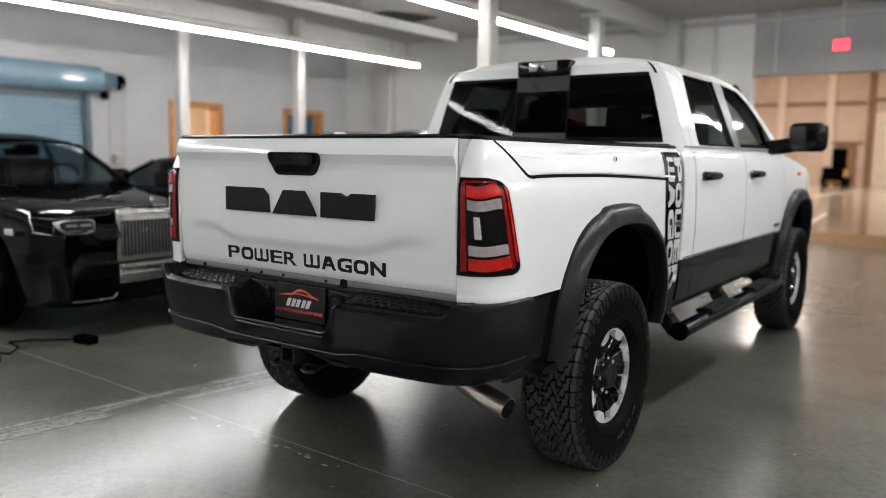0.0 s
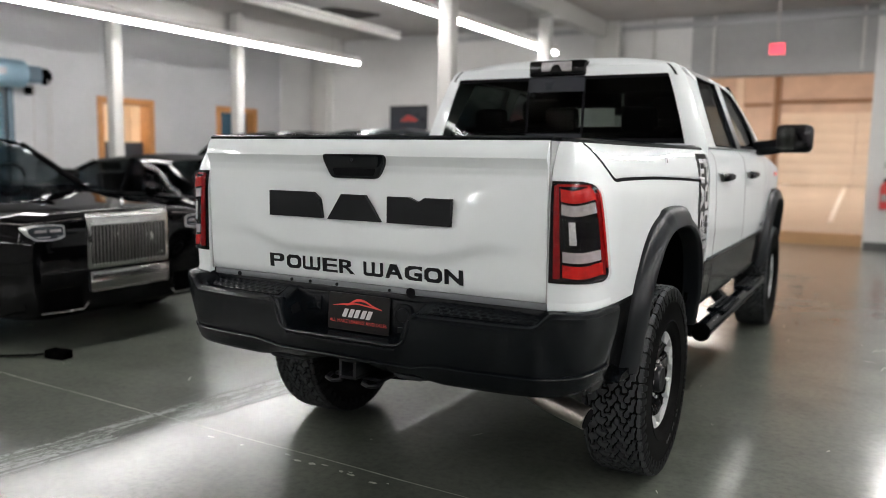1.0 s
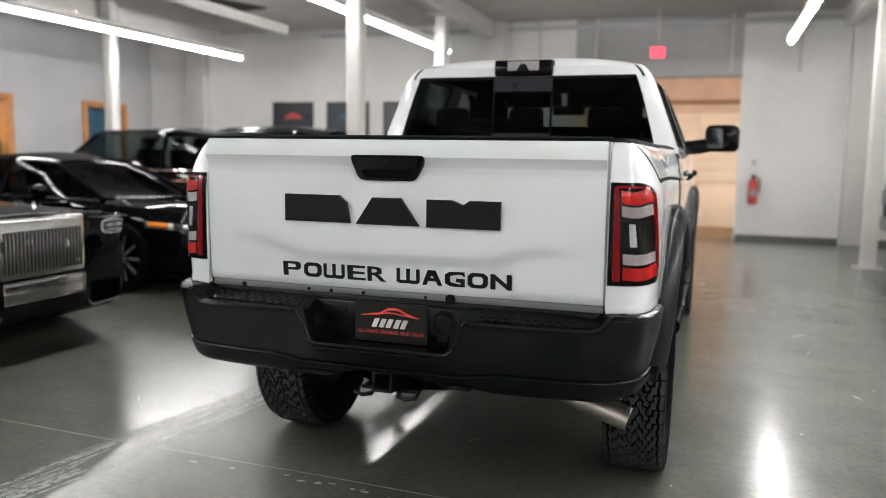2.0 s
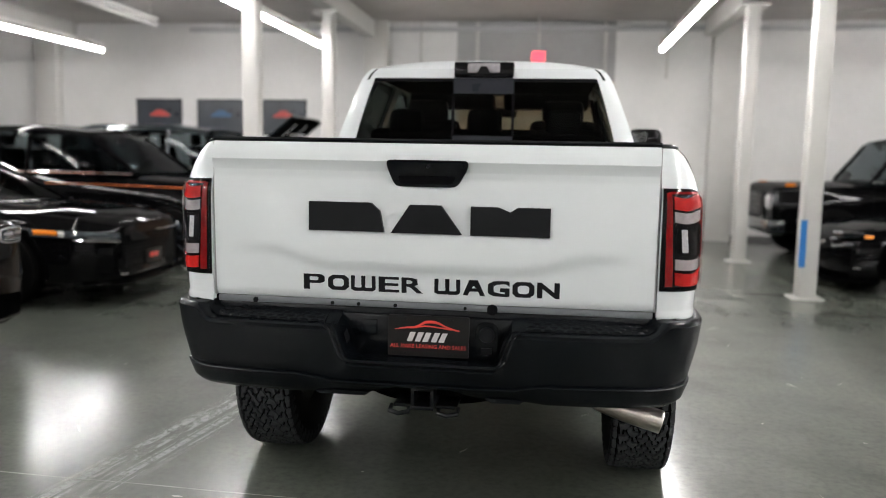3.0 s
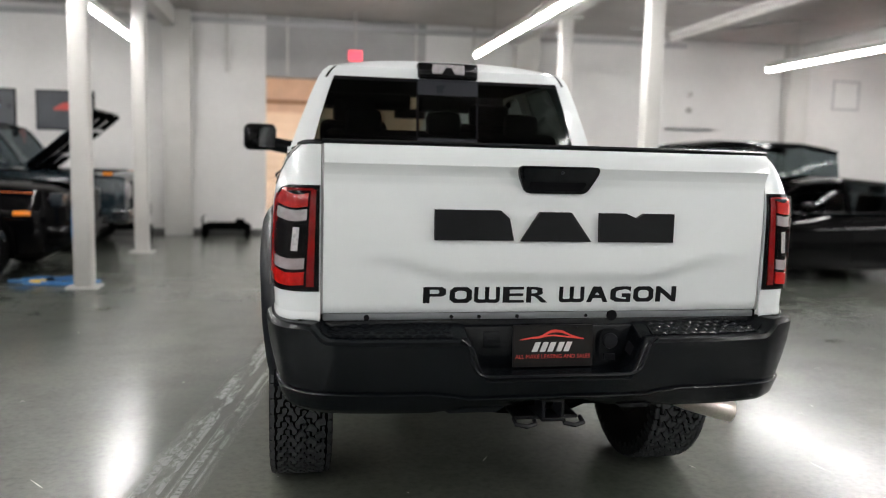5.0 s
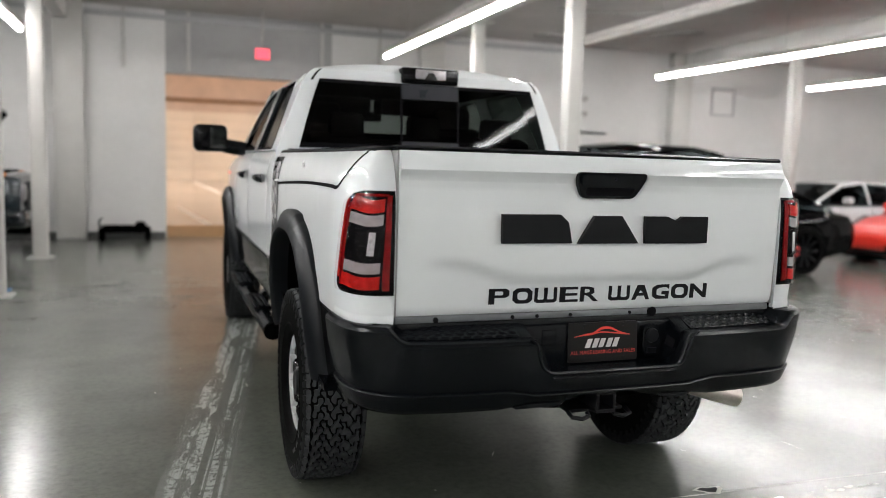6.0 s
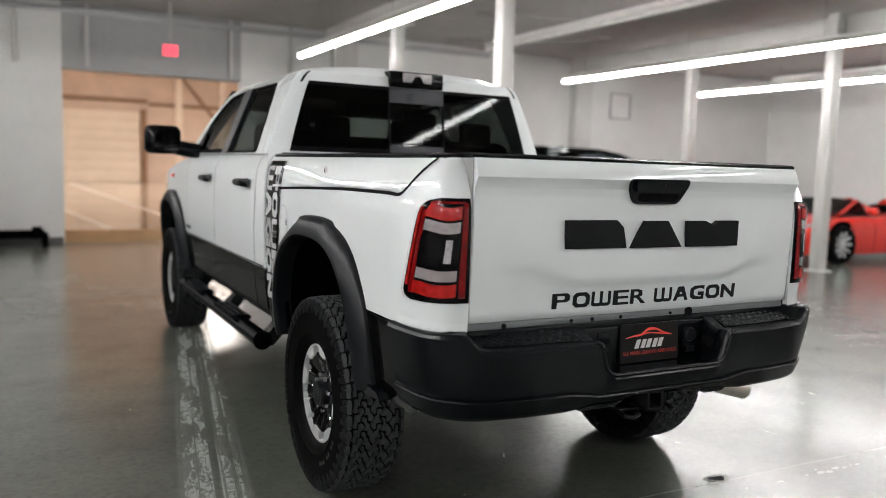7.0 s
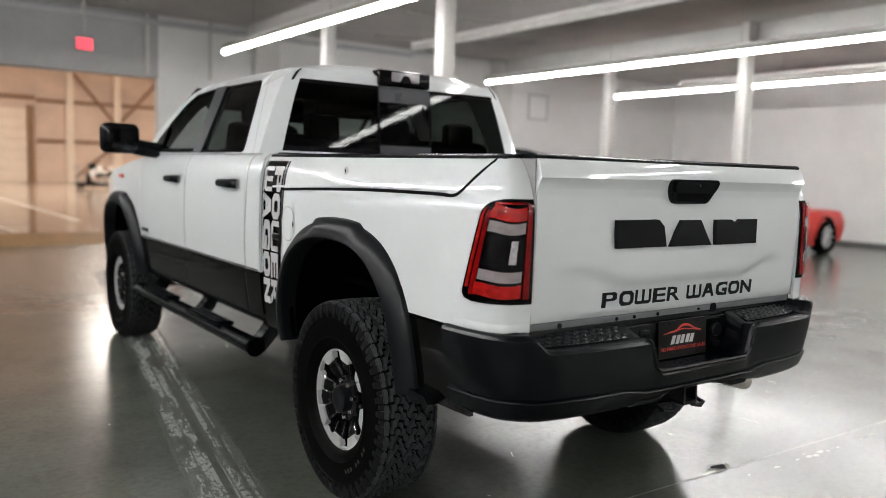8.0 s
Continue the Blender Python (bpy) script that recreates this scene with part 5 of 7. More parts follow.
for u in (-0.070, -0.040, -0.012, 0.020, 0.048):
    part("plate_bar", prism_bm([(u - 0.010, 0.812), (u + 0.010, 0.812), (u + 0.024, 0.846), (u + 0.004, 0.846)], pl, 0.0078, 0.006), M["plate_silver"], plate, "slanted silver bar", smooth=False)
part("plate_slogan", text_bm("ALL MAKE LEASING AND SALES", 0.0205, lambda u, v, d: pl(u * 0.98, 0.788 + v, d), 0.0078), M["plate_red"], plate, "small red lettering", smooth=False)
for u in (-0.085, 0.085):
    for v in (0.896, 0.768):
        part("plate_screw", lathe_bm([(-0.0015, 0), (-0.0015, 0.006), (0.0, 0.0065)], 10, "y", centre=(PC + u, -0.0415 - (0.905 - v) * 0.06, v)), M["satin_black"], plate)

# ---- cab ----
cab = new("cab")
cab.parent = truck
cab["label"] = "white four-door cab"


def cab_x(z):
    return table(z, [(1.50, 0.954), (1.55, 0.938), (1.70, 0.885), (1.85, 0.828), (1.97, 0.776), (2.01, 0.748), (2.04, 0.706), (2.06, 0.64)])


DOORS = [("rear_door", CAB_R + 0.215, 3.235), ("front_door", 3.243, CAB_F - 0.06)]
for g in (-1, 1):
    zl = [0, 0.06, 0.25, 0.5, 0.72, 0.82, 0.88, 0.925, 0.955, 0.98, 1.0]
    lo = lambda s: 0.905
    # fixed corner of the cab behind the rear door
    side_patch("cab_corner", g, frange(CAB_R, CAB_R + 0.207, 4), lo, lambda s: 1.545, P, cab, zs=zl, deep=0.03)
    for nm, a, b in DOORS:
        d = side_patch(nm, g, frange(a, b, 16), lo, lambda s: 1.545, P, cab, zs=zl, deep=0.04, label="white cab door with a black pull handle")
        side_patch("door_lower", g, frange(a, b, 10), lambda s: 0.675, lambda s: 0.897, M["gloss_black"], d, off=0.004, nz=5, label="gloss black lower door")
        h0, h1 = (2.255, 2.575) if nm == "rear_door" else (3.31, 3.62)
        bm = bmesh.new()
        rows = []
        for k in range(13):
            t = k / 12
            s = lerp(h0, h1, t)
            lift = 0.022 + 0.030 * min(1, 4.5 * min(t, 1 - t) + 0.05)
            w = 0.020 + 0.010 * (1 - t) * 0.6
            c = 1.372
            rows.append([side(g, s, c - w, 0.004), side(g, s, c - w, lift * 0.7), side(g, s, c - w * 0.4, lift), side(g, s, c + w * 0.5, lift), side(g, s, c + w, lift * 0.6), side(g, s, c + w, 0.004)])
        grid_bm(rows, bm)
        part("door_handle", bm, M["black"], d, "black door pull handle")
    side_patch("cab_lower", g, frange(CAB_R, CAB_R + 0.207, 4), lambda s: 0.675, lambda s: 0.897, M["gloss_black"], cab, off=0.002, nz=5)
    # pinstripe above the black
    ribbon("door_pinstripe", g, [(s, 0.912) for s in frange(CAB_R + 0.02, 4.32, 16)], 0.006, M["gloss_black"], cab, 0.0025)
    # rocker
    rows = []
    for s in frange(1.70, 4.30, 12):
        x, y, _ = side(g, s, 0.68)
        rows.append([(x - g * 0.004, y, 0.672), (x - g * 0.01, y, 0.64), (x - g * 0.05, y, 0.605), (x - g * 0.2, y, 0.60)])
    part("rocker", grid_bm(rows)[0], M["black"], cab, "black rocker panel")
    # badge low on the front door
    side_patch("door_badge", g, frange(4.12, 4.30, 4), lambda s: 0.950, lambda s: 0.978, M["satin_black"], cab, off=0.006, nz=1, deep=0.005)
    # upper door frames with window openings
    def up(s, z, off=0.0):
        return (g * (cab_x(z) + off), s, z)
    outline = [(2.082, 1.545), (2.102, 1.68), (2.128, 1.86), (2.143, 1.985), (2.165, 2.02), (2.4, 2.035), (2.8, 2.043), (3.2, 2.042), (3.42, 2.030), (3.58, 2.008), (3.72, 1.968), (3.86, 1.905), (4.0, 1.825), (4.15, 1.728), (4.29, 1.632), (4.42, 1.545)]
    rw = round_poly([(2.305, 1.552), (3.035, 1.552), (3.030, 1.985), (2.432, 1.985)], 0.05, 5)
    fw = round_poly([(3.165, 1.552), (4.22, 1.553), (4.04, 1.698), (3.89, 1.806), (3.74, 1.898), (3.58, 1.962), (3.19, 1.988)], 0.04, 4)
    bm = bmesh.new()
    es = []
    for lp in (outline, rw, fw):
        vv = [bm.verts.new(up(*p)) for p in lp]
        for i in range(len(vv)):
            es.append(bm.edges.new((vv[i], vv[(i + 1) % len(vv)])))
    bmesh.ops.triangle_fill(bm, edges=es, use_beauty=True)
    geom = bmesh.ops.extrude_face_region(bm, geom=list(bm.faces))
    for v in geom["geom"]:
        if isinstance(v, bmesh.types.BMVert):
            v.co.x -= g * 0.035
    part("door_frame", bm, P, cab, "white upper door frame", smooth=False)
    for nm, lp, ml in (("rear_window", rw, M["rear_glass"]), ("front_window", fw, M["side_glass"])):
        bm = bmesh.new()
        vv = [bm.verts.new(up(u, v, -0.010)) for u, v in lp]
        bm.faces.new(vv)
        w = part(nm, bm, ml, cab, "tinted side window" if nm == "rear_window" else "lightly tinted side window", smooth=False)
        c = (sum(p[0] for p in lp) / len(lp), sum(p[1] for p in lp) / len(lp))
        sc = lambda p, k: (lerp(c[0], p[0], k), lerp(c[1], p[1], k))
        kb = 0.885 if nm == "front_window" else 0.945
        rows = [[up(*sc(p, 1.0), 0.003), up(*sc(p, 0.97), 0.003), up(*sc(p, 0.965), -0.006), up(*sc(p, kb), -0.007), up(*sc(p, kb - 0.01), -0.012)] for p in lp]
        rows.append(rows[0])
        part("window_seal", grid_bm(rows)[0], M["seam"], w, "black rubber seal", smooth=False)
    part("sail_panel", prism_bm([(3.96, 1.552), (4.215, 1.552), (4.045, 1.690), (3.96, 1.745)], lambda u, v, d: up(u, v, d), 0.004, -0.008), M["black"], cab, "black mirror sail panel", smooth=False)
    # dark inner trim of the windscreen pillar, seen through the front window
    trim = [(4.24, 1.540), (4.06, 1.698), (3.91, 1.806), (3.76, 1.898), (3.59, 1.960), (3.48, 1.976)]
    rows = [[up(u, v, -0.020), up(u - 0.070, v - 0.025, -0.026), up(u - 0.150, v - 0.055, -0.060)] for u, v in trim]
    part("pillar_trim", grid_bm(rows)[0], M["seat"], cab, "black inner pillar trim")
    # black middle pillar
    part("pillar_cover", prism_bm([(3.020, 1.550), (3.180, 1.550), (3.205, 1.988), (3.015, 1.988)], lambda u, v, d: up(u, v, d), 0.012, -0.004), M["pillar_grey"], cab, "satin grey centre pillar cover", smooth=False)
    # door seams on cab
    rs = bez([(CAB_R + 0.205, 0.70), (CAB_R + 0.205, 1.05), (CAB_R + 0.185, 1.30), (CAB_R + 0.18, 1.45), (CAB_R + 0.20, 1.54)])
    ribbon("door_gap", g, rs, 0.007, M["seam_grey"], cab, 0.0015)
    rows = []
    for s, z in bez([(CAB_R + 0.20, 1.545), (2.225, 1.70), (2.285, 1.85), (2.335, 1.97), (2.40, 2.012), (2.6, 2.022), (3.4, 2.012)]):
        rows.append([up(s - 0.003, z, 0.0015), up(s + 0.003, z, 0.0015)])
    part("door_gap", grid_bm(rows)[0], M["seam_grey"], cab, smooth=False)
    ribbon("door_gap", g, bez([(3.239, 0.69), (3.239, 1.1), (3.225, 1.4), (3.215, 1.54)]), 0.007, M["seam_grey"], cab, 0.0015)

    # ---- side decal ----
    dc = new("side_decal")
    dc.parent = truck
    dc["label"] = "black vertical side decal with two white words"
    lean = lambda z: 0.05 * smooth01((1.50 - z) / 0.75) + 0.02 * smooth01((0.95 - z) / 0.2)
    for nm, a, b, m_ in (("decal_band", 1.665, 1.895, M["gloss_black"]), ("decal_line", 1.640, 1.652, M["gloss_black"]), ("decal_line", 1.906, 1.916, M["gloss_black"])):
        rows = []
        zsr = frange(0.74 if nm == "decal_band" else 0.86, 1.505, 30)
        for z in zsr:
            rows.append([side(g, min(lerp(a, b, k / 4) + lean(z) * (1.0 if b < 1.7 else 0.35), BED_F - 0.002), z, 0.0035) for k in range(5)])
        part(nm, grid_bm(rows)[0], m_, dc)
    # two words in white letters that read downwards, the first towards the viewer's right
    for word, (a, b) in (("POWER", (1.674, 1.774) if g < 0 else (1.787, 1.887)), ("WAGON", (1.787, 1.887) if g < 0 else (1.674, 1.774))):
        z = 1.478
        for char, h in zip(word, (0.130, 0.132, 0.158, 0.134, 0.134)):
            def on_side(u, v):
                q = z - h * u
                sv = lerp(a, b, v) if g > 0 else lerp(b, a, v)
                return side(g, min(sv + lean(q) * lerp(1.0, 0.35, (sv - 1.665) / 0.23), BED_F - 0.004), q, 0.0050)
            part("decal_letter", wide_letter_bm(char, on_side, 0.018), M["car_white"], dc, "white letter", smooth=False)
            z -= h + 0.009

# cab rear wall, glass and roof
rows = []
for x in frange(-1, 1, 24):
    rows.append([(x * 0.955, CAB_R + 0.03 * abs(x) ** 6, z) for z in frange(1.40, 1.545, 4)])
part("cab_back_panel", grid_bm(rows)[0], P, cab, "white cab back panel")
box("cab_back_lower", -0.93, 0.93, CAB_R + 0.012, CAB_R + 0.03, 0.65, 1.41, M["under"], cab)
for g in (-1, 1):
    box("quarter_tray", g * 0.50, g * 0.945, 0.12, 0.44, 0.66, 0.68, M["under"], bed)
# frame round the rear glass
def back_pt(u, z):
    """u from -1 to 1 across the cab at height z."""
    return (u * (cab_x(z) + 0.001), lerp(2.086, 2.136, (z - 1.545) / 0.48) + 0.024 * (abs(u) ** 18 - 1), z)


GB, GT = 1.565, 1.975
gl_u = lambda z: lerp(0.868, 0.888, (z - GB) / (GT - GB))
for u0, u1, z0, z1 in ((-1, 1, 1.545, GB), (-1, 1, GT, 2.035)):
    rows = [[back_pt(u, z) for z in frange(z0, z1, 4)] for u in frange(u0, u1, 24)]
    part("glass_surround", grid_bm(rows)[0], P, cab)
for g in (-1, 1):
    rows = []
    for z in frange(GB, GT, 12):
        rows.append([back_pt(g * lerp(gl_u(z), 1, k / 4), z) for k in range(5)])
    part("rear_pillar", grid_bm(rows)[0], P, cab, "white rear cab pillar")
    # drip gap on the roof corner
    rows = [[back_pt(g * 0.93, z) for z in frange(GT - 0.012, 2.030, 4)], [back_pt(g * 0.950, z) for z in frange(GT - 0.012, 2.030, 4)]]
    rows = [[(p[0], p[1] - 0.006, p[2] + 0.001) for p in r] for r in rows]
    part("roof_seam", grid_bm(rows)[0], M["seam"], cab)
rows = [[(p[0], p[1] - 0.004, p[2]) for p in (back_pt(lerp(-1, 1, i / 24) * gl_u(z), z) for i in range(25))] for z in frange(GB, GT, 10)]
rg = part("rear_glass", grid_bm(rows)[0], M["rear_glass"], cab, "dark tinted rear window with a sliding centre pane")
for x in (-0.185, 0.185):
    rows = [[(x + dx, back_pt(x / 0.8, z)[1] - 0.008, z) for dx in (-0.008, 0.008)] for z in frange(GB, GT, 6)]
    part("slider_edge", grid_bm(rows)[0], M["seam"], rg, "black edge of the sliding pane")
rows = [[(lerp(-0.185, 0.185, i / 6), back_pt(0, z)[1] - 0.012, z) for i in range(7)] for z in frange(GT - 0.095, GT, 3)]
part("lamp_mask", grid_bm(rows)[0], M["mask"], rg, "blue-black band at the top of the pane")
rows = [[(lerp(-0.185, 0.185, i / 6), back_pt(0, z)[1] - 0.012, z) for i in range(7)] for z in frange(GB, GB + 0.055, 3)]
part("pane_foot", grid_bm(rows)[0], M["mask"], rg, "blue-black band at the foot of the pane")
# glass band round its rim
for z0, z1 in ((GB, GB + 0.03), (GT - 0.022, GT)):
    rows = [[(p[0], p[1] - 0.0065, p[2]) for p in (back_pt(lerp(-1, 1, i / 24) * gl_u(z), z) for i in range(25))] for z in frange(z0, z1, 2)]
    part("glass_band", grid_bm(rows)[0], M["seam"], rg)
# high stop lamp
sl = part("high_stop_lamp", box_bm(-0.185, 0.185, 2.084, 2.20, GT + 0.002, 2.074, 0.012), M["lamp_black"], cab, "black housing of the high brake lamp")
part("lamp_lens", box_bm(-0.10, 0.10, 2.079, 2.09, GT + 0.032, 2.066, 0.006), M["clear_lens"], sl, "clear cargo lamp lens")
part("camera_pod", prism_bm([(-0.045, 2.000), (0.045, 2.000), (0.016, 2.046), (-0.016, 2.046)], lambda u, v, d: (u, d, v), 2.072, 2.086), M["lamp_black"], sl)

# roof
rows = []
for y in frange(2.128, 3.66, 22):
    zc = table(y, [(2.128, 2.030), (2.15, 2.068), (2.20, 2.092), (2.35, 2.104), (2.7, 2.112), (3.2, 2.102), (3.5, 2.070), (3.66, 2.030)])
    ze = table(y, [(2.128, 2.022), (2.17, 2.038), (2.2, 2.042), (2.8, 2.050), (3.3, 2.038), (3.66, 1.99)])
    row = []
    for u in frange(-1, 1, 20):
        row.append((u * (cab_x(ze) + 0.0), y, lerp(zc, ze, abs(u) ** 3.2)))
    rows.append(row)
bm, vs = grid_bm(rows)
g_ = bmesh.ops.extrude_face_region(bm, geom=list(bm.faces))
for v in g_["geom"]:
    if isinstance(v, bmesh.types.BMVert):
        v.co.z -= 0.03
part("roof", bm, P, cab, "white cab roof")
box("headliner", -0.70, 0.70, 2.16, 3.62, 1.985, 1.995, M["seat"], cab)

# windscreen
ws = lambda u, t: (u * lerp(0.735, 0.90, t), lerp(3.66, 4.46, t) - 0.05 * (u * u - 1) * 1.0, lerp(2.005, 1.535, t) - 0.0)
rows = [[ws(lerp(-1, 1, i / 16), t) for i in range(17)] for t in frange(0, 1, 8)]
part("windscreen", grid_bm(rows)[0], M["front_glass"], cab, "clear windscreen")
for g in (-1, 1):
    rows = [[ws(g * u, t) for u in (0.95, 1.0, 1.045)] for t in frange(-0.02, 1.02, 8)]
    part("windscreen_pillar", grid_bm([[(p[0], p[1] + 0.004, p[2] + 0.003) for p in r] for r in rows])[0], M["gloss_black"], cab)

# ---- cabin interior ----
def cab_seat(x0, x1, y, name="front_seat"):
    s = new(name)
    s.parent = cab
    s["label"] = "black cloth seat"
    box("cushion", x0, x1, y, y + 0.50, 0.98, 1.14, M["seat"], s, 0.05)
    bm = box_bm(x0, x1, -0.08, 0.08, 0, 0.70 if name == "front_seat" else 0.60, 0.05)
    bmesh.ops.transform(bm, matrix=pose(0, y - 0.02, 1.08, 14), verts=bm.verts)
    part("backrest", bm, M["seat"], s)
    return s


for x0, x1, y, nm in ((-0.74, -0.26, 3.25, "front_seat"), (0.26, 0.74, 3.25, "front_seat"), (-0.74, 0.74, 2.38, "rear_bench")):
    s = cab_seat(x0, x1, y, nm)
    heads = ((x0 + x1) / 2,) if nm == "front_seat" else (-0.50, 0.0, 0.50)
    for hx in heads:
        hz = 1.74 if nm == "front_seat" else 1.62
        yy = y - 0.17
        hw_ = 0.15 if nm == "front_seat" else 0.11
        box("headrest", hx - hw_, hx + hw_, yy - 0.05, yy + 0.05, hz, hz + 0.17, M["seat"], s, 0.04)
        for d in (-0.06, 0.06):
            part("headrest_post", tube_bm([(hx + d, yy, hz - 0.08), (hx + d, yy, hz + 0.02)], 0.007, 6), M["chrome"], s)
for x0, x1 in ((-0.70, -0.04), (0.04, 0.70)):
    box("sun_visor", x0, x1, 3.40, 3.66, 1.875, 1.985, M["seat"], cab, 0.02)
box("cabin_floor", -0.88, 0.88, 2.0, 4.4, 0.66, 0.70, M["seat"], cab)
part("dashboard", box_bm(-0.86, 0.86, 3.98, 4.40, 1.15, 1.50, 0.06), M["seat"], cab, "black dashboard")
bm = bmesh.new()
ring = [(0.19 * math.cos(2 * math.pi * i / 28), 0.19 * math.sin(2 * math.pi * i / 28)) for i in range(29)]
tube_bm([(-0.42 + a, 3.80 + b * 0.35, 1.42 + b * 0.93) for a, b in ring], 0.016, 8, bm)
tube_bm([(-0.60, 3.80, 1.42), (-0.24, 3.80, 1.42)], 0.02, 8, bm)
tube_bm([(-0.42, 3.80, 1.42), (-0.42, 3.98, 1.36)], 0.03, 8, bm)
part("steering_wheel", bm, M["seat"], cab, "black steering wheel")
part("cabin_mirror", box_bm(-0.13, 0.13, 3.72, 3.76, 1.82, 1.90, 0.015), M["under"], cab)

# ---- hood and front ----
for g in (-1, 1):
    fs = [v for v in dense(CAB_F - 0.052, 5.55, 22, (FA["centre"] - FA["hw"], FA["centre"] + FA["hw"]))] + [5.62, 5.72, 5.82, 5.92, 6.02, 6.1]
    ftop = lambda s: table(s, [(4.36, 1.52), (4.8, 1.47), (5.3, 1.40), (5.7, 1.30), (6.1, 1.22)])
    side_patch("front_fender", g, fs, lambda s: min(ftop(s) - 0.02, max(0.90, arch_z(s, **FA))), ftop, P, truck, nz=10, deep=0.03, label="white front fender")
    part("fender_badge", box_bm(g * 0.985 - 0.006, g * 0.985 + 0.006, 4.86, 4.98, 1.345, 1.375, 0.004), M["plate_red"], truck, "small red and dark fender badge")
    part("head_lamp", box_bm(g * 0.72 - 0.18, g * 0.72 + 0.18, 5.70, 5.88, 1.02, 1.20, 0.04), M["clear_lens"], truck, "clear head lamp")
rows = []
for y in frange(4.36, 5.82, 16):
    zc = table(y, [(4.36, 1.54), (4.8, 1.525), (5.3, 1.47), (5.6, 1.40), (5.82, 1.26)])
    ze = table(y, [(4.36, 1.51), (4.8, 1.455), (5.3, 1.385), (5.6, 1.32), (5.82, 1.22)])
    hw = table(y, [(4.36, 0.90), (5.3, 0.87), (5.6, 0.82), (5.82, 0.72)])
    rows.append([(u * hw, y, lerp(zc, ze, abs(u) ** 4)) for u in frange(-1, 1, 18)])
part("hood", grid_bm(rows)[0], P, truck, "white hood")
box("grille", -0.56, 0.56, 5.80, 5.88, 0.86, 1.20, M["satin_black"], truck, 0.03, "black front grille")
box("front_bumper", -0.86, 0.86, 5.72, 5.98, 0.55, 0.86, M["black"], truck, 0.08, "black front bumper")
box("engine_bay", -0.62, 0.62, 4.45, 5.75, 0.6, 1.15, M["under"], truck)

# ---- mirrors ----
for g in (-1, 1):
    mr_ = new("door_mirror")
    mr_.parent = truck
    mr_["label"] = "large black towing door mirror"
    bm = tube_bm([(g * 0.93, 4.02, 1.565), (g * 1.02, 4.02, 1.575), (g * 1.10, 4.03, 1.59)], 0.058, 12)
    part("mirror_arm", bm, M["black"], mr_)
    bm = box_bm(-0.13, 0.13, -0.075, 0.075, -0.108, 0.108, 0.05, 4)
    bmesh.ops.transform(bm, matrix=pose(g * 1.205, 4.03, 1.645, 0, 0, -g * 10), verts=bm.verts)
    part("mirror_shell", bm, M["lamp_black"], mr_)
    bm = prism_bm(round_poly([(-0.112, -0.080), (0.018, -0.080), (0.018, 0.080), (-0.112, 0.080)], 0.02), lambda u, v, d: (g * u, d, v), -0.079, -0.074)
    bmesh.ops.transform(bm, matrix=pose(g * 1.205, 4.03, 1.645, 0, 0, -g * 10), verts=bm.verts)
    part("mirror_glass", bm, M["chrome"], mr_, "mirror glass")

# ---- side steps ----
for g in (-1, 1):
    st = new("side_step")
    st.parent = truck
    st["label"] = "black tubular side step with ribbed pads"
    X = g * 0.955
    part("step_tube", tube_bm([(X, 2.07, 0.47), (X, 2.10, 0.47), (X, 4.40, 0.47), (X, 4.45, 0.475)], 0.056, 16, flat=0.82), M["black"], st)
    part("step_end", lathe_bm([(2.062, 0.0), (2.062, 0.05), (2.075, 0.057)], 16, "y", centre=(X, 0, 0.47)), M["under"], st)
    for y0, y1 in ((2.55, 3.12), (3.60, 4.20)):
        pd = part("tread_pad", box_bm(X - 0.062, X + 0.058, y0, y1, 0.500, 0.527, 0.010), M["black"], st, "ribbed black tread pad")
        bm = bmesh.new()
        k = y0 + 0.04
        while k < y1 - 0.03:
            for j in range(3):
                xx = X - 0.04 + 0.036 * j
                yy = k + 0.02 * (j % 2)
                box_bm(xx - 0.012, xx + 0.012, yy - 0.010, yy + 0.010, 0.526, 0.534, 0.003, 1, bm)
            k += 0.042
        part("pad_studs", bm, M["flare"], pd)
    for y in (2.16, 3.2, 4.25):
        part("step_bracket", prism_bm([(0.965, 0.428), (0.875, 0.418), (0.80, 0.50), (0.72, 0.64), (0.80, 0.64), (0.86, 0.545), (0.905, 0.495), (0.965, 0.49)], lambda u, v, d: (g * u, d, v), y - 0.02, y + 0.075), M["black"], st, "folded black steel bracket", smooth=False)

# ---- chassis ----
for g in (-1, 1):
    box("frame_rail", g * 0.44, g * 0.52, 0.30, 5.6, 0.50, 0.68, M["under"], truck, 0.01)
    part("shock_absorber", tube_bm([(g * 0.46, 1.22, 0.42), (g * 0.50, 1.42, 0.86)], 0.035, 10), M["under"], truck)
    part("coil_spring", tube_bm([(g * 0.48 + 0.06 * math.cos(a * 0.5), 1.04 + 0.06 * math.sin(a * 0.5), 0.52 + 0.0035 * a) for a in range(90)], 0.009, 6), M["under"], truck)
part("rear_axle", tube_bm([(-0.72, AXLE_R, WR), (0.72, AXLE_R, WR)], 0.05, 12), M["under"], truck)
part("differential", lathe_bm([(-0.2, 0.05), (-0.12, 0.16), (0.12, 0.16), (0.2, 0.05)], 20, "x", centre=(0.05, AXLE_R, WR)), M["under"], truck)
part("front_axle", tube_bm([(-0.72, AXLE_F, WR), (0.72, AXLE_F, WR)], 0.05, 12), M["under"], truck)
box("fuel_tank", -0.42, 0.10, 1.7, 3.4, 0.42, 0.80, M["under"], truck, 0.05)
box("gearbox", -0.16, 0.24, 3.2, 4.9, 0.40, 0.85, M["under"], truck, 0.06)
# unseen sheet added to block light and floor reflections under the truck
box("under_tray", -0.86, 0.86, 1.62, 4.42, 0.630, 0.665, M["under"], truck)
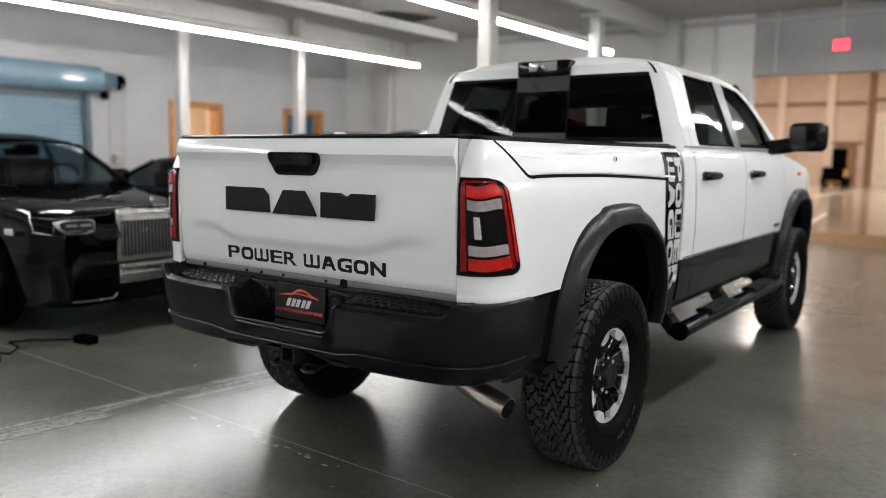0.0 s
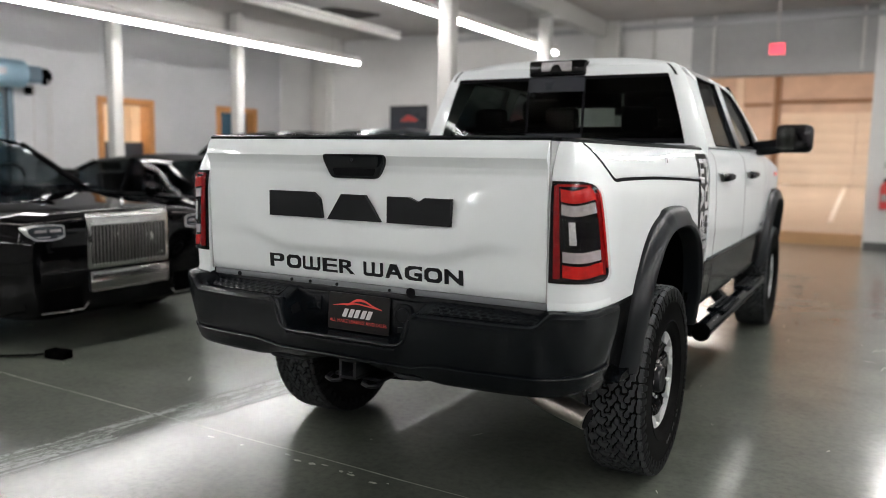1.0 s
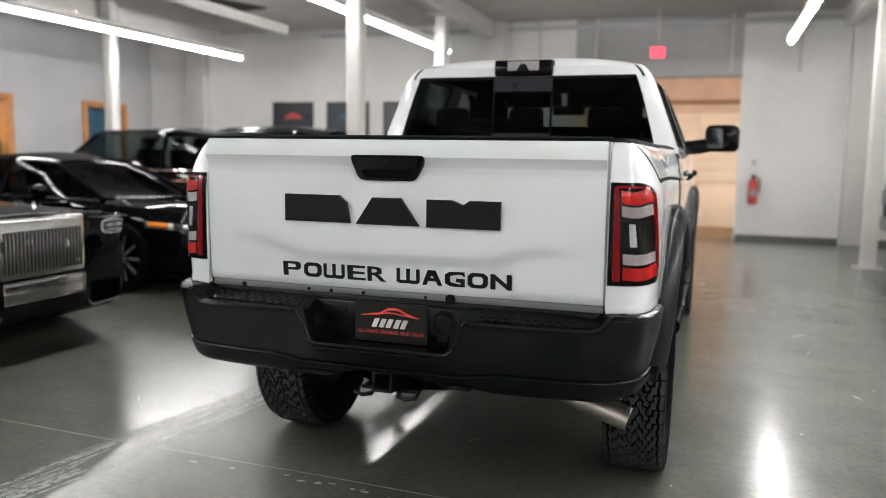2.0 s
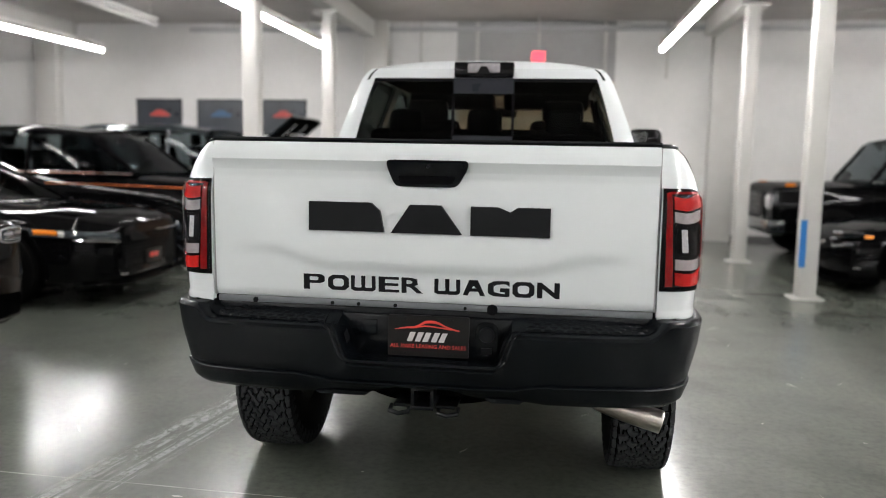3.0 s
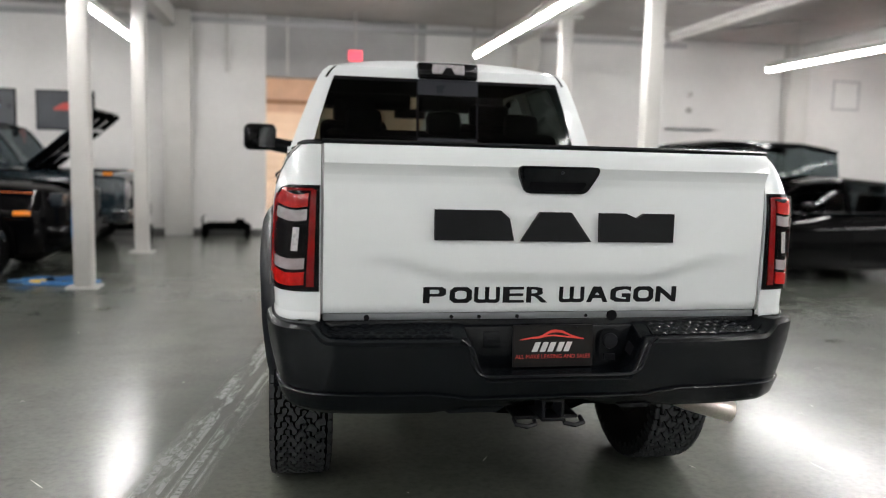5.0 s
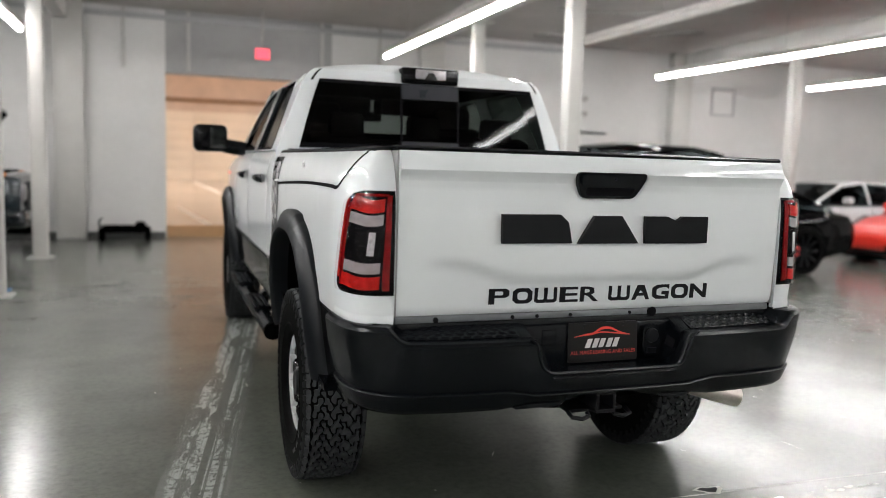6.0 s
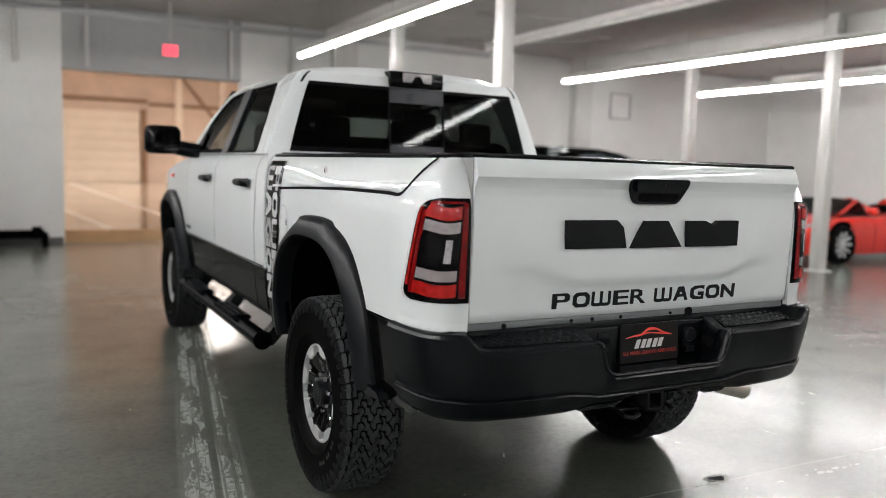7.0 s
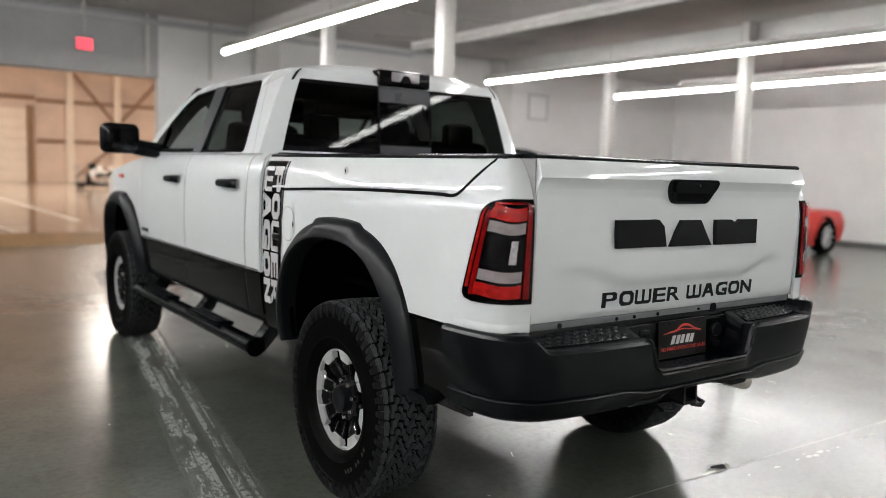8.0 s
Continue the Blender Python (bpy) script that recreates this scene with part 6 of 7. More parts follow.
box("front_skid", -0.55, 0.55, 4.5, 5.7, 0.42, 0.46, M["under"], truck, 0.01)
for y in (0.62, 2.05, 3.05):
    box("crossmember", -0.44, 0.44, y - 0.05, y + 0.05, 0.50, 0.62, M["under"], truck, 0.01)
box("rear_crossmember", -0.55, 0.55, -0.02, 0.10, 0.60, 0.74, M["under"], truck, 0.02)
part("spare_tyre", lathe_bm([(0.54, 0.18), (0.52, 0.34), (0.56, 0.40), (0.72, 0.40), (0.76, 0.34), (0.74, 0.18)], 32, "z", centre=(0, 0.48, 0)), M["under"], truck, "spare tyre slung under the bed")
for g in (-1, 1):
    part("trailing_arm", tube_bm([(g * 0.40, 1.02, 0.40), (g * 0.42, 1.9, 0.58)], 0.03, 8), M["under"], truck)
    box("inner_guard", g * 0.50, g * 0.515, 0.30, 1.75, 0.52, 0.95, M["under"], truck)
part("sway_bar", tube_bm([(-0.5, 0.78, 0.50), (-0.46, 0.74, 0.47), (0.46, 0.74, 0.47), (0.5, 0.78, 0.50)], 0.016, 8), M["under"], truck)
part("muffler", lathe_bm([(1.9, 0.05), (1.95, 0.12), (2.75, 0.12), (2.8, 0.05)], 20, "y", centre=(0.36, 0, 0.50)), M["under"], truck)
part("drive_shaft", tube_bm([(0.04, AXLE_R, WR), (0.04, 3.3, 0.6)], 0.04, 10), M["under"], truck)
# tow hitch
ht = new("tow_hitch")
ht.parent = truck
ht["label"] = "black receiver hitch"
hy0 = -0.105
for x0, x1, z0, z1 in ((-0.042, 0.042, 0.642, 0.655), (-0.042, 0.042, 0.572, 0.585), (-0.042, -0.029, 0.585, 0.642), (0.029, 0.042, 0.585, 0.642)):
    box("receiver_wall", x0, x1, hy0, 0.12, z0, z1, M["satin_black"], ht, 0.002)
box("receiver_back", -0.03, 0.03, 0.0, 0.01, 0.584, 0.643, M["seam"], ht)
box("hitch_plate", -0.12, 0.12, -0.03, 0.10, 0.556, 0.570, M["satin_black"], ht, 0.004)
for g in (-1, 1):
    part("chain_loop", tube_bm([(g * 0.055, -0.06, 0.565), (g * 0.055, -0.075, 0.555), (g * 0.09, -0.088, 0.550), (g * 0.125, -0.075, 0.555), (g * 0.125, -0.04, 0.565)], 0.009, 8), M["satin_black"], ht)
# bumper brackets that hang below
for x0, x1 in ((-0.44, -0.16), (0.19, 0.40)):
    part("bumper_skid", prism_bm([(x0, 0.652), (x1, 0.652), (x1 - 0.05, 0.618), (x0 + 0.06, 0.618)], lambda u, v, d: (u, d, v), -0.115, 0.0), M["black"], bumper, smooth=False)
# exhaust
ep = bez([(0.47, 0.80, 0.62), (0.52, 0.50, 0.61), (0.58, 0.31, 0.575), (0.70, 0.255, 0.525), (0.895, 0.235, 0.470)], 5)
exh = part("exhaust_pipe", tube_bm(ep, 0.046, 16), M["steel"], truck, "bare steel exhaust tail pipe")
dvec = (Vector(ep[-1]) - Vector(ep[-2])).normalized()
part("pipe_bore", tube_bm([Vector(ep[-1]) + dvec * 0.001, Vector(ep[-1]) + dvec * 0.003], 0.042, 16), M["seam"], exh)

# ---- wheels ----
def tyre_meshes(detail=True):
    """Carcass and tread of one off-road tyre, outer face towards +x, centred on its hub."""
    hw = 0.157
    R = WR
    carc = lathe_bm([(-0.125, 0.225), (-0.150, 0.250), (-0.163, 0.33), (-0.160, 0.385), (-hw + 0.004, 0.418), (-0.12, R - 0.018), (-0.06, R - 0.013), (0.06, R - 0.013), (0.12, R - 0.018), (hw - 0.004, 0.418), (0.160, 0.385), (0.1635, 0.375), (0.1635, 0.372), (0.160, 0.369), (0.163, 0.33), (0.160, 0.285), (0.1625, 0.282), (0.1625, 0.278), (0.158, 0.274), (0.150, 0.250), (0.128, 0.228), (0.112, 0.222)], 72, "x", caps=False)
    tread = bmesh.new()
    rnd = random.Random(11)

    def lug(poly, z0=0.016):
        """poly in (arc metres, across); top at the tread radius."""
        top, bot = [], []
        for a, v in poly:
            th_ = a / R
            k = abs(v) / hw
            r = R - 0.003 * k ** 2 - (0.008 * max(0, (k - 0.8) / 0.2) ** 2)
            rb = r - z0 - (0.006 if k > 0.8 else 0)
            top.append(tread.verts.new((v, r * math.cos(th_), r * math.sin(th_))))
            bot.append(tread.verts.new((v * (1.0 if k < 0.8 else 1.012), rb * math.cos(th_), rb * math.sin(th_))))
        tread.faces.new(top)
        n = len(poly)
        for i in range(n):
            j = (i + 1) % n
            tread.faces.new((top[i], bot[i], bot[j], top[j]))

    N = 42
    pitch = 2 * math.pi * R / N
    edges = [-0.128, -0.0768, -0.0256, 0.0256, 0.0768, 0.128]
    gp = 0.0060

    def zig(k, a):
        """The wavy groove k at arc length a."""
        t = (a / pitch + 0.5 * (k % 2)) % 1.0
        tri = 4 * abs(t - 0.5) - 1
        return edges[k] + (0.004 if k in (0, 5) else 0.010) * max(-1.0, min(1.0, tri * 2.2))
    for i in range(N):
        for k in range(5):
            # interlocking block: its ends step half-way across, its long sides follow the grooves
            a0 = (i + 0.12 + 0.5 * (k % 2) + 0.1 * k) * pitch
            st_ = 0.21 * pitch * (1 if k % 2 else -1)
            jt = rnd.uniform(-0.002, 0.002)
            end = []
            for base_, sg in ((a0, 1), (a0 + pitch, -1)):
                lo_a, hi_a = base_ - st_ + sg * gp, base_ + st_ + sg * gp
                vl, vh = zig(k, lo_a) + gp, zig(k + 1, hi_a) - gp
                vm = (edges[k] + edges[k + 1]) / 2 + jt
                off_ = -gp * (1 if st_ > 0 else -1) * sg
                end.append([(lo_a, vl), (lo_a, vm + off_), (hi_a, vm + off_), (hi_a, vh)])
            low = [(a, zig(k, a) + gp) for a in frange(end[0][0][0], end[1][0][0], 6)[1:-1]]
            up_ = [(a, zig(k + 1, a) - gp) for a in frange(end[0][3][0], end[1][3][0], 6)[1:-1]]
            poly = low + end[1] + list(reversed(up_)) + list(reversed(end[0]))
            lug(round_poly(poly, 0.005, 1), 0.014)
        for sg in (-1, 1):
            d = (i + (0.3 if sg > 0 else 0.75)) * pitch
            lug(round_poly([(d + 0.003, sg * 0.136), (d + pitch * 0.30, sg * 0.139), (d + pitch * 0.52, sg * 0.133), (d + pitch - 0.005, sg * 0.136), (d + pitch - 0.005, sg * hw), (d + 0.003, sg * hw)], 0.004, 1))
    return carc, tread


def shoulder_lugs():
    """Blocks that run from the tread's edge down the sidewalls, long and short in turn."""
    hw, R, N = 0.157, WR, 42
    pitch = 2 * math.pi * R / N
    bm = bmesh.new()
    for i in range(N):
        for sg in (-1, 1):
            d = (i + (0.3 if sg > 0 else 0.75)) * pitch
            for a0, a1, length in ((d + 0.003, d + pitch * 0.54, 0.052), (d + pitch * 0.60, d + pitch - 0.005, 0.030)):
                prof = [(hw * 0.985, R - 0.009, 0.0), (hw * 1.020, R - 0.020, 0.0), (hw * 1.048, R - 0.020 - length * 0.6, 0.12), (hw * 1.050, R - 0.020 - length, 0.25), (hw * 1.015, R - 0.026 - length, 0.30)]
                rows = []
                for v, r, nip in prof:
                    m_, h_ = (a0 + a1) / 2 + 0.004 * math.sin(i * 1.9) * nip * 4, (a1 - a0) / 2 * (1 - nip)
                    rows.append([(sg * (v - (0.010 if e else 0)), (r - (0.004 if e else 0)) * math.cos((m_ + h_ * q) / R), (r - (0.004 if e else 0)) * math.sin((m_ + h_ * q) / R)) for q, e in ((-1.12, 1), (-1, 0), (0, 0), (1, 0), (1.12, 1))])
                grid_bm(rows, bm)
    return bm


carc, tread = tyre_meshes()
wheel = new("wheel")
wheel.parent = truck
wheel["label"] = "off-road wheel with chunky black tyre and machined alloy rim"
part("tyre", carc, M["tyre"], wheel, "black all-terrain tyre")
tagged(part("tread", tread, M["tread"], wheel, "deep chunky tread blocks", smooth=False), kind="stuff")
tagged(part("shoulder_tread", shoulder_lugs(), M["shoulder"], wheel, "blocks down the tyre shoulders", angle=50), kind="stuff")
# unreadable raised sidewall print as bars
for k in range(9):
    a = -1.05 - k * 0.085
    if k not in (2, 5):
        bm = bmesh.new()
        bm.faces.new([bm.verts.new((0.1642, r * math.cos(t), r * math.sin(t))) for r, t in ((0.308, a), (0.326, a), (0.326, a - 0.055), (0.308, a - 0.055))])
        part("sidewall_bar", bm, M["white_letter"], wheel, "faint raised bar of sidewall print", smooth=False, normals=False)
# rim
rim = part("rim", lathe_bm([(-0.13, 0.20), (-0.13, 0.228), (-0.12, 0.222), (-0.02, 0.205), (0.085, 0.212), (0.118, 0.2285), (0.124, 0.2285), (0.124, 0.222), (0.112, 0.218), (0.06, 0.195), (0.03, 0.12), (0.03, 0.0)], 64, "x"), M["lamp_black"], wheel, "gloss black rim barrel")
for k in range(8):
    t0 = 2 * math.pi * k / 8
    # machined face segment, notched by the pockets
    def fp(a, r, d):
        return (d, r * math.cos(t0 + a), r * math.sin(t0 + a))
    seg = [(-0.39, 0.2205), (-0.23, 0.2205), (-0.115, 0.2205), (0.0, 0.2205), (0.115, 0.2205), (0.23, 0.2205), (0.39, 0.2205), (0.39, 0.2135), (0.235, 0.2125), (0.195, 0.184), (0.150, 0.174), (-0.150, 0.174), (-0.195, 0.184), (-0.235, 0.2125), (-0.39, 0.2135)]
    bm = bmesh.new()
    a_ = [bm.verts.new(fp(a, r, 0.120 - (0.2205 - r) * 0.10)) for a, r in seg]
    b_ = [bm.verts.new(fp(a, r * 0.985, 0.085)) for a, r in seg]
    bm.faces.new(a_)
    for i in range(len(seg)):
        j = (i + 1) % len(seg)
        bm.faces.new((a_[i], b_[i], b_[j], a_[j]))
    part("rim_face", bm, M["alloy"], rim, "bright machined rim segment", smooth=False)
    # black spoke
    rows = []
    for q in frange(0, 1, 6):
        r = lerp(0.180, 0.055, q)
        w = lerp(0.036, 0.020, q)
        d = lerp(0.108, 0.070, smooth01(q))
        rows.append([(dd_, r * math.cos(t0) - w_ * math.sin(t0), r * math.sin(t0) + w_ * math.cos(t0)) for dd_, w_ in ((d - 0.05, -w * 1.15), (d - 0.012, -w), (d, -w * 0.7), (d, w * 0.7), (d - 0.012, w), (d - 0.05, w * 1.15))])
    part("spoke", grid_bm(rows)[0], M["lamp_black"], rim, "gloss black spoke", angle=30)
    # bright machined edges that run in from the pads
    for sg in (-1, 1):
        edge = []
        for q in frange(0.02, 0.45, 4):
            r, w, d = lerp(0.180, 0.055, q), lerp(0.036, 0.020, q) * 0.94, lerp(0.108, 0.070, smooth01(q)) - 0.004
            edge.append((d, r * math.cos(t0) - sg * w * math.sin(t0), r * math.sin(t0) + sg * w * math.cos(t0)))
        part("spoke_edge", tube_bm(edge, 0.0016, 5), M["dark_chrome"], rim, "thin machined spoke edge")
hub = part("hub", lathe_bm([(0.02, 0.10), (0.070, 0.098), (0.078, 0.088), (0.080, 0.062), (0.115, 0.060), (0.128, 0.055), (0.131, 0.046), (0.128, 0.03), (0.127, 0.0)], 36, "x"), M["satin_black"], wheel, "black hub with centre cap")
for k in range(8):
    t = 2 * math.pi * (k + 0.5) / 8
    bm = lathe_bm([(0.074, 0.0125), (0.100, 0.0125), (0.108, 0.009), (0.109, 0.0)], 6, "x", centre=(0, 0.080 * math.cos(t), 0.080 * math.sin(t)))
    part("lug_nut", bm, M["chrome"], hub, "chrome lug nut")
box("valve_stem", 0.110, 0.135, 0.195, 0.203, -0.004, 0.004, M["chrome"], rim)
# section width about 0.27 m
TYRE_X = 0.83
for ob in wheel.children_recursive:
    ob.data.transform(Matrix.Scale(TYRE_X, 4, (1, 0, 0)))
# the rim sits a little inside the outer sidewall
for ob in [rim, hub, *rim.children, *hub.children]:
    ob.data.transform(Matrix.Translation((0.004, 0, 0)) @ Matrix.Diagonal((1, 1.03, 1.03, 1)))
WHEEL_X = 1.012 - 0.163 * TYRE_X
wheel.matrix_basis = pose(WHEEL_X, AXLE_R, WR - 0.006, 20)
for x, y, rz, rx in ((-1, AXLE_R, 180, 35), (1, AXLE_F, 0, 70), (-1, AXLE_F, 180, 5)):
    copy_thing(wheel, pose(x * WHEEL_X, y, WR - 0.006, 0, 0, rz) @ pose(0, 0, 0, rx))


# ---- parked cars ----
def car_wheel(parent, x, y, sgn, r, caliper=None, rim_mat=None):
    """A road wheel; its outer face points along sgn * y."""
    w = new("wheel")
    w.parent = parent
    part("tyre", lathe_bm([(-0.12, r * 0.68), (-0.13, r * 0.8), (-0.11, r * 0.97), (-0.08, r), (0.08, r), (0.11, r * 0.97), (0.125, r * 0.8), (0.115, r * 0.70)], 40, "y", caps=False), M["tyre"], w)
    rm = part("rim", lathe_bm([(0.113, r * 0.72), (0.118, r * 0.70), (0.10, r * 0.66), (0.078, r * 0.62), (0.074, 0.02)], 40, "y", caps=False), M["under"], w)
    for k in range(10):
        t = 2 * math.pi * k / 10
        rows = []
        for q in frange(0, 1, 3):
            rr, hw = lerp(r * 0.68, 0.05, q), lerp(0.026, 0.018, q)
            d = lerp(0.108, 0.085, q)
            rows.append([(rr * math.cos(t) - b * math.sin(t), dd_, rr * math.sin(t) + b * math.cos(t)) for dd_, b in ((d - 0.03, -hw), (d, -hw * 0.7), (d, hw * 0.7), (d - 0.03, hw))])
        part("spoke", grid_bm(rows)[0], rim_mat or M["car_grey"], rm)
    part("hub_cap", lathe_bm([(0.05, 0.06), (0.095, 0.055), (0.10, 0.03), (0.10, 0.0)], 20, "y"), rim_mat or M["car_grey"], rm)
    if caliper:
        part("brake_caliper", box_bm(r * 0.25, r * 0.5, 0.06, 0.085, -0.08, 0.08, 0.01), caliper, w, "red brake caliper")
    w.matrix_basis = pose(x, y, r, 0, 0, 0 if sgn > 0 else 180)
    return w


def loft(stations, ring, cap=True):
    rows = [ring(*s) for s in stations]
    bm, vs = grid_bm(rows, close=True)
    if cap:
        bm.faces.new(vs[0])
        bm.faces.new(list(reversed(vs[-1])))
    return bm


def resample(pts, n):
    """Smooth stations through key rows."""
    out = []
    for i in range(len(pts) - 1):
        for k in range(n):
            t = smooth01(k / n) * 0.5 + (k / n) * 0.5
            out.append(tuple(lerp(a, b, t) for a, b in zip(pts[i], pts[i + 1])))
    out.append(pts[-1])
    return out


def parked_car(label, body_pts, cabin_pts, paint, wheels, r, group, glass=None, caliper=None, rim_mat=None, boxy=False, extra=None, open_top=False):
    """Nose at x = 0, tail towards -x. body rows: x, half width, top, bottom; cabin rows: x, base half width, base z, roof half width, roof z."""
    c = thing("parked_car", label, "car", group)

    def ring(x, w, zt, zb):
        h = zt - zb
        k = 0.96 if boxy else 0.90
        half_ = [(0.0, zb), (w * 0.80, zb), (w * 0.95, zb + 0.05 * h), (w * 0.99, zb + 0.25 * h), (w, zb + 0.50 * h), (w * 0.985, zb + 0.72 * h), (w * 0.955, zb + 0.86 * h), (w * k, zb + 0.95 * h), (w * 0.72, zt - 0.005), (w * 0.36, zt + 0.012), (0.0, zt + 0.018)]
        return [(x, y, z) for y, z in half_] + [(x, -y, z) for y, z in reversed(half_[1:-1])]
    body = part("body", loft(resample(body_pts, 5), ring), paint, c, angle=38)

    def cring(x, w, zb, wr, zr):
        half_ = [(0.0, zb - 0.02), (w, zb - 0.02), (lerp(w, wr, 0.25), lerp(zb, zr, 0.28)), (lerp(w, wr, 0.6), lerp(zb, zr, 0.62)), (lerp(w, wr, 0.9), lerp(zb, zr, 0.88)), (wr * 0.93, lerp(zb, zr, 0.965)), (wr * 0.6, zr), (0.0, zr + 0.012)]
        return [(x, y, z) for y, z in half_] + [(x, -y, z) for y, z in reversed(half_[1:-1])]
    part("cabin_glass", loft(resample(cabin_pts, 5), cring), glass or M["glass_dark"], c, "tinted car windows", angle=38)
    # seats and wheel seen through the glass
    top = max(cabin_pts, key=lambda p: p[4])
    if not open_top:
        zb_, rise = top[2], top[4] - top[2]
        xf = lerp(cabin_pts[1][0], top[0], 0.45)
        for xs_ in (xf, xf - 0.95):
            if xs_ < cabin_pts[-2][0] + 0.1:
                continue
            for sg in (-1, 1):
                bk = box_bm(-0.07, 0.07, -0.25, 0.25, -0.25, rise * 0.52, 0.05)
                bmesh.ops.transform(bk, matrix=pose(xs_ - 0.05, sg * 0.37, zb_, 0, -10), verts=bk.verts)
                seat = part("seat", bk, M["seat"], c, "dark car seat")
                part("headrest", box_bm(xs_ - 0.19, xs_ - 0.09, sg * 0.37 - 0.13, sg * 0.37 + 0.13, zb_ + rise * 0.54, zb_ + rise * 0.80, 0.04), M["seat"], seat)
        ring_ = [(0.18 * math.cos(2 * math.pi * i / 20), 0.18 * math.sin(2 * math.pi * i / 20)) for i in range(21)]
        part("steering_wheel", tube_bm([(xf + 0.55 + b * 0.35, 0.37 + a, zb_ + 0.05 + b * 0.9) for a, b in ring_], 0.014, 6), M["seat"], c)
        part("cabin_mirror", box_bm(cabin_pts[1][0] + 0.02, cabin_pts[1][0] + 0.05, -0.11, 0.11, cabin_pts[1][4] - 0.15, cabin_pts[1][4] - 0.08, 0.01), M["under"], c)
    # shut lines, pulls and window-sill trim on both flanks
    wide = lambda x: table(-x, sorted((-p[0], p[1]) for p in body_pts))
    tall = lambda x: table(-x, sorted((-p[0], p[2]) for p in body_pts))
    lowz = body_pts[3][3]
    xa_, xb_, xc_ = cabin_pts[0][0] - 0.02, cabin_pts[len(cabin_pts) // 2][0], lerp(cabin_pts[-2][0], cabin_pts[-1][0], 0.3)
    for sg in (-1, 1):
        for xl in (xa_, xb_) if open_top else (xa_, xb_, xc_):
            h_ = tall(xl) - lowz
            part("door_gap", tube_bm([(xl, sg * (wide(xl) * k + 0.001), lowz + h_ * q) for q, k in ((0.14, 0.97), (0.25, 0.99), (0.5, 1.0), (0.72, 0.985), (0.86, 0.955), (0.94, 0.905 if not boxy else 0.955))], 0.005, 5), M["seam"], c)
        for xl in (xb_ + 0.12,) if open_top else (xb_ + 0.12, xc_ + 0.12):
            zh = lowz + (tall(xl) - lowz) * 0.76
            part("door_handle", box_bm(xl, xl + 0.19, sg * wide(xl) * 0.98 - 0.022, sg * wide(xl) * 0.98 + 0.022, zh - 0.014, zh + 0.014, 0.008), paint, c)
        if not open_top:
            part("sill_trim", tube_bm([(x, sg * (lerp(a_, b_, 0.05) + 0.012), z + 0.012) for x, a_, z, b_, _ in cabin_pts[:-1]], 0.010, 6), M["chrome"] if glass else M["satin_black"], c, "trim along the window sill")
    # roof skin and pillars, just proud of the glass
    mids = [p for p in resample(cabin_pts, 5) if p[4] > max(q[4] for q in cabin_pts) - 0.09]
    rows = []
    for x, w, zb, wr, zr in mids:
        rows.append([(x, u * (lerp(w, wr, 0.9) + 0.006), table(abs(u), [(0, zr + 0.02), (0.6, zr + 0.010), (0.93, lerp(zb, zr, 0.975) + 0.006), (1.0, lerp(zb, zr, 0.88))])) for u in frange(-1, 1, 16)])
    if not open_top:
        part("roof", grid_bm(rows)[0], paint, c)
    i0, i1 = 0, len(cabin_pts) - 1
    for sg in (-1, 1):
        for (a, b) in ((0, 1),) if open_top else ((0, 1), (i1, i1 - 1)):
            A, B = cabin_pts[a], cabin_pts[b]
            pts_ = []
            for t in frange(0, 1, 5):
                x, w, zb, wr, zr = (lerp(p, q, t) for p, q in zip(A, B))
                pts_.append((x, sg * lerp(w, wr, 0.9) * 0.985, lerp(zb, zr, 0.90)))
            part("pillar", tube_bm(pts_, 0.032, 6), paint, c)
        mx = [p for p in cabin_pts if p[4] == max(q[4] for q in cabin_pts)][0]
        xm = cabin_pts[len(cabin_pts) // 2][0]
        x_, w, zb, wr, zr = cabin_pts[len(cabin_pts) // 2]
        if not open_top:
            part("pillar", tube_bm([(xm, sg * lerp(w, wr, t) * 1.004, lerp(zb, zr, t)) for t in frange(0, 0.9, 5)], 0.03, 6), paint, c)
        # side lines
        wmid = max(p[1] for p in body_pts)
        A = cabin_pts[1]
        part("door_mirror", box_bm(A[0] + 0.10, A[0] + 0.25, sg * (wmid + 0.06) - 0.10, sg * (wmid + 0.06) + 0.10, A[2] + 0.02, A[2] + 0.16, 0.05), paint, c)
        for xw in wheels:
            bm = lathe_bm([(0.0, r * 0.6), (0.0, r + 0.075), (0.012, r + 0.070), (0.018, r + 0.055)], 36, "y", centre=(0, 0, 0), caps=False)
            for v in bm.verts:
                v.co = Vector((xw + v.co.x, sg * (table(-xw, sorted((-p[0], p[1]) for p in body_pts)) * 0.985 + v.co.y), max(body_pts[2][3], r + v.co.z)))
            part("wheel_arch", bm, M["under"], c, "dark wheel arch")
            car_wheel(c, xw, sg * (table(-xw, sorted((-p[0], p[1]) for p in body_pts)) - 0.068), sg, r, caliper, rim_mat)
    if extra:
        extra(c)
    return c


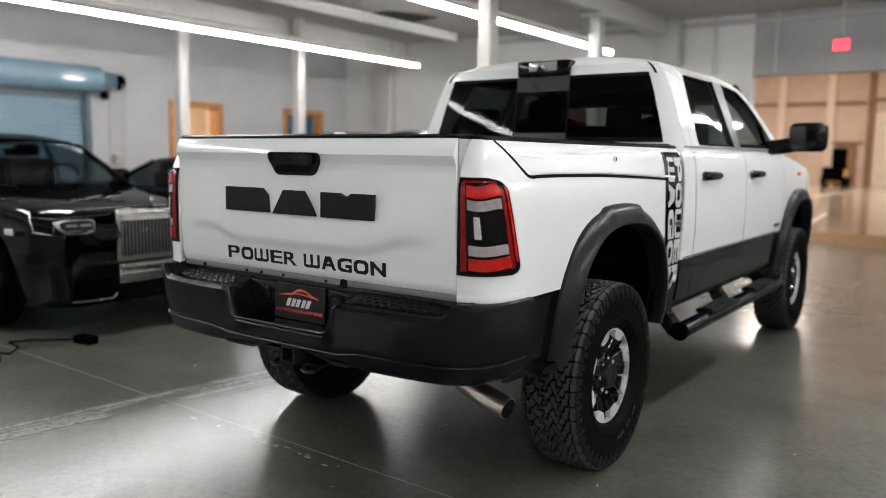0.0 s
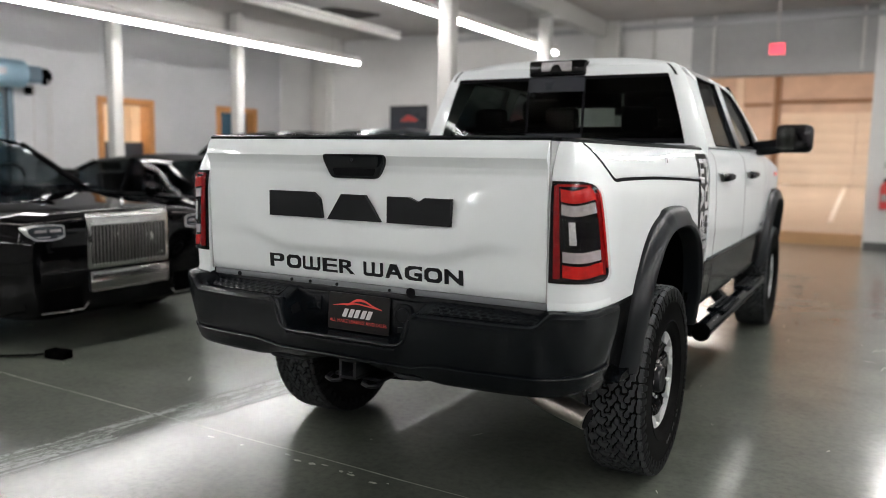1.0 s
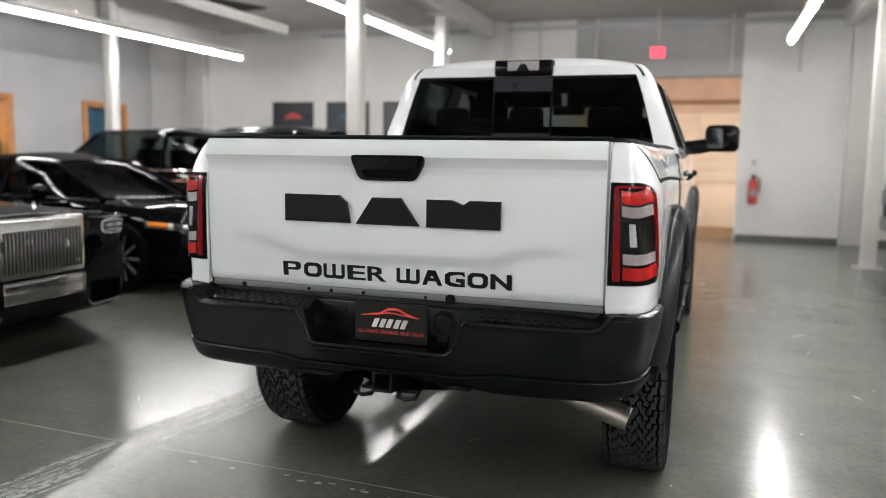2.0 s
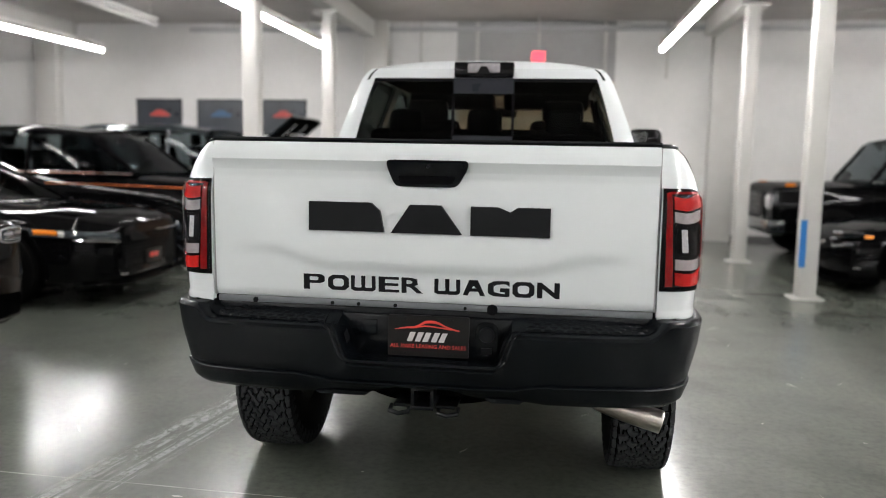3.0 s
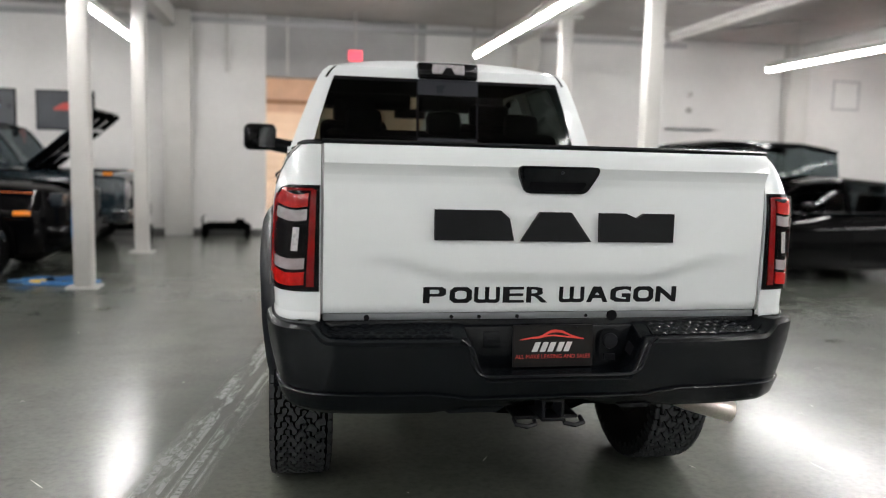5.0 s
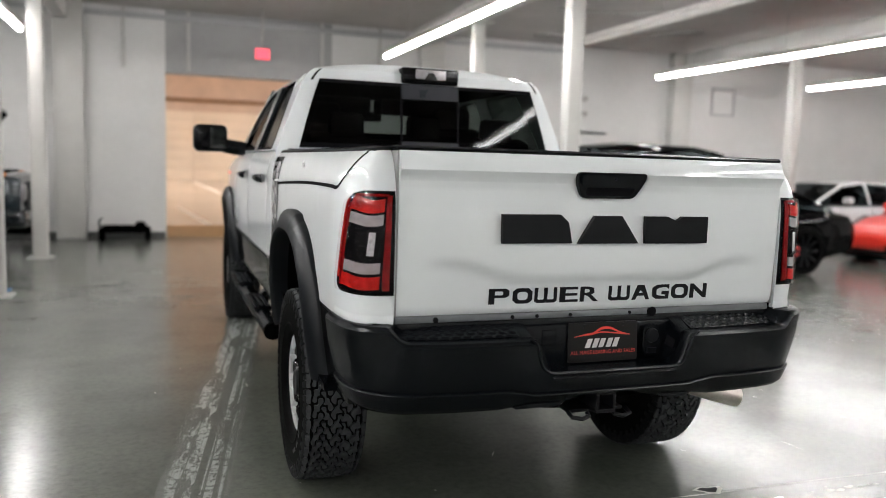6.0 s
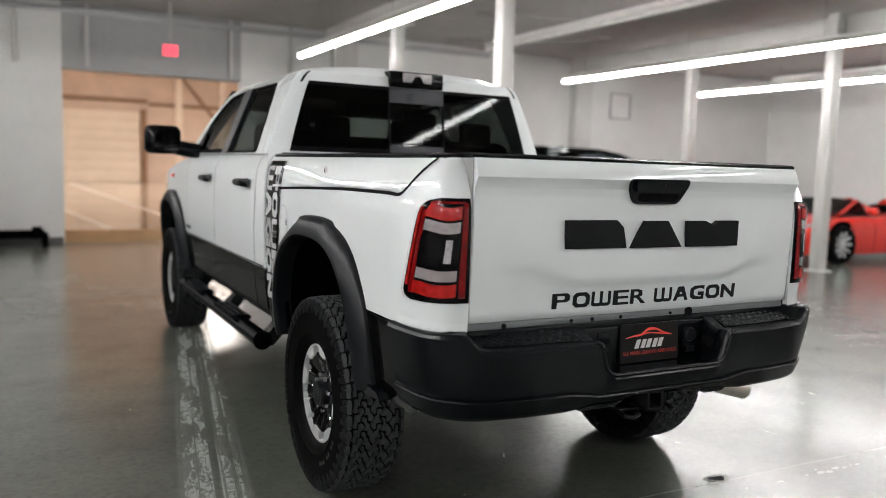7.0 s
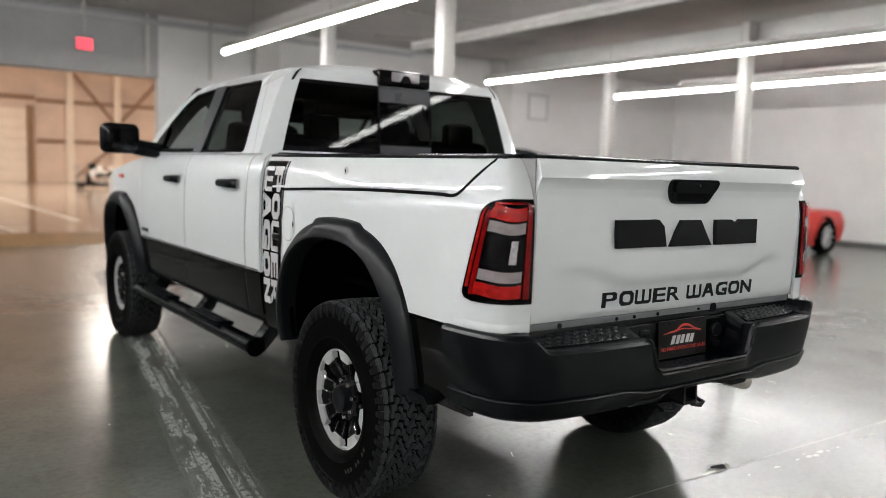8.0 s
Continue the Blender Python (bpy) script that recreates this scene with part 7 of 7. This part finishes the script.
def saloon_front(c):
    """Upright slatted grille, slim lamps, chrome lines, hood-edge highlights as bright tubes."""
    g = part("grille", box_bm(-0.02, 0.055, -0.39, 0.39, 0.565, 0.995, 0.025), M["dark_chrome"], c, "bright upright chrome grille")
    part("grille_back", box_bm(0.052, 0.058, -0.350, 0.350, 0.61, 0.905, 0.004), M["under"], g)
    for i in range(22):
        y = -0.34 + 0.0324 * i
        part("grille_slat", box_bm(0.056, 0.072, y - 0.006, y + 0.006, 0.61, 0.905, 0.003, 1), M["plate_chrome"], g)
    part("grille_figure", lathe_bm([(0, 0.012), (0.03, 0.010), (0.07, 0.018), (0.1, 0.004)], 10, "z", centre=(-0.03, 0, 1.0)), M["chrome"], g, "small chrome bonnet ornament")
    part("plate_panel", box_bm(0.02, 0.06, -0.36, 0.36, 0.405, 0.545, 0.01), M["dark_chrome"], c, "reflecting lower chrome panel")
    for y0, y1, z0, z1 in ((-0.37, 0.37, 0.545, 0.553), (-0.37, 0.37, 0.397, 0.405), (-0.37, -0.362, 0.405, 0.545), (0.362, 0.37, 0.405, 0.545)):
        part("panel_frame", box_bm(0.03, 0.068, y0, y1, z0, z1, 0.002, 1), M["chrome"], c)
    for sg in (-1, 1):
        lampw = lambda u, v, d: (0.052 - 0.7 * max(0.0, u - 0.74) ** 1.3 + d, sg * u, v)
        edge = round_poly([(0.575, 0.835), (0.575, 0.922), (0.66, 0.935), (0.79, 0.932), (0.850, 0.915), (0.838, 0.865), (0.79, 0.822), (0.66, 0.818)], 0.022, 3)
        mid = (sum(p[0] for p in edge) / len(edge), sum(p[1] for p in edge) / len(edge))
        hl = part("head_lamp", prism_bm(edge, lampw, -0.10, 0.006), M["car_rim"], c, "slim chrome-rimmed head lamp", smooth=False)
        part("lamp_lens", prism_bm([(lerp(mid[0], u, 0.945), lerp(mid[1], v, 0.86)) for u, v in edge], lampw, -0.05, 0.009), M["lamp_glass"], hl, smooth=False)
        for u0, u1, v0, v1 in ((0.605, 0.695, 0.880, 0.898), (0.72, 0.80, 0.880, 0.898), (0.60, 0.79, 0.842, 0.848)):
            part("lamp_strip", prism_bm([(u0, v0), (u1, v0), (u1, v1), (u0, v1)], lampw, 0.006, 0.0115), M["led"] if v0 < 0.85 else M["clear_lens"], hl, smooth=False)
        part("air_intake", prism_bm(round_poly([(0.44, 0.29), (0.76, 0.30), (0.77, 0.455), (0.45, 0.46)], 0.02), lambda u, v, d: (0.048 - 0.7 * max(0.0, u - 0.74) ** 1.3 + d, sg * u, v), -0.06, 0.004), M["under"], c, "black lower air intake", smooth=False)
        part("lamp_seam", tube_bm([(0.055, sg * 0.43, 0.965), (0.05, sg * 0.60, 0.955), (0.03, sg * 0.88, 0.945), (-0.16, sg * 0.97, 0.955)], 0.004, 5), M["dark_chrome"], c)
        part("chrome_line", tube_bm([(0.036, sg * 0.77, 0.288), (0.054, sg * 0.62, 0.282), (0.060, sg * 0.44, 0.280), (0.060, sg * 0.40, 0.32)], 0.006, 6), M["plate_chrome"], c, "thin chrome line under the intake")
        # chrome tube in place of the light streak along the hood edge
        part("hood_edge", tube_bm([(-1.5, sg * 0.80, 1.07), (-0.8, sg * 0.74, 1.03), (-0.15, sg * 0.50, 0.965)], 0.008, 6), M["chrome"], c)
        part("side_marker", box_bm(-0.5, -0.38, sg * 1.0 - 0.008, sg * 1.0 + 0.008, 0.80, 0.85, 0.004), M["led"], c)


def sport_front(amber=True):
    def f(c):
        part("grille", box_bm(-0.03, 0.075, -0.46, 0.46, 0.36, 0.52, 0.02), M["under"], c, "black mesh grille")
        for i in range(6):
            part("grille_slat", box_bm(0.07, 0.081, -0.43, 0.43, 0.375 + 0.026 * i, 0.382 + 0.026 * i), M["satin_black"], c)
        part("splitter", box_bm(-0.5, 0.03, -0.85, 0.85, 0.12, 0.17, 0.02), M["under"], c)
        for sg in (-1, 1):
            part("head_lamp", box_bm(-0.30, -0.04, sg * 0.70 - 0.16, sg * 0.70 + 0.16, 0.635, 0.715, 0.03), M["car_glass"], c, "slim head lamp")
            part("lamp_strip", tube_bm([(-0.03, sg * 0.60, 0.70), (-0.03, sg * 0.82, 0.715)], 0.012, 6), M["led"], c)
            if amber:
                part("side_marker", box_bm(-0.36, -0.27, sg * 0.875 - 0.03, sg * 0.875 + 0.03, 0.65, 0.69, 0.01), M["amber"], c, "amber side marker")
            part("lower_line", tube_bm([(-0.25, sg * 0.90, 0.30), (-0.02, sg * 0.60, 0.29)], 0.010, 6), M["chrome"], c)
    return f


def suv_front(line=None, hood_open=False, round_lamps=False):
    def f(c):
        part("grille", box_bm(-0.03, 0.035, -0.40, 0.40, 0.66, 1.06, 0.025), M["satin_black"], c, "dark upright grille")
        for i in range(5):
            part("grille_slat", box_bm(0.03, 0.045, -0.36, 0.36, 0.70 + 0.07 * i, 0.72 + 0.07 * i, 0.004, 1), M["car_grey"], c)
        part("bumper", box_bm(-0.2, 0.09, -0.92, 0.92, 0.42, 0.66, 0.06), M["car_grey"] if round_lamps else M["car_black"], c)
        for sg in (-1, 1):
            if round_lamps:
                part("head_lamp", lathe_bm([(-0.05, 0.13), (0.03, 0.13), (0.05, 0.11), (0.055, 0.0)], 24, "x", centre=(0, sg * 0.70, 0.92)), M["clear_lens"], c, "round head lamp")
                part("turn_lamp", box_bm(-0.32, -0.18, sg * 0.78 - 0.05, sg * 0.78 + 0.05, 1.14, 1.20, 0.02), M["amber"], c)
            else:
                part("head_lamp", box_bm(-0.14, 0.0, sg * 0.72 - 0.20, sg * 0.72 + 0.20, 0.86, 1.02, 0.03), M["car_glass_pale"], c, "squared head lamp")
                part("side_marker", box_bm(-0.50, -0.32, sg * 0.965 - 0.03, sg * 0.965 + 0.03, 0.76, 0.82, 0.01), M["amber"], c, "amber side marker")
            if line:
                part("coach_line", tube_bm([(-4.8, sg * 0.985, 1.05), (-2.0, sg * 0.985, 1.06), (-0.8, sg * 0.965, 1.035), (-0.3, sg * 0.91, 1.01)], 0.007, 6), line, c, "thin orange coach line")
        if hood_open:
            bm = box_bm(0.0, 1.32, -0.76, 0.76, -0.05, 0.0, 0.015)
            bmesh.ops.transform(bm, matrix=Matrix.Translation((-1.42, 0, 1.25)) @ Matrix.Rotation(radians(-40), 4, "Y"), verts=bm.verts)
            oh = part("open_hood", bm, M["under"], c, "raised hood panel")
            tilt = Matrix.Translation((-1.42, 0, 1.25)) @ Matrix.Rotation(radians(-40), 4, "Y")
            bm = box_bm(-0.02, 1.35, -0.80, 0.80, 0.004, 0.03, 0.012)
            bmesh.ops.transform(bm, matrix=tilt, verts=bm.verts)
            part("hood_skin", bm, M["car_slate"], oh, "slate blue outer skin")
            for x0, x1, y0, y1 in ((0.10, 1.25, -0.04, 0.04), (0.10, 1.25, -0.62, -0.54), (0.10, 1.25, 0.54, 0.62), (0.35, 0.43, -0.5, 0.5), (0.95, 1.03, -0.5, 0.5)):
                bm = box_bm(x0, x1, y0, y1, -0.085, -0.052, 0.01)
                bmesh.ops.transform(bm, matrix=tilt, verts=bm.verts)
                part("hood_rib", bm, M["car_grey"], oh)
            part("engine", box_bm(-1.3, -0.2, -0.5, 0.5, 1.1, 1.22, 0.03), M["under"], c)
    return f


saloon_body = [(0.045, 0.77, 0.95, 0.32), (0.03, 0.82, 0.98, 0.27), (-0.03, 0.88, 1.0, 0.23), (-0.25, 0.955, 1.02, 0.21), (-0.9, 1.0, 1.06, 0.20), (-1.75, 1.0, 1.13, 0.20), (-3.4, 1.0, 1.12, 0.20), (-4.6, 0.99, 1.10, 0.22), (-5.4, 0.94, 1.02, 0.26), (-5.7, 0.84, 0.92, 0.34)]
saloon_cabin = [(-1.62, 0.86, 1.12, 0.80, 1.14), (-2.35, 0.88, 1.12, 0.66, 1.56), (-3.1, 0.88, 1.12, 0.68, 1.635), (-4.2, 0.86, 1.11, 0.64, 1.58), (-5.1, 0.80, 1.09, 0.74, 1.11)]
c1 = parked_car("black luxury saloon with an upright chrome grille", saloon_body, saloon_cabin, M["car_black"], (-0.92, -4.45), 0.39, "cars along the left side", glass=M["glass_mid"], extra=saloon_front, rim_mat=M["chrome"])
c1.matrix_basis = pose(-3.45, 1.615, 0)

def sedan_front(c):
    """Blunt nose: wide black grille, wrap-round lamps with an amber corner, lower lip."""
    gp_ = lambda u, v, d: (0.050 - 0.20 * max(0.0, abs(u) - 0.40) ** 1.2 + d, u, v)
    gr = part("grille", prism_bm(round_poly([(-0.60, 0.68), (-0.55, 0.755), (0.55, 0.755), (0.60, 0.68), (0.52, 0.36), (-0.52, 0.36)], 0.03, 3), gp_, -0.05, 0.012), M["under"], c, "wide black grille", smooth=False)
    for i in range(9):
        z = 0.39 + 0.036 * i
        hw = lerp(0.50, 0.575, (z - 0.36) / 0.32)
        part("grille_slat", prism_bm([(-hw, z), (-hw * 0.5, z), (0, z), (hw * 0.5, z), (hw, z), (hw, z + 0.008), (0, z + 0.008), (-hw, z + 0.008)], gp_, 0.010, 0.020), M["seam"], gr, smooth=False)
    part("grille_bar", tube_bm([gp_(u, 0.690 + 0.012 * abs(u), 0.020) for u in frange(0.05, 0.52, 6)], 0.008, 6), M["dark_chrome"], gr, "short bright bar on the grille")
    part("plate", box_bm(0.066, 0.074, -0.16, 0.16, 0.36, 0.50, 0.004), M["plate"], c, "black dealer plate")
    part("plate_mark", box_bm(0.073, 0.077, -0.09, 0.09, 0.415, 0.465, 0.004), M["plate_red"], c)
    part("splitter", prism_bm(round_poly([(-0.74, -0.30), (-0.60, -0.06), (-0.40, 0.06), (0.40, 0.06), (0.60, -0.06), (0.74, -0.30)], 0.04), lambda u, v, d: (v + 0.02, u, d), 0.20, 0.245), M["car_black"], c, "low front lip", angle=30)
    for sg in (-1, 1):
        run = lambda k: (table(k, [(0, 0.050), (0.25, -0.02), (0.5, -0.16), (0.75, -0.40), (1, -0.66)]), table(k, [(0, 0.60), (0.25, 0.705), (0.5, 0.815), (0.75, 0.895), (1, 0.935)]))
        low, high = (lambda k: lerp(0.640, 0.690, k)), (lambda k: lerp(0.708, 0.758, k))

        def band(k0, k1, v0, v1, lift):
            rows = []
            for k in frange(k0, k1, 8):
                x, y = run(k)
                za, zb = lerp(low(k), high(k), v0), lerp(low(k), high(k), v1)
                rows.append([(x - 0.05, sg * (y - 0.05), za), (x + lift, sg * (y + lift), za), (x + lift * 1.4, sg * (y + lift * 1.4), (za + zb) / 2), (x + lift - 0.012, sg * (y + lift - 0.006), zb), (x - 0.05, sg * (y - 0.05), zb)])
            bm, vs = grid_bm(rows)
            bm.faces.new(vs[0])
            bm.faces.new(vs[-1])
            return bm
        hl = part("head_lamp", band(0.0, 1.0, 0.0, 1.0, 0.012), M["lamp_glass"], c, "dark wrap-round head lamp", angle=30)
        part("turn_lens", band(0.76, 0.97, 0.30, 0.95, 0.016), M["amber"], hl, "amber corner lens", angle=30)
        part("lamp_strip", band(0.70, 0.75, 0.15, 0.95, 0.017), M["led"], hl, smooth=False)
        part("lamp_strip", band(0.06, 0.50, 0.10, 0.24, 0.017), M["led"], hl, smooth=False)
        part("lamp_lip", tube_bm([(run(k)[0] + 0.012, sg * (run(k)[1] + 0.012), low(k) - 0.016) for k in frange(0.0, 0.62, 8)], 0.009, 6), M["chrome"], c, "bright line under the lamp")
        part("lower_intake", prism_bm(round_poly([(0.60, 0.30), (0.74, 0.31), (0.72, 0.56), (0.62, 0.54)], 0.02), lambda u, v, d: (0.03 - 0.9 * (u - 0.60) + d, sg * u, v), -0.05, 0.006), M["under"], c, "black side intake", smooth=False)
        part("lip_light", tube_bm([(0.075, sg * 0.52, 0.305), (0.055, sg * 0.62, 0.312)], 0.010, 6), M["chrome"], c, "short bright strip low in the bumper")


sedan_body = [(0.055, 0.46, 0.735, 0.31), (0.045, 0.54, 0.775, 0.27), (0.0, 0.66, 0.810, 0.245), (-0.10, 0.77, 0.840, 0.23), (-0.28, 0.87, 0.875, 0.21), (-0.6, 0.93, 0.915, 0.20), (-1.4, 0.95, 0.960, 0.19), (-3.2, 0.96, 0.965, 0.19), (-4.2, 0.95, 0.97, 0.22), (-4.75, 0.87, 0.92, 0.30), (-4.95, 0.78, 0.82, 0.36)]
sport_body = [(0.07, 0.42, 0.54, 0.32), (0.03, 0.58, 0.60, 0.27), (0.0, 0.66, 0.63, 0.24), (-0.18, 0.84, 0.72, 0.17), (-0.6, 0.93, 0.80, 0.15), (-1.4, 0.95, 0.90, 0.15), (-3.2, 0.96, 0.93, 0.15), (-4.2, 0.95, 0.96, 0.20), (-4.75, 0.86, 0.90, 0.30), (-4.9, 0.78, 0.80, 0.36)]
sport_cabin = [(-1.35, 0.80, 0.90, 0.74, 0.92), (-2.1, 0.83, 0.92, 0.60, 1.32), (-2.7, 0.83, 0.92, 0.62, 1.40), (-3.5, 0.81, 0.93, 0.58, 1.34), (-4.5, 0.72, 0.94, 0.66, 0.96)]
c2 = parked_car("glossy black sports saloon with a dealer plate", sedan_body, [(x, a, z + 0.03, b, r + 0.03) for x, a, z, b, r in sport_cabin], M["car_black"], (-0.95, -3.85), 0.365, "cars along the left side", extra=sedan_front, rim_mat=M["dark_chrome"])
c2.matrix_basis = pose(-3.70, 4.77, 0)

suv_body = [(0.06, 0.62, 0.92, 0.46), (0.0, 0.80, 1.02, 0.38), (-0.25, 0.94, 1.08, 0.28), (-0.9, 1.0, 1.14, 0.26), (-1.6, 1.0, 1.18, 0.26), (-3.6, 1.0, 1.20, 0.26), (-4.9, 0.97, 1.16, 0.30), (-5.2, 0.90, 1.05, 0.40)]
suv_cabin = [(-1.50, 0.88, 1.18, 0.82, 1.20), (-2.20, 0.90, 1.19, 0.70, 1.74), (-3.0, 0.90, 1.19, 0.72, 1.82), (-4.3, 0.88, 1.19, 0.70, 1.78), (-5.05, 0.84, 1.16, 0.76, 1.20)]
c3 = parked_car("tall black luxury estate with an orange coach line", suv_body, suv_cabin, M["car_black"], (-0.95, -4.2), 0.40, "cars along the left side", glass=M["glass_mid"], extra=suv_front(M["orange"]))
c3.matrix_basis = pose(-3.50, 7.70, 0)

box_body = [(0.0, 0.84, 1.14, 0.48), (-0.08, 0.88, 1.18, 0.44), (-0.8, 0.91, 1.20, 0.42), (-1.5, 0.91, 1.22, 0.42), (-3.5, 0.91, 1.22, 0.42), (-4.55, 0.90, 1.22, 0.45), (-4.62, 0.88, 1.20, 0.5)]
box_cabin = [(-1.38, 0.84, 1.22, 0.80, 1.24), (-1.80, 0.85, 1.22, 0.72, 1.86), (-2.6, 0.85, 1.22, 0.73, 1.96), (-4.0, 0.85, 1.22, 0.73, 1.95), (-4.60, 0.84, 1.22, 0.72, 1.86)]
c4 = parked_car("slate blue boxy off-roader with its hood raised", box_body, box_cabin, M["car_slate"], (-0.85, -3.75), 0.40, "cars along the left side", glass=M["glass_mid"], extra=suv_front(None, True, True), boxy=True)
c4.matrix_basis = pose(-3.45, 10.65, 0)

c5 = parked_car("low black sports car with red brake calipers", sport_body, sport_cabin, M["car_black"], (-0.86, -3.75), 0.36, "cars along the right side", extra=sport_front(), caliper=M["ext_red"], rim_mat=M["satin_black"])
c5.matrix_basis = pose(3.72, 7.55, 0, 0, 0, 180)
c6 = parked_car("black boxy off-roader parked by the back wall", box_body, box_cabin, M["car_black"], (-0.85, -3.75), 0.42, "cars along the right side", glass=M["glass_mid"], extra=suv_front(None, False, True), boxy=True)
c6.matrix_basis = pose(3.70, 10.3, 0, 0, 0, 180)

red_body = [(0.06, 0.32, 0.46, 0.28), (0.0, 0.50, 0.52, 0.22), (-0.2, 0.80, 0.62, 0.15), (-0.7, 0.95, 0.76, 0.13), (-1.3, 0.97, 0.84, 0.13), (-2.4, 0.95, 0.86, 0.13), (-3.4, 0.98, 0.93, 0.14), (-4.3, 0.94, 0.90, 0.22), (-4.55, 0.84, 0.80, 0.34)]
red_cabin = [(-1.15, 0.78, 0.84, 0.72, 0.86), (-1.80, 0.76, 0.86, 0.58, 1.15), (-1.90, 0.76, 0.86, 0.60, 1.14), (-2.0, 0.74, 0.86, 0.66, 0.92)]


def roadster_rear(c):
    """Two head fairings and seats behind the open cockpit, and a low rounded nose."""
    nose = lambda u, v, d: (0.068 - 0.34 * max(0.0, abs(u) - 0.22) ** 1.4 + d, u, v)
    gr = part("grille", prism_bm(round_poly([(-0.50, 0.235), (-0.44, 0.355), (0.44, 0.355), (0.50, 0.235), (0.36, 0.190), (-0.36, 0.190)], 0.04, 4), nose, -0.10, 0.012), M["under"], c, "low black grille mouth", smooth=False)
    for z in (0.235, 0.275, 0.315):
        part("grille_slat", tube_bm([nose(u, z, 0.010) for u in frange(-0.42, 0.42, 10)], 0.005, 5), M["satin_black"], gr)
    part("splitter", prism_bm(round_poly([(-0.80, -0.35), (-0.62, -0.10), (-0.35, 0.06), (0.35, 0.06), (0.62, -0.10), (0.80, -0.35)], 0.05), lambda u, v, d: (v, u, d), 0.115, 0.150), M["under"], c, "black front lip", angle=30)
    for sg in (-1, 1):
        rows = []
        for x, y, z, w in ((-0.16, 0.60, 0.590, 0.012), (-0.28, 0.645, 0.640, 0.045), (-0.45, 0.69, 0.690, 0.060), (-0.62, 0.735, 0.735, 0.045), (-0.78, 0.77, 0.765, 0.012)):
            rows.append([(x, sg * (y - w), z - 0.02), (x, sg * (y - w), z + 0.012), (x, sg * y, z + 0.014), (x, sg * (y + w), z - 0.008), (x, sg * (y + w), z - 0.04)])
        hl = part("head_lamp", grid_bm(rows)[0], M["clear_lens"], c, "long swept-back head lamp", angle=50)
        part("lamp_strip", tube_bm([(-0.22, sg * 0.640, 0.640), (-0.45, sg * 0.705, 0.705), (-0.68, sg * 0.765, 0.755)], 0.011, 6), M["led"], hl)
        part("side_marker", box_bm(-0.62, -0.50, sg * 0.94 - 0.010, sg * 0.94 + 0.010, 0.44, 0.48, 0.006), M["amber"], c)
    part("cockpit_well", box_bm(-3.0, -1.95, -0.68, 0.68, 0.70, 0.885, 0.03), M["under"], c, "open black cockpit")
    for sg in (-1, 1):
        rows = []
        for k in range(9):
            t = k / 8
            h, w = 0.26 * (1 - t) ** 1.3 + 0.01, lerp(0.20, 0.13, t)
            rows.append([(lerp(-3.0, -4.1, t), sg * 0.38 + w * math.cos(a), 0.88 + h * math.sin(a)) for a in frange(0, math.pi, 10)])
        bm, vs = grid_bm(rows)
        bm.faces.new(vs[0])
        part("head_fairing", bm, M["car_red"], c, "red fairing behind the seat")
        part("seat", box_bm(-2.95, -2.80, sg * 0.38 - 0.22, sg * 0.38 + 0.22, 0.60, 1.05, 0.06), M["seat"], c, "black bucket seat")


c7 = parked_car("bright red low open-topped sports car", red_body, red_cabin, M["car_red"], (-0.95, -3.55), 0.35, "cars along the right side", extra=roadster_rear, rim_mat=M["car_rim"], open_top=True)
c7.matrix_basis = pose(9.78, 7.55, 0, 0, 0, 180)
c8 = parked_car("white low sports car behind the red one", sport_body, sport_cabin, M["car_white"], (-0.86, -3.75), 0.35, "cars along the right side", extra=sport_front(False))
c8.matrix_basis = pose(9.3, 10.4, 0, 0, 0, 180)
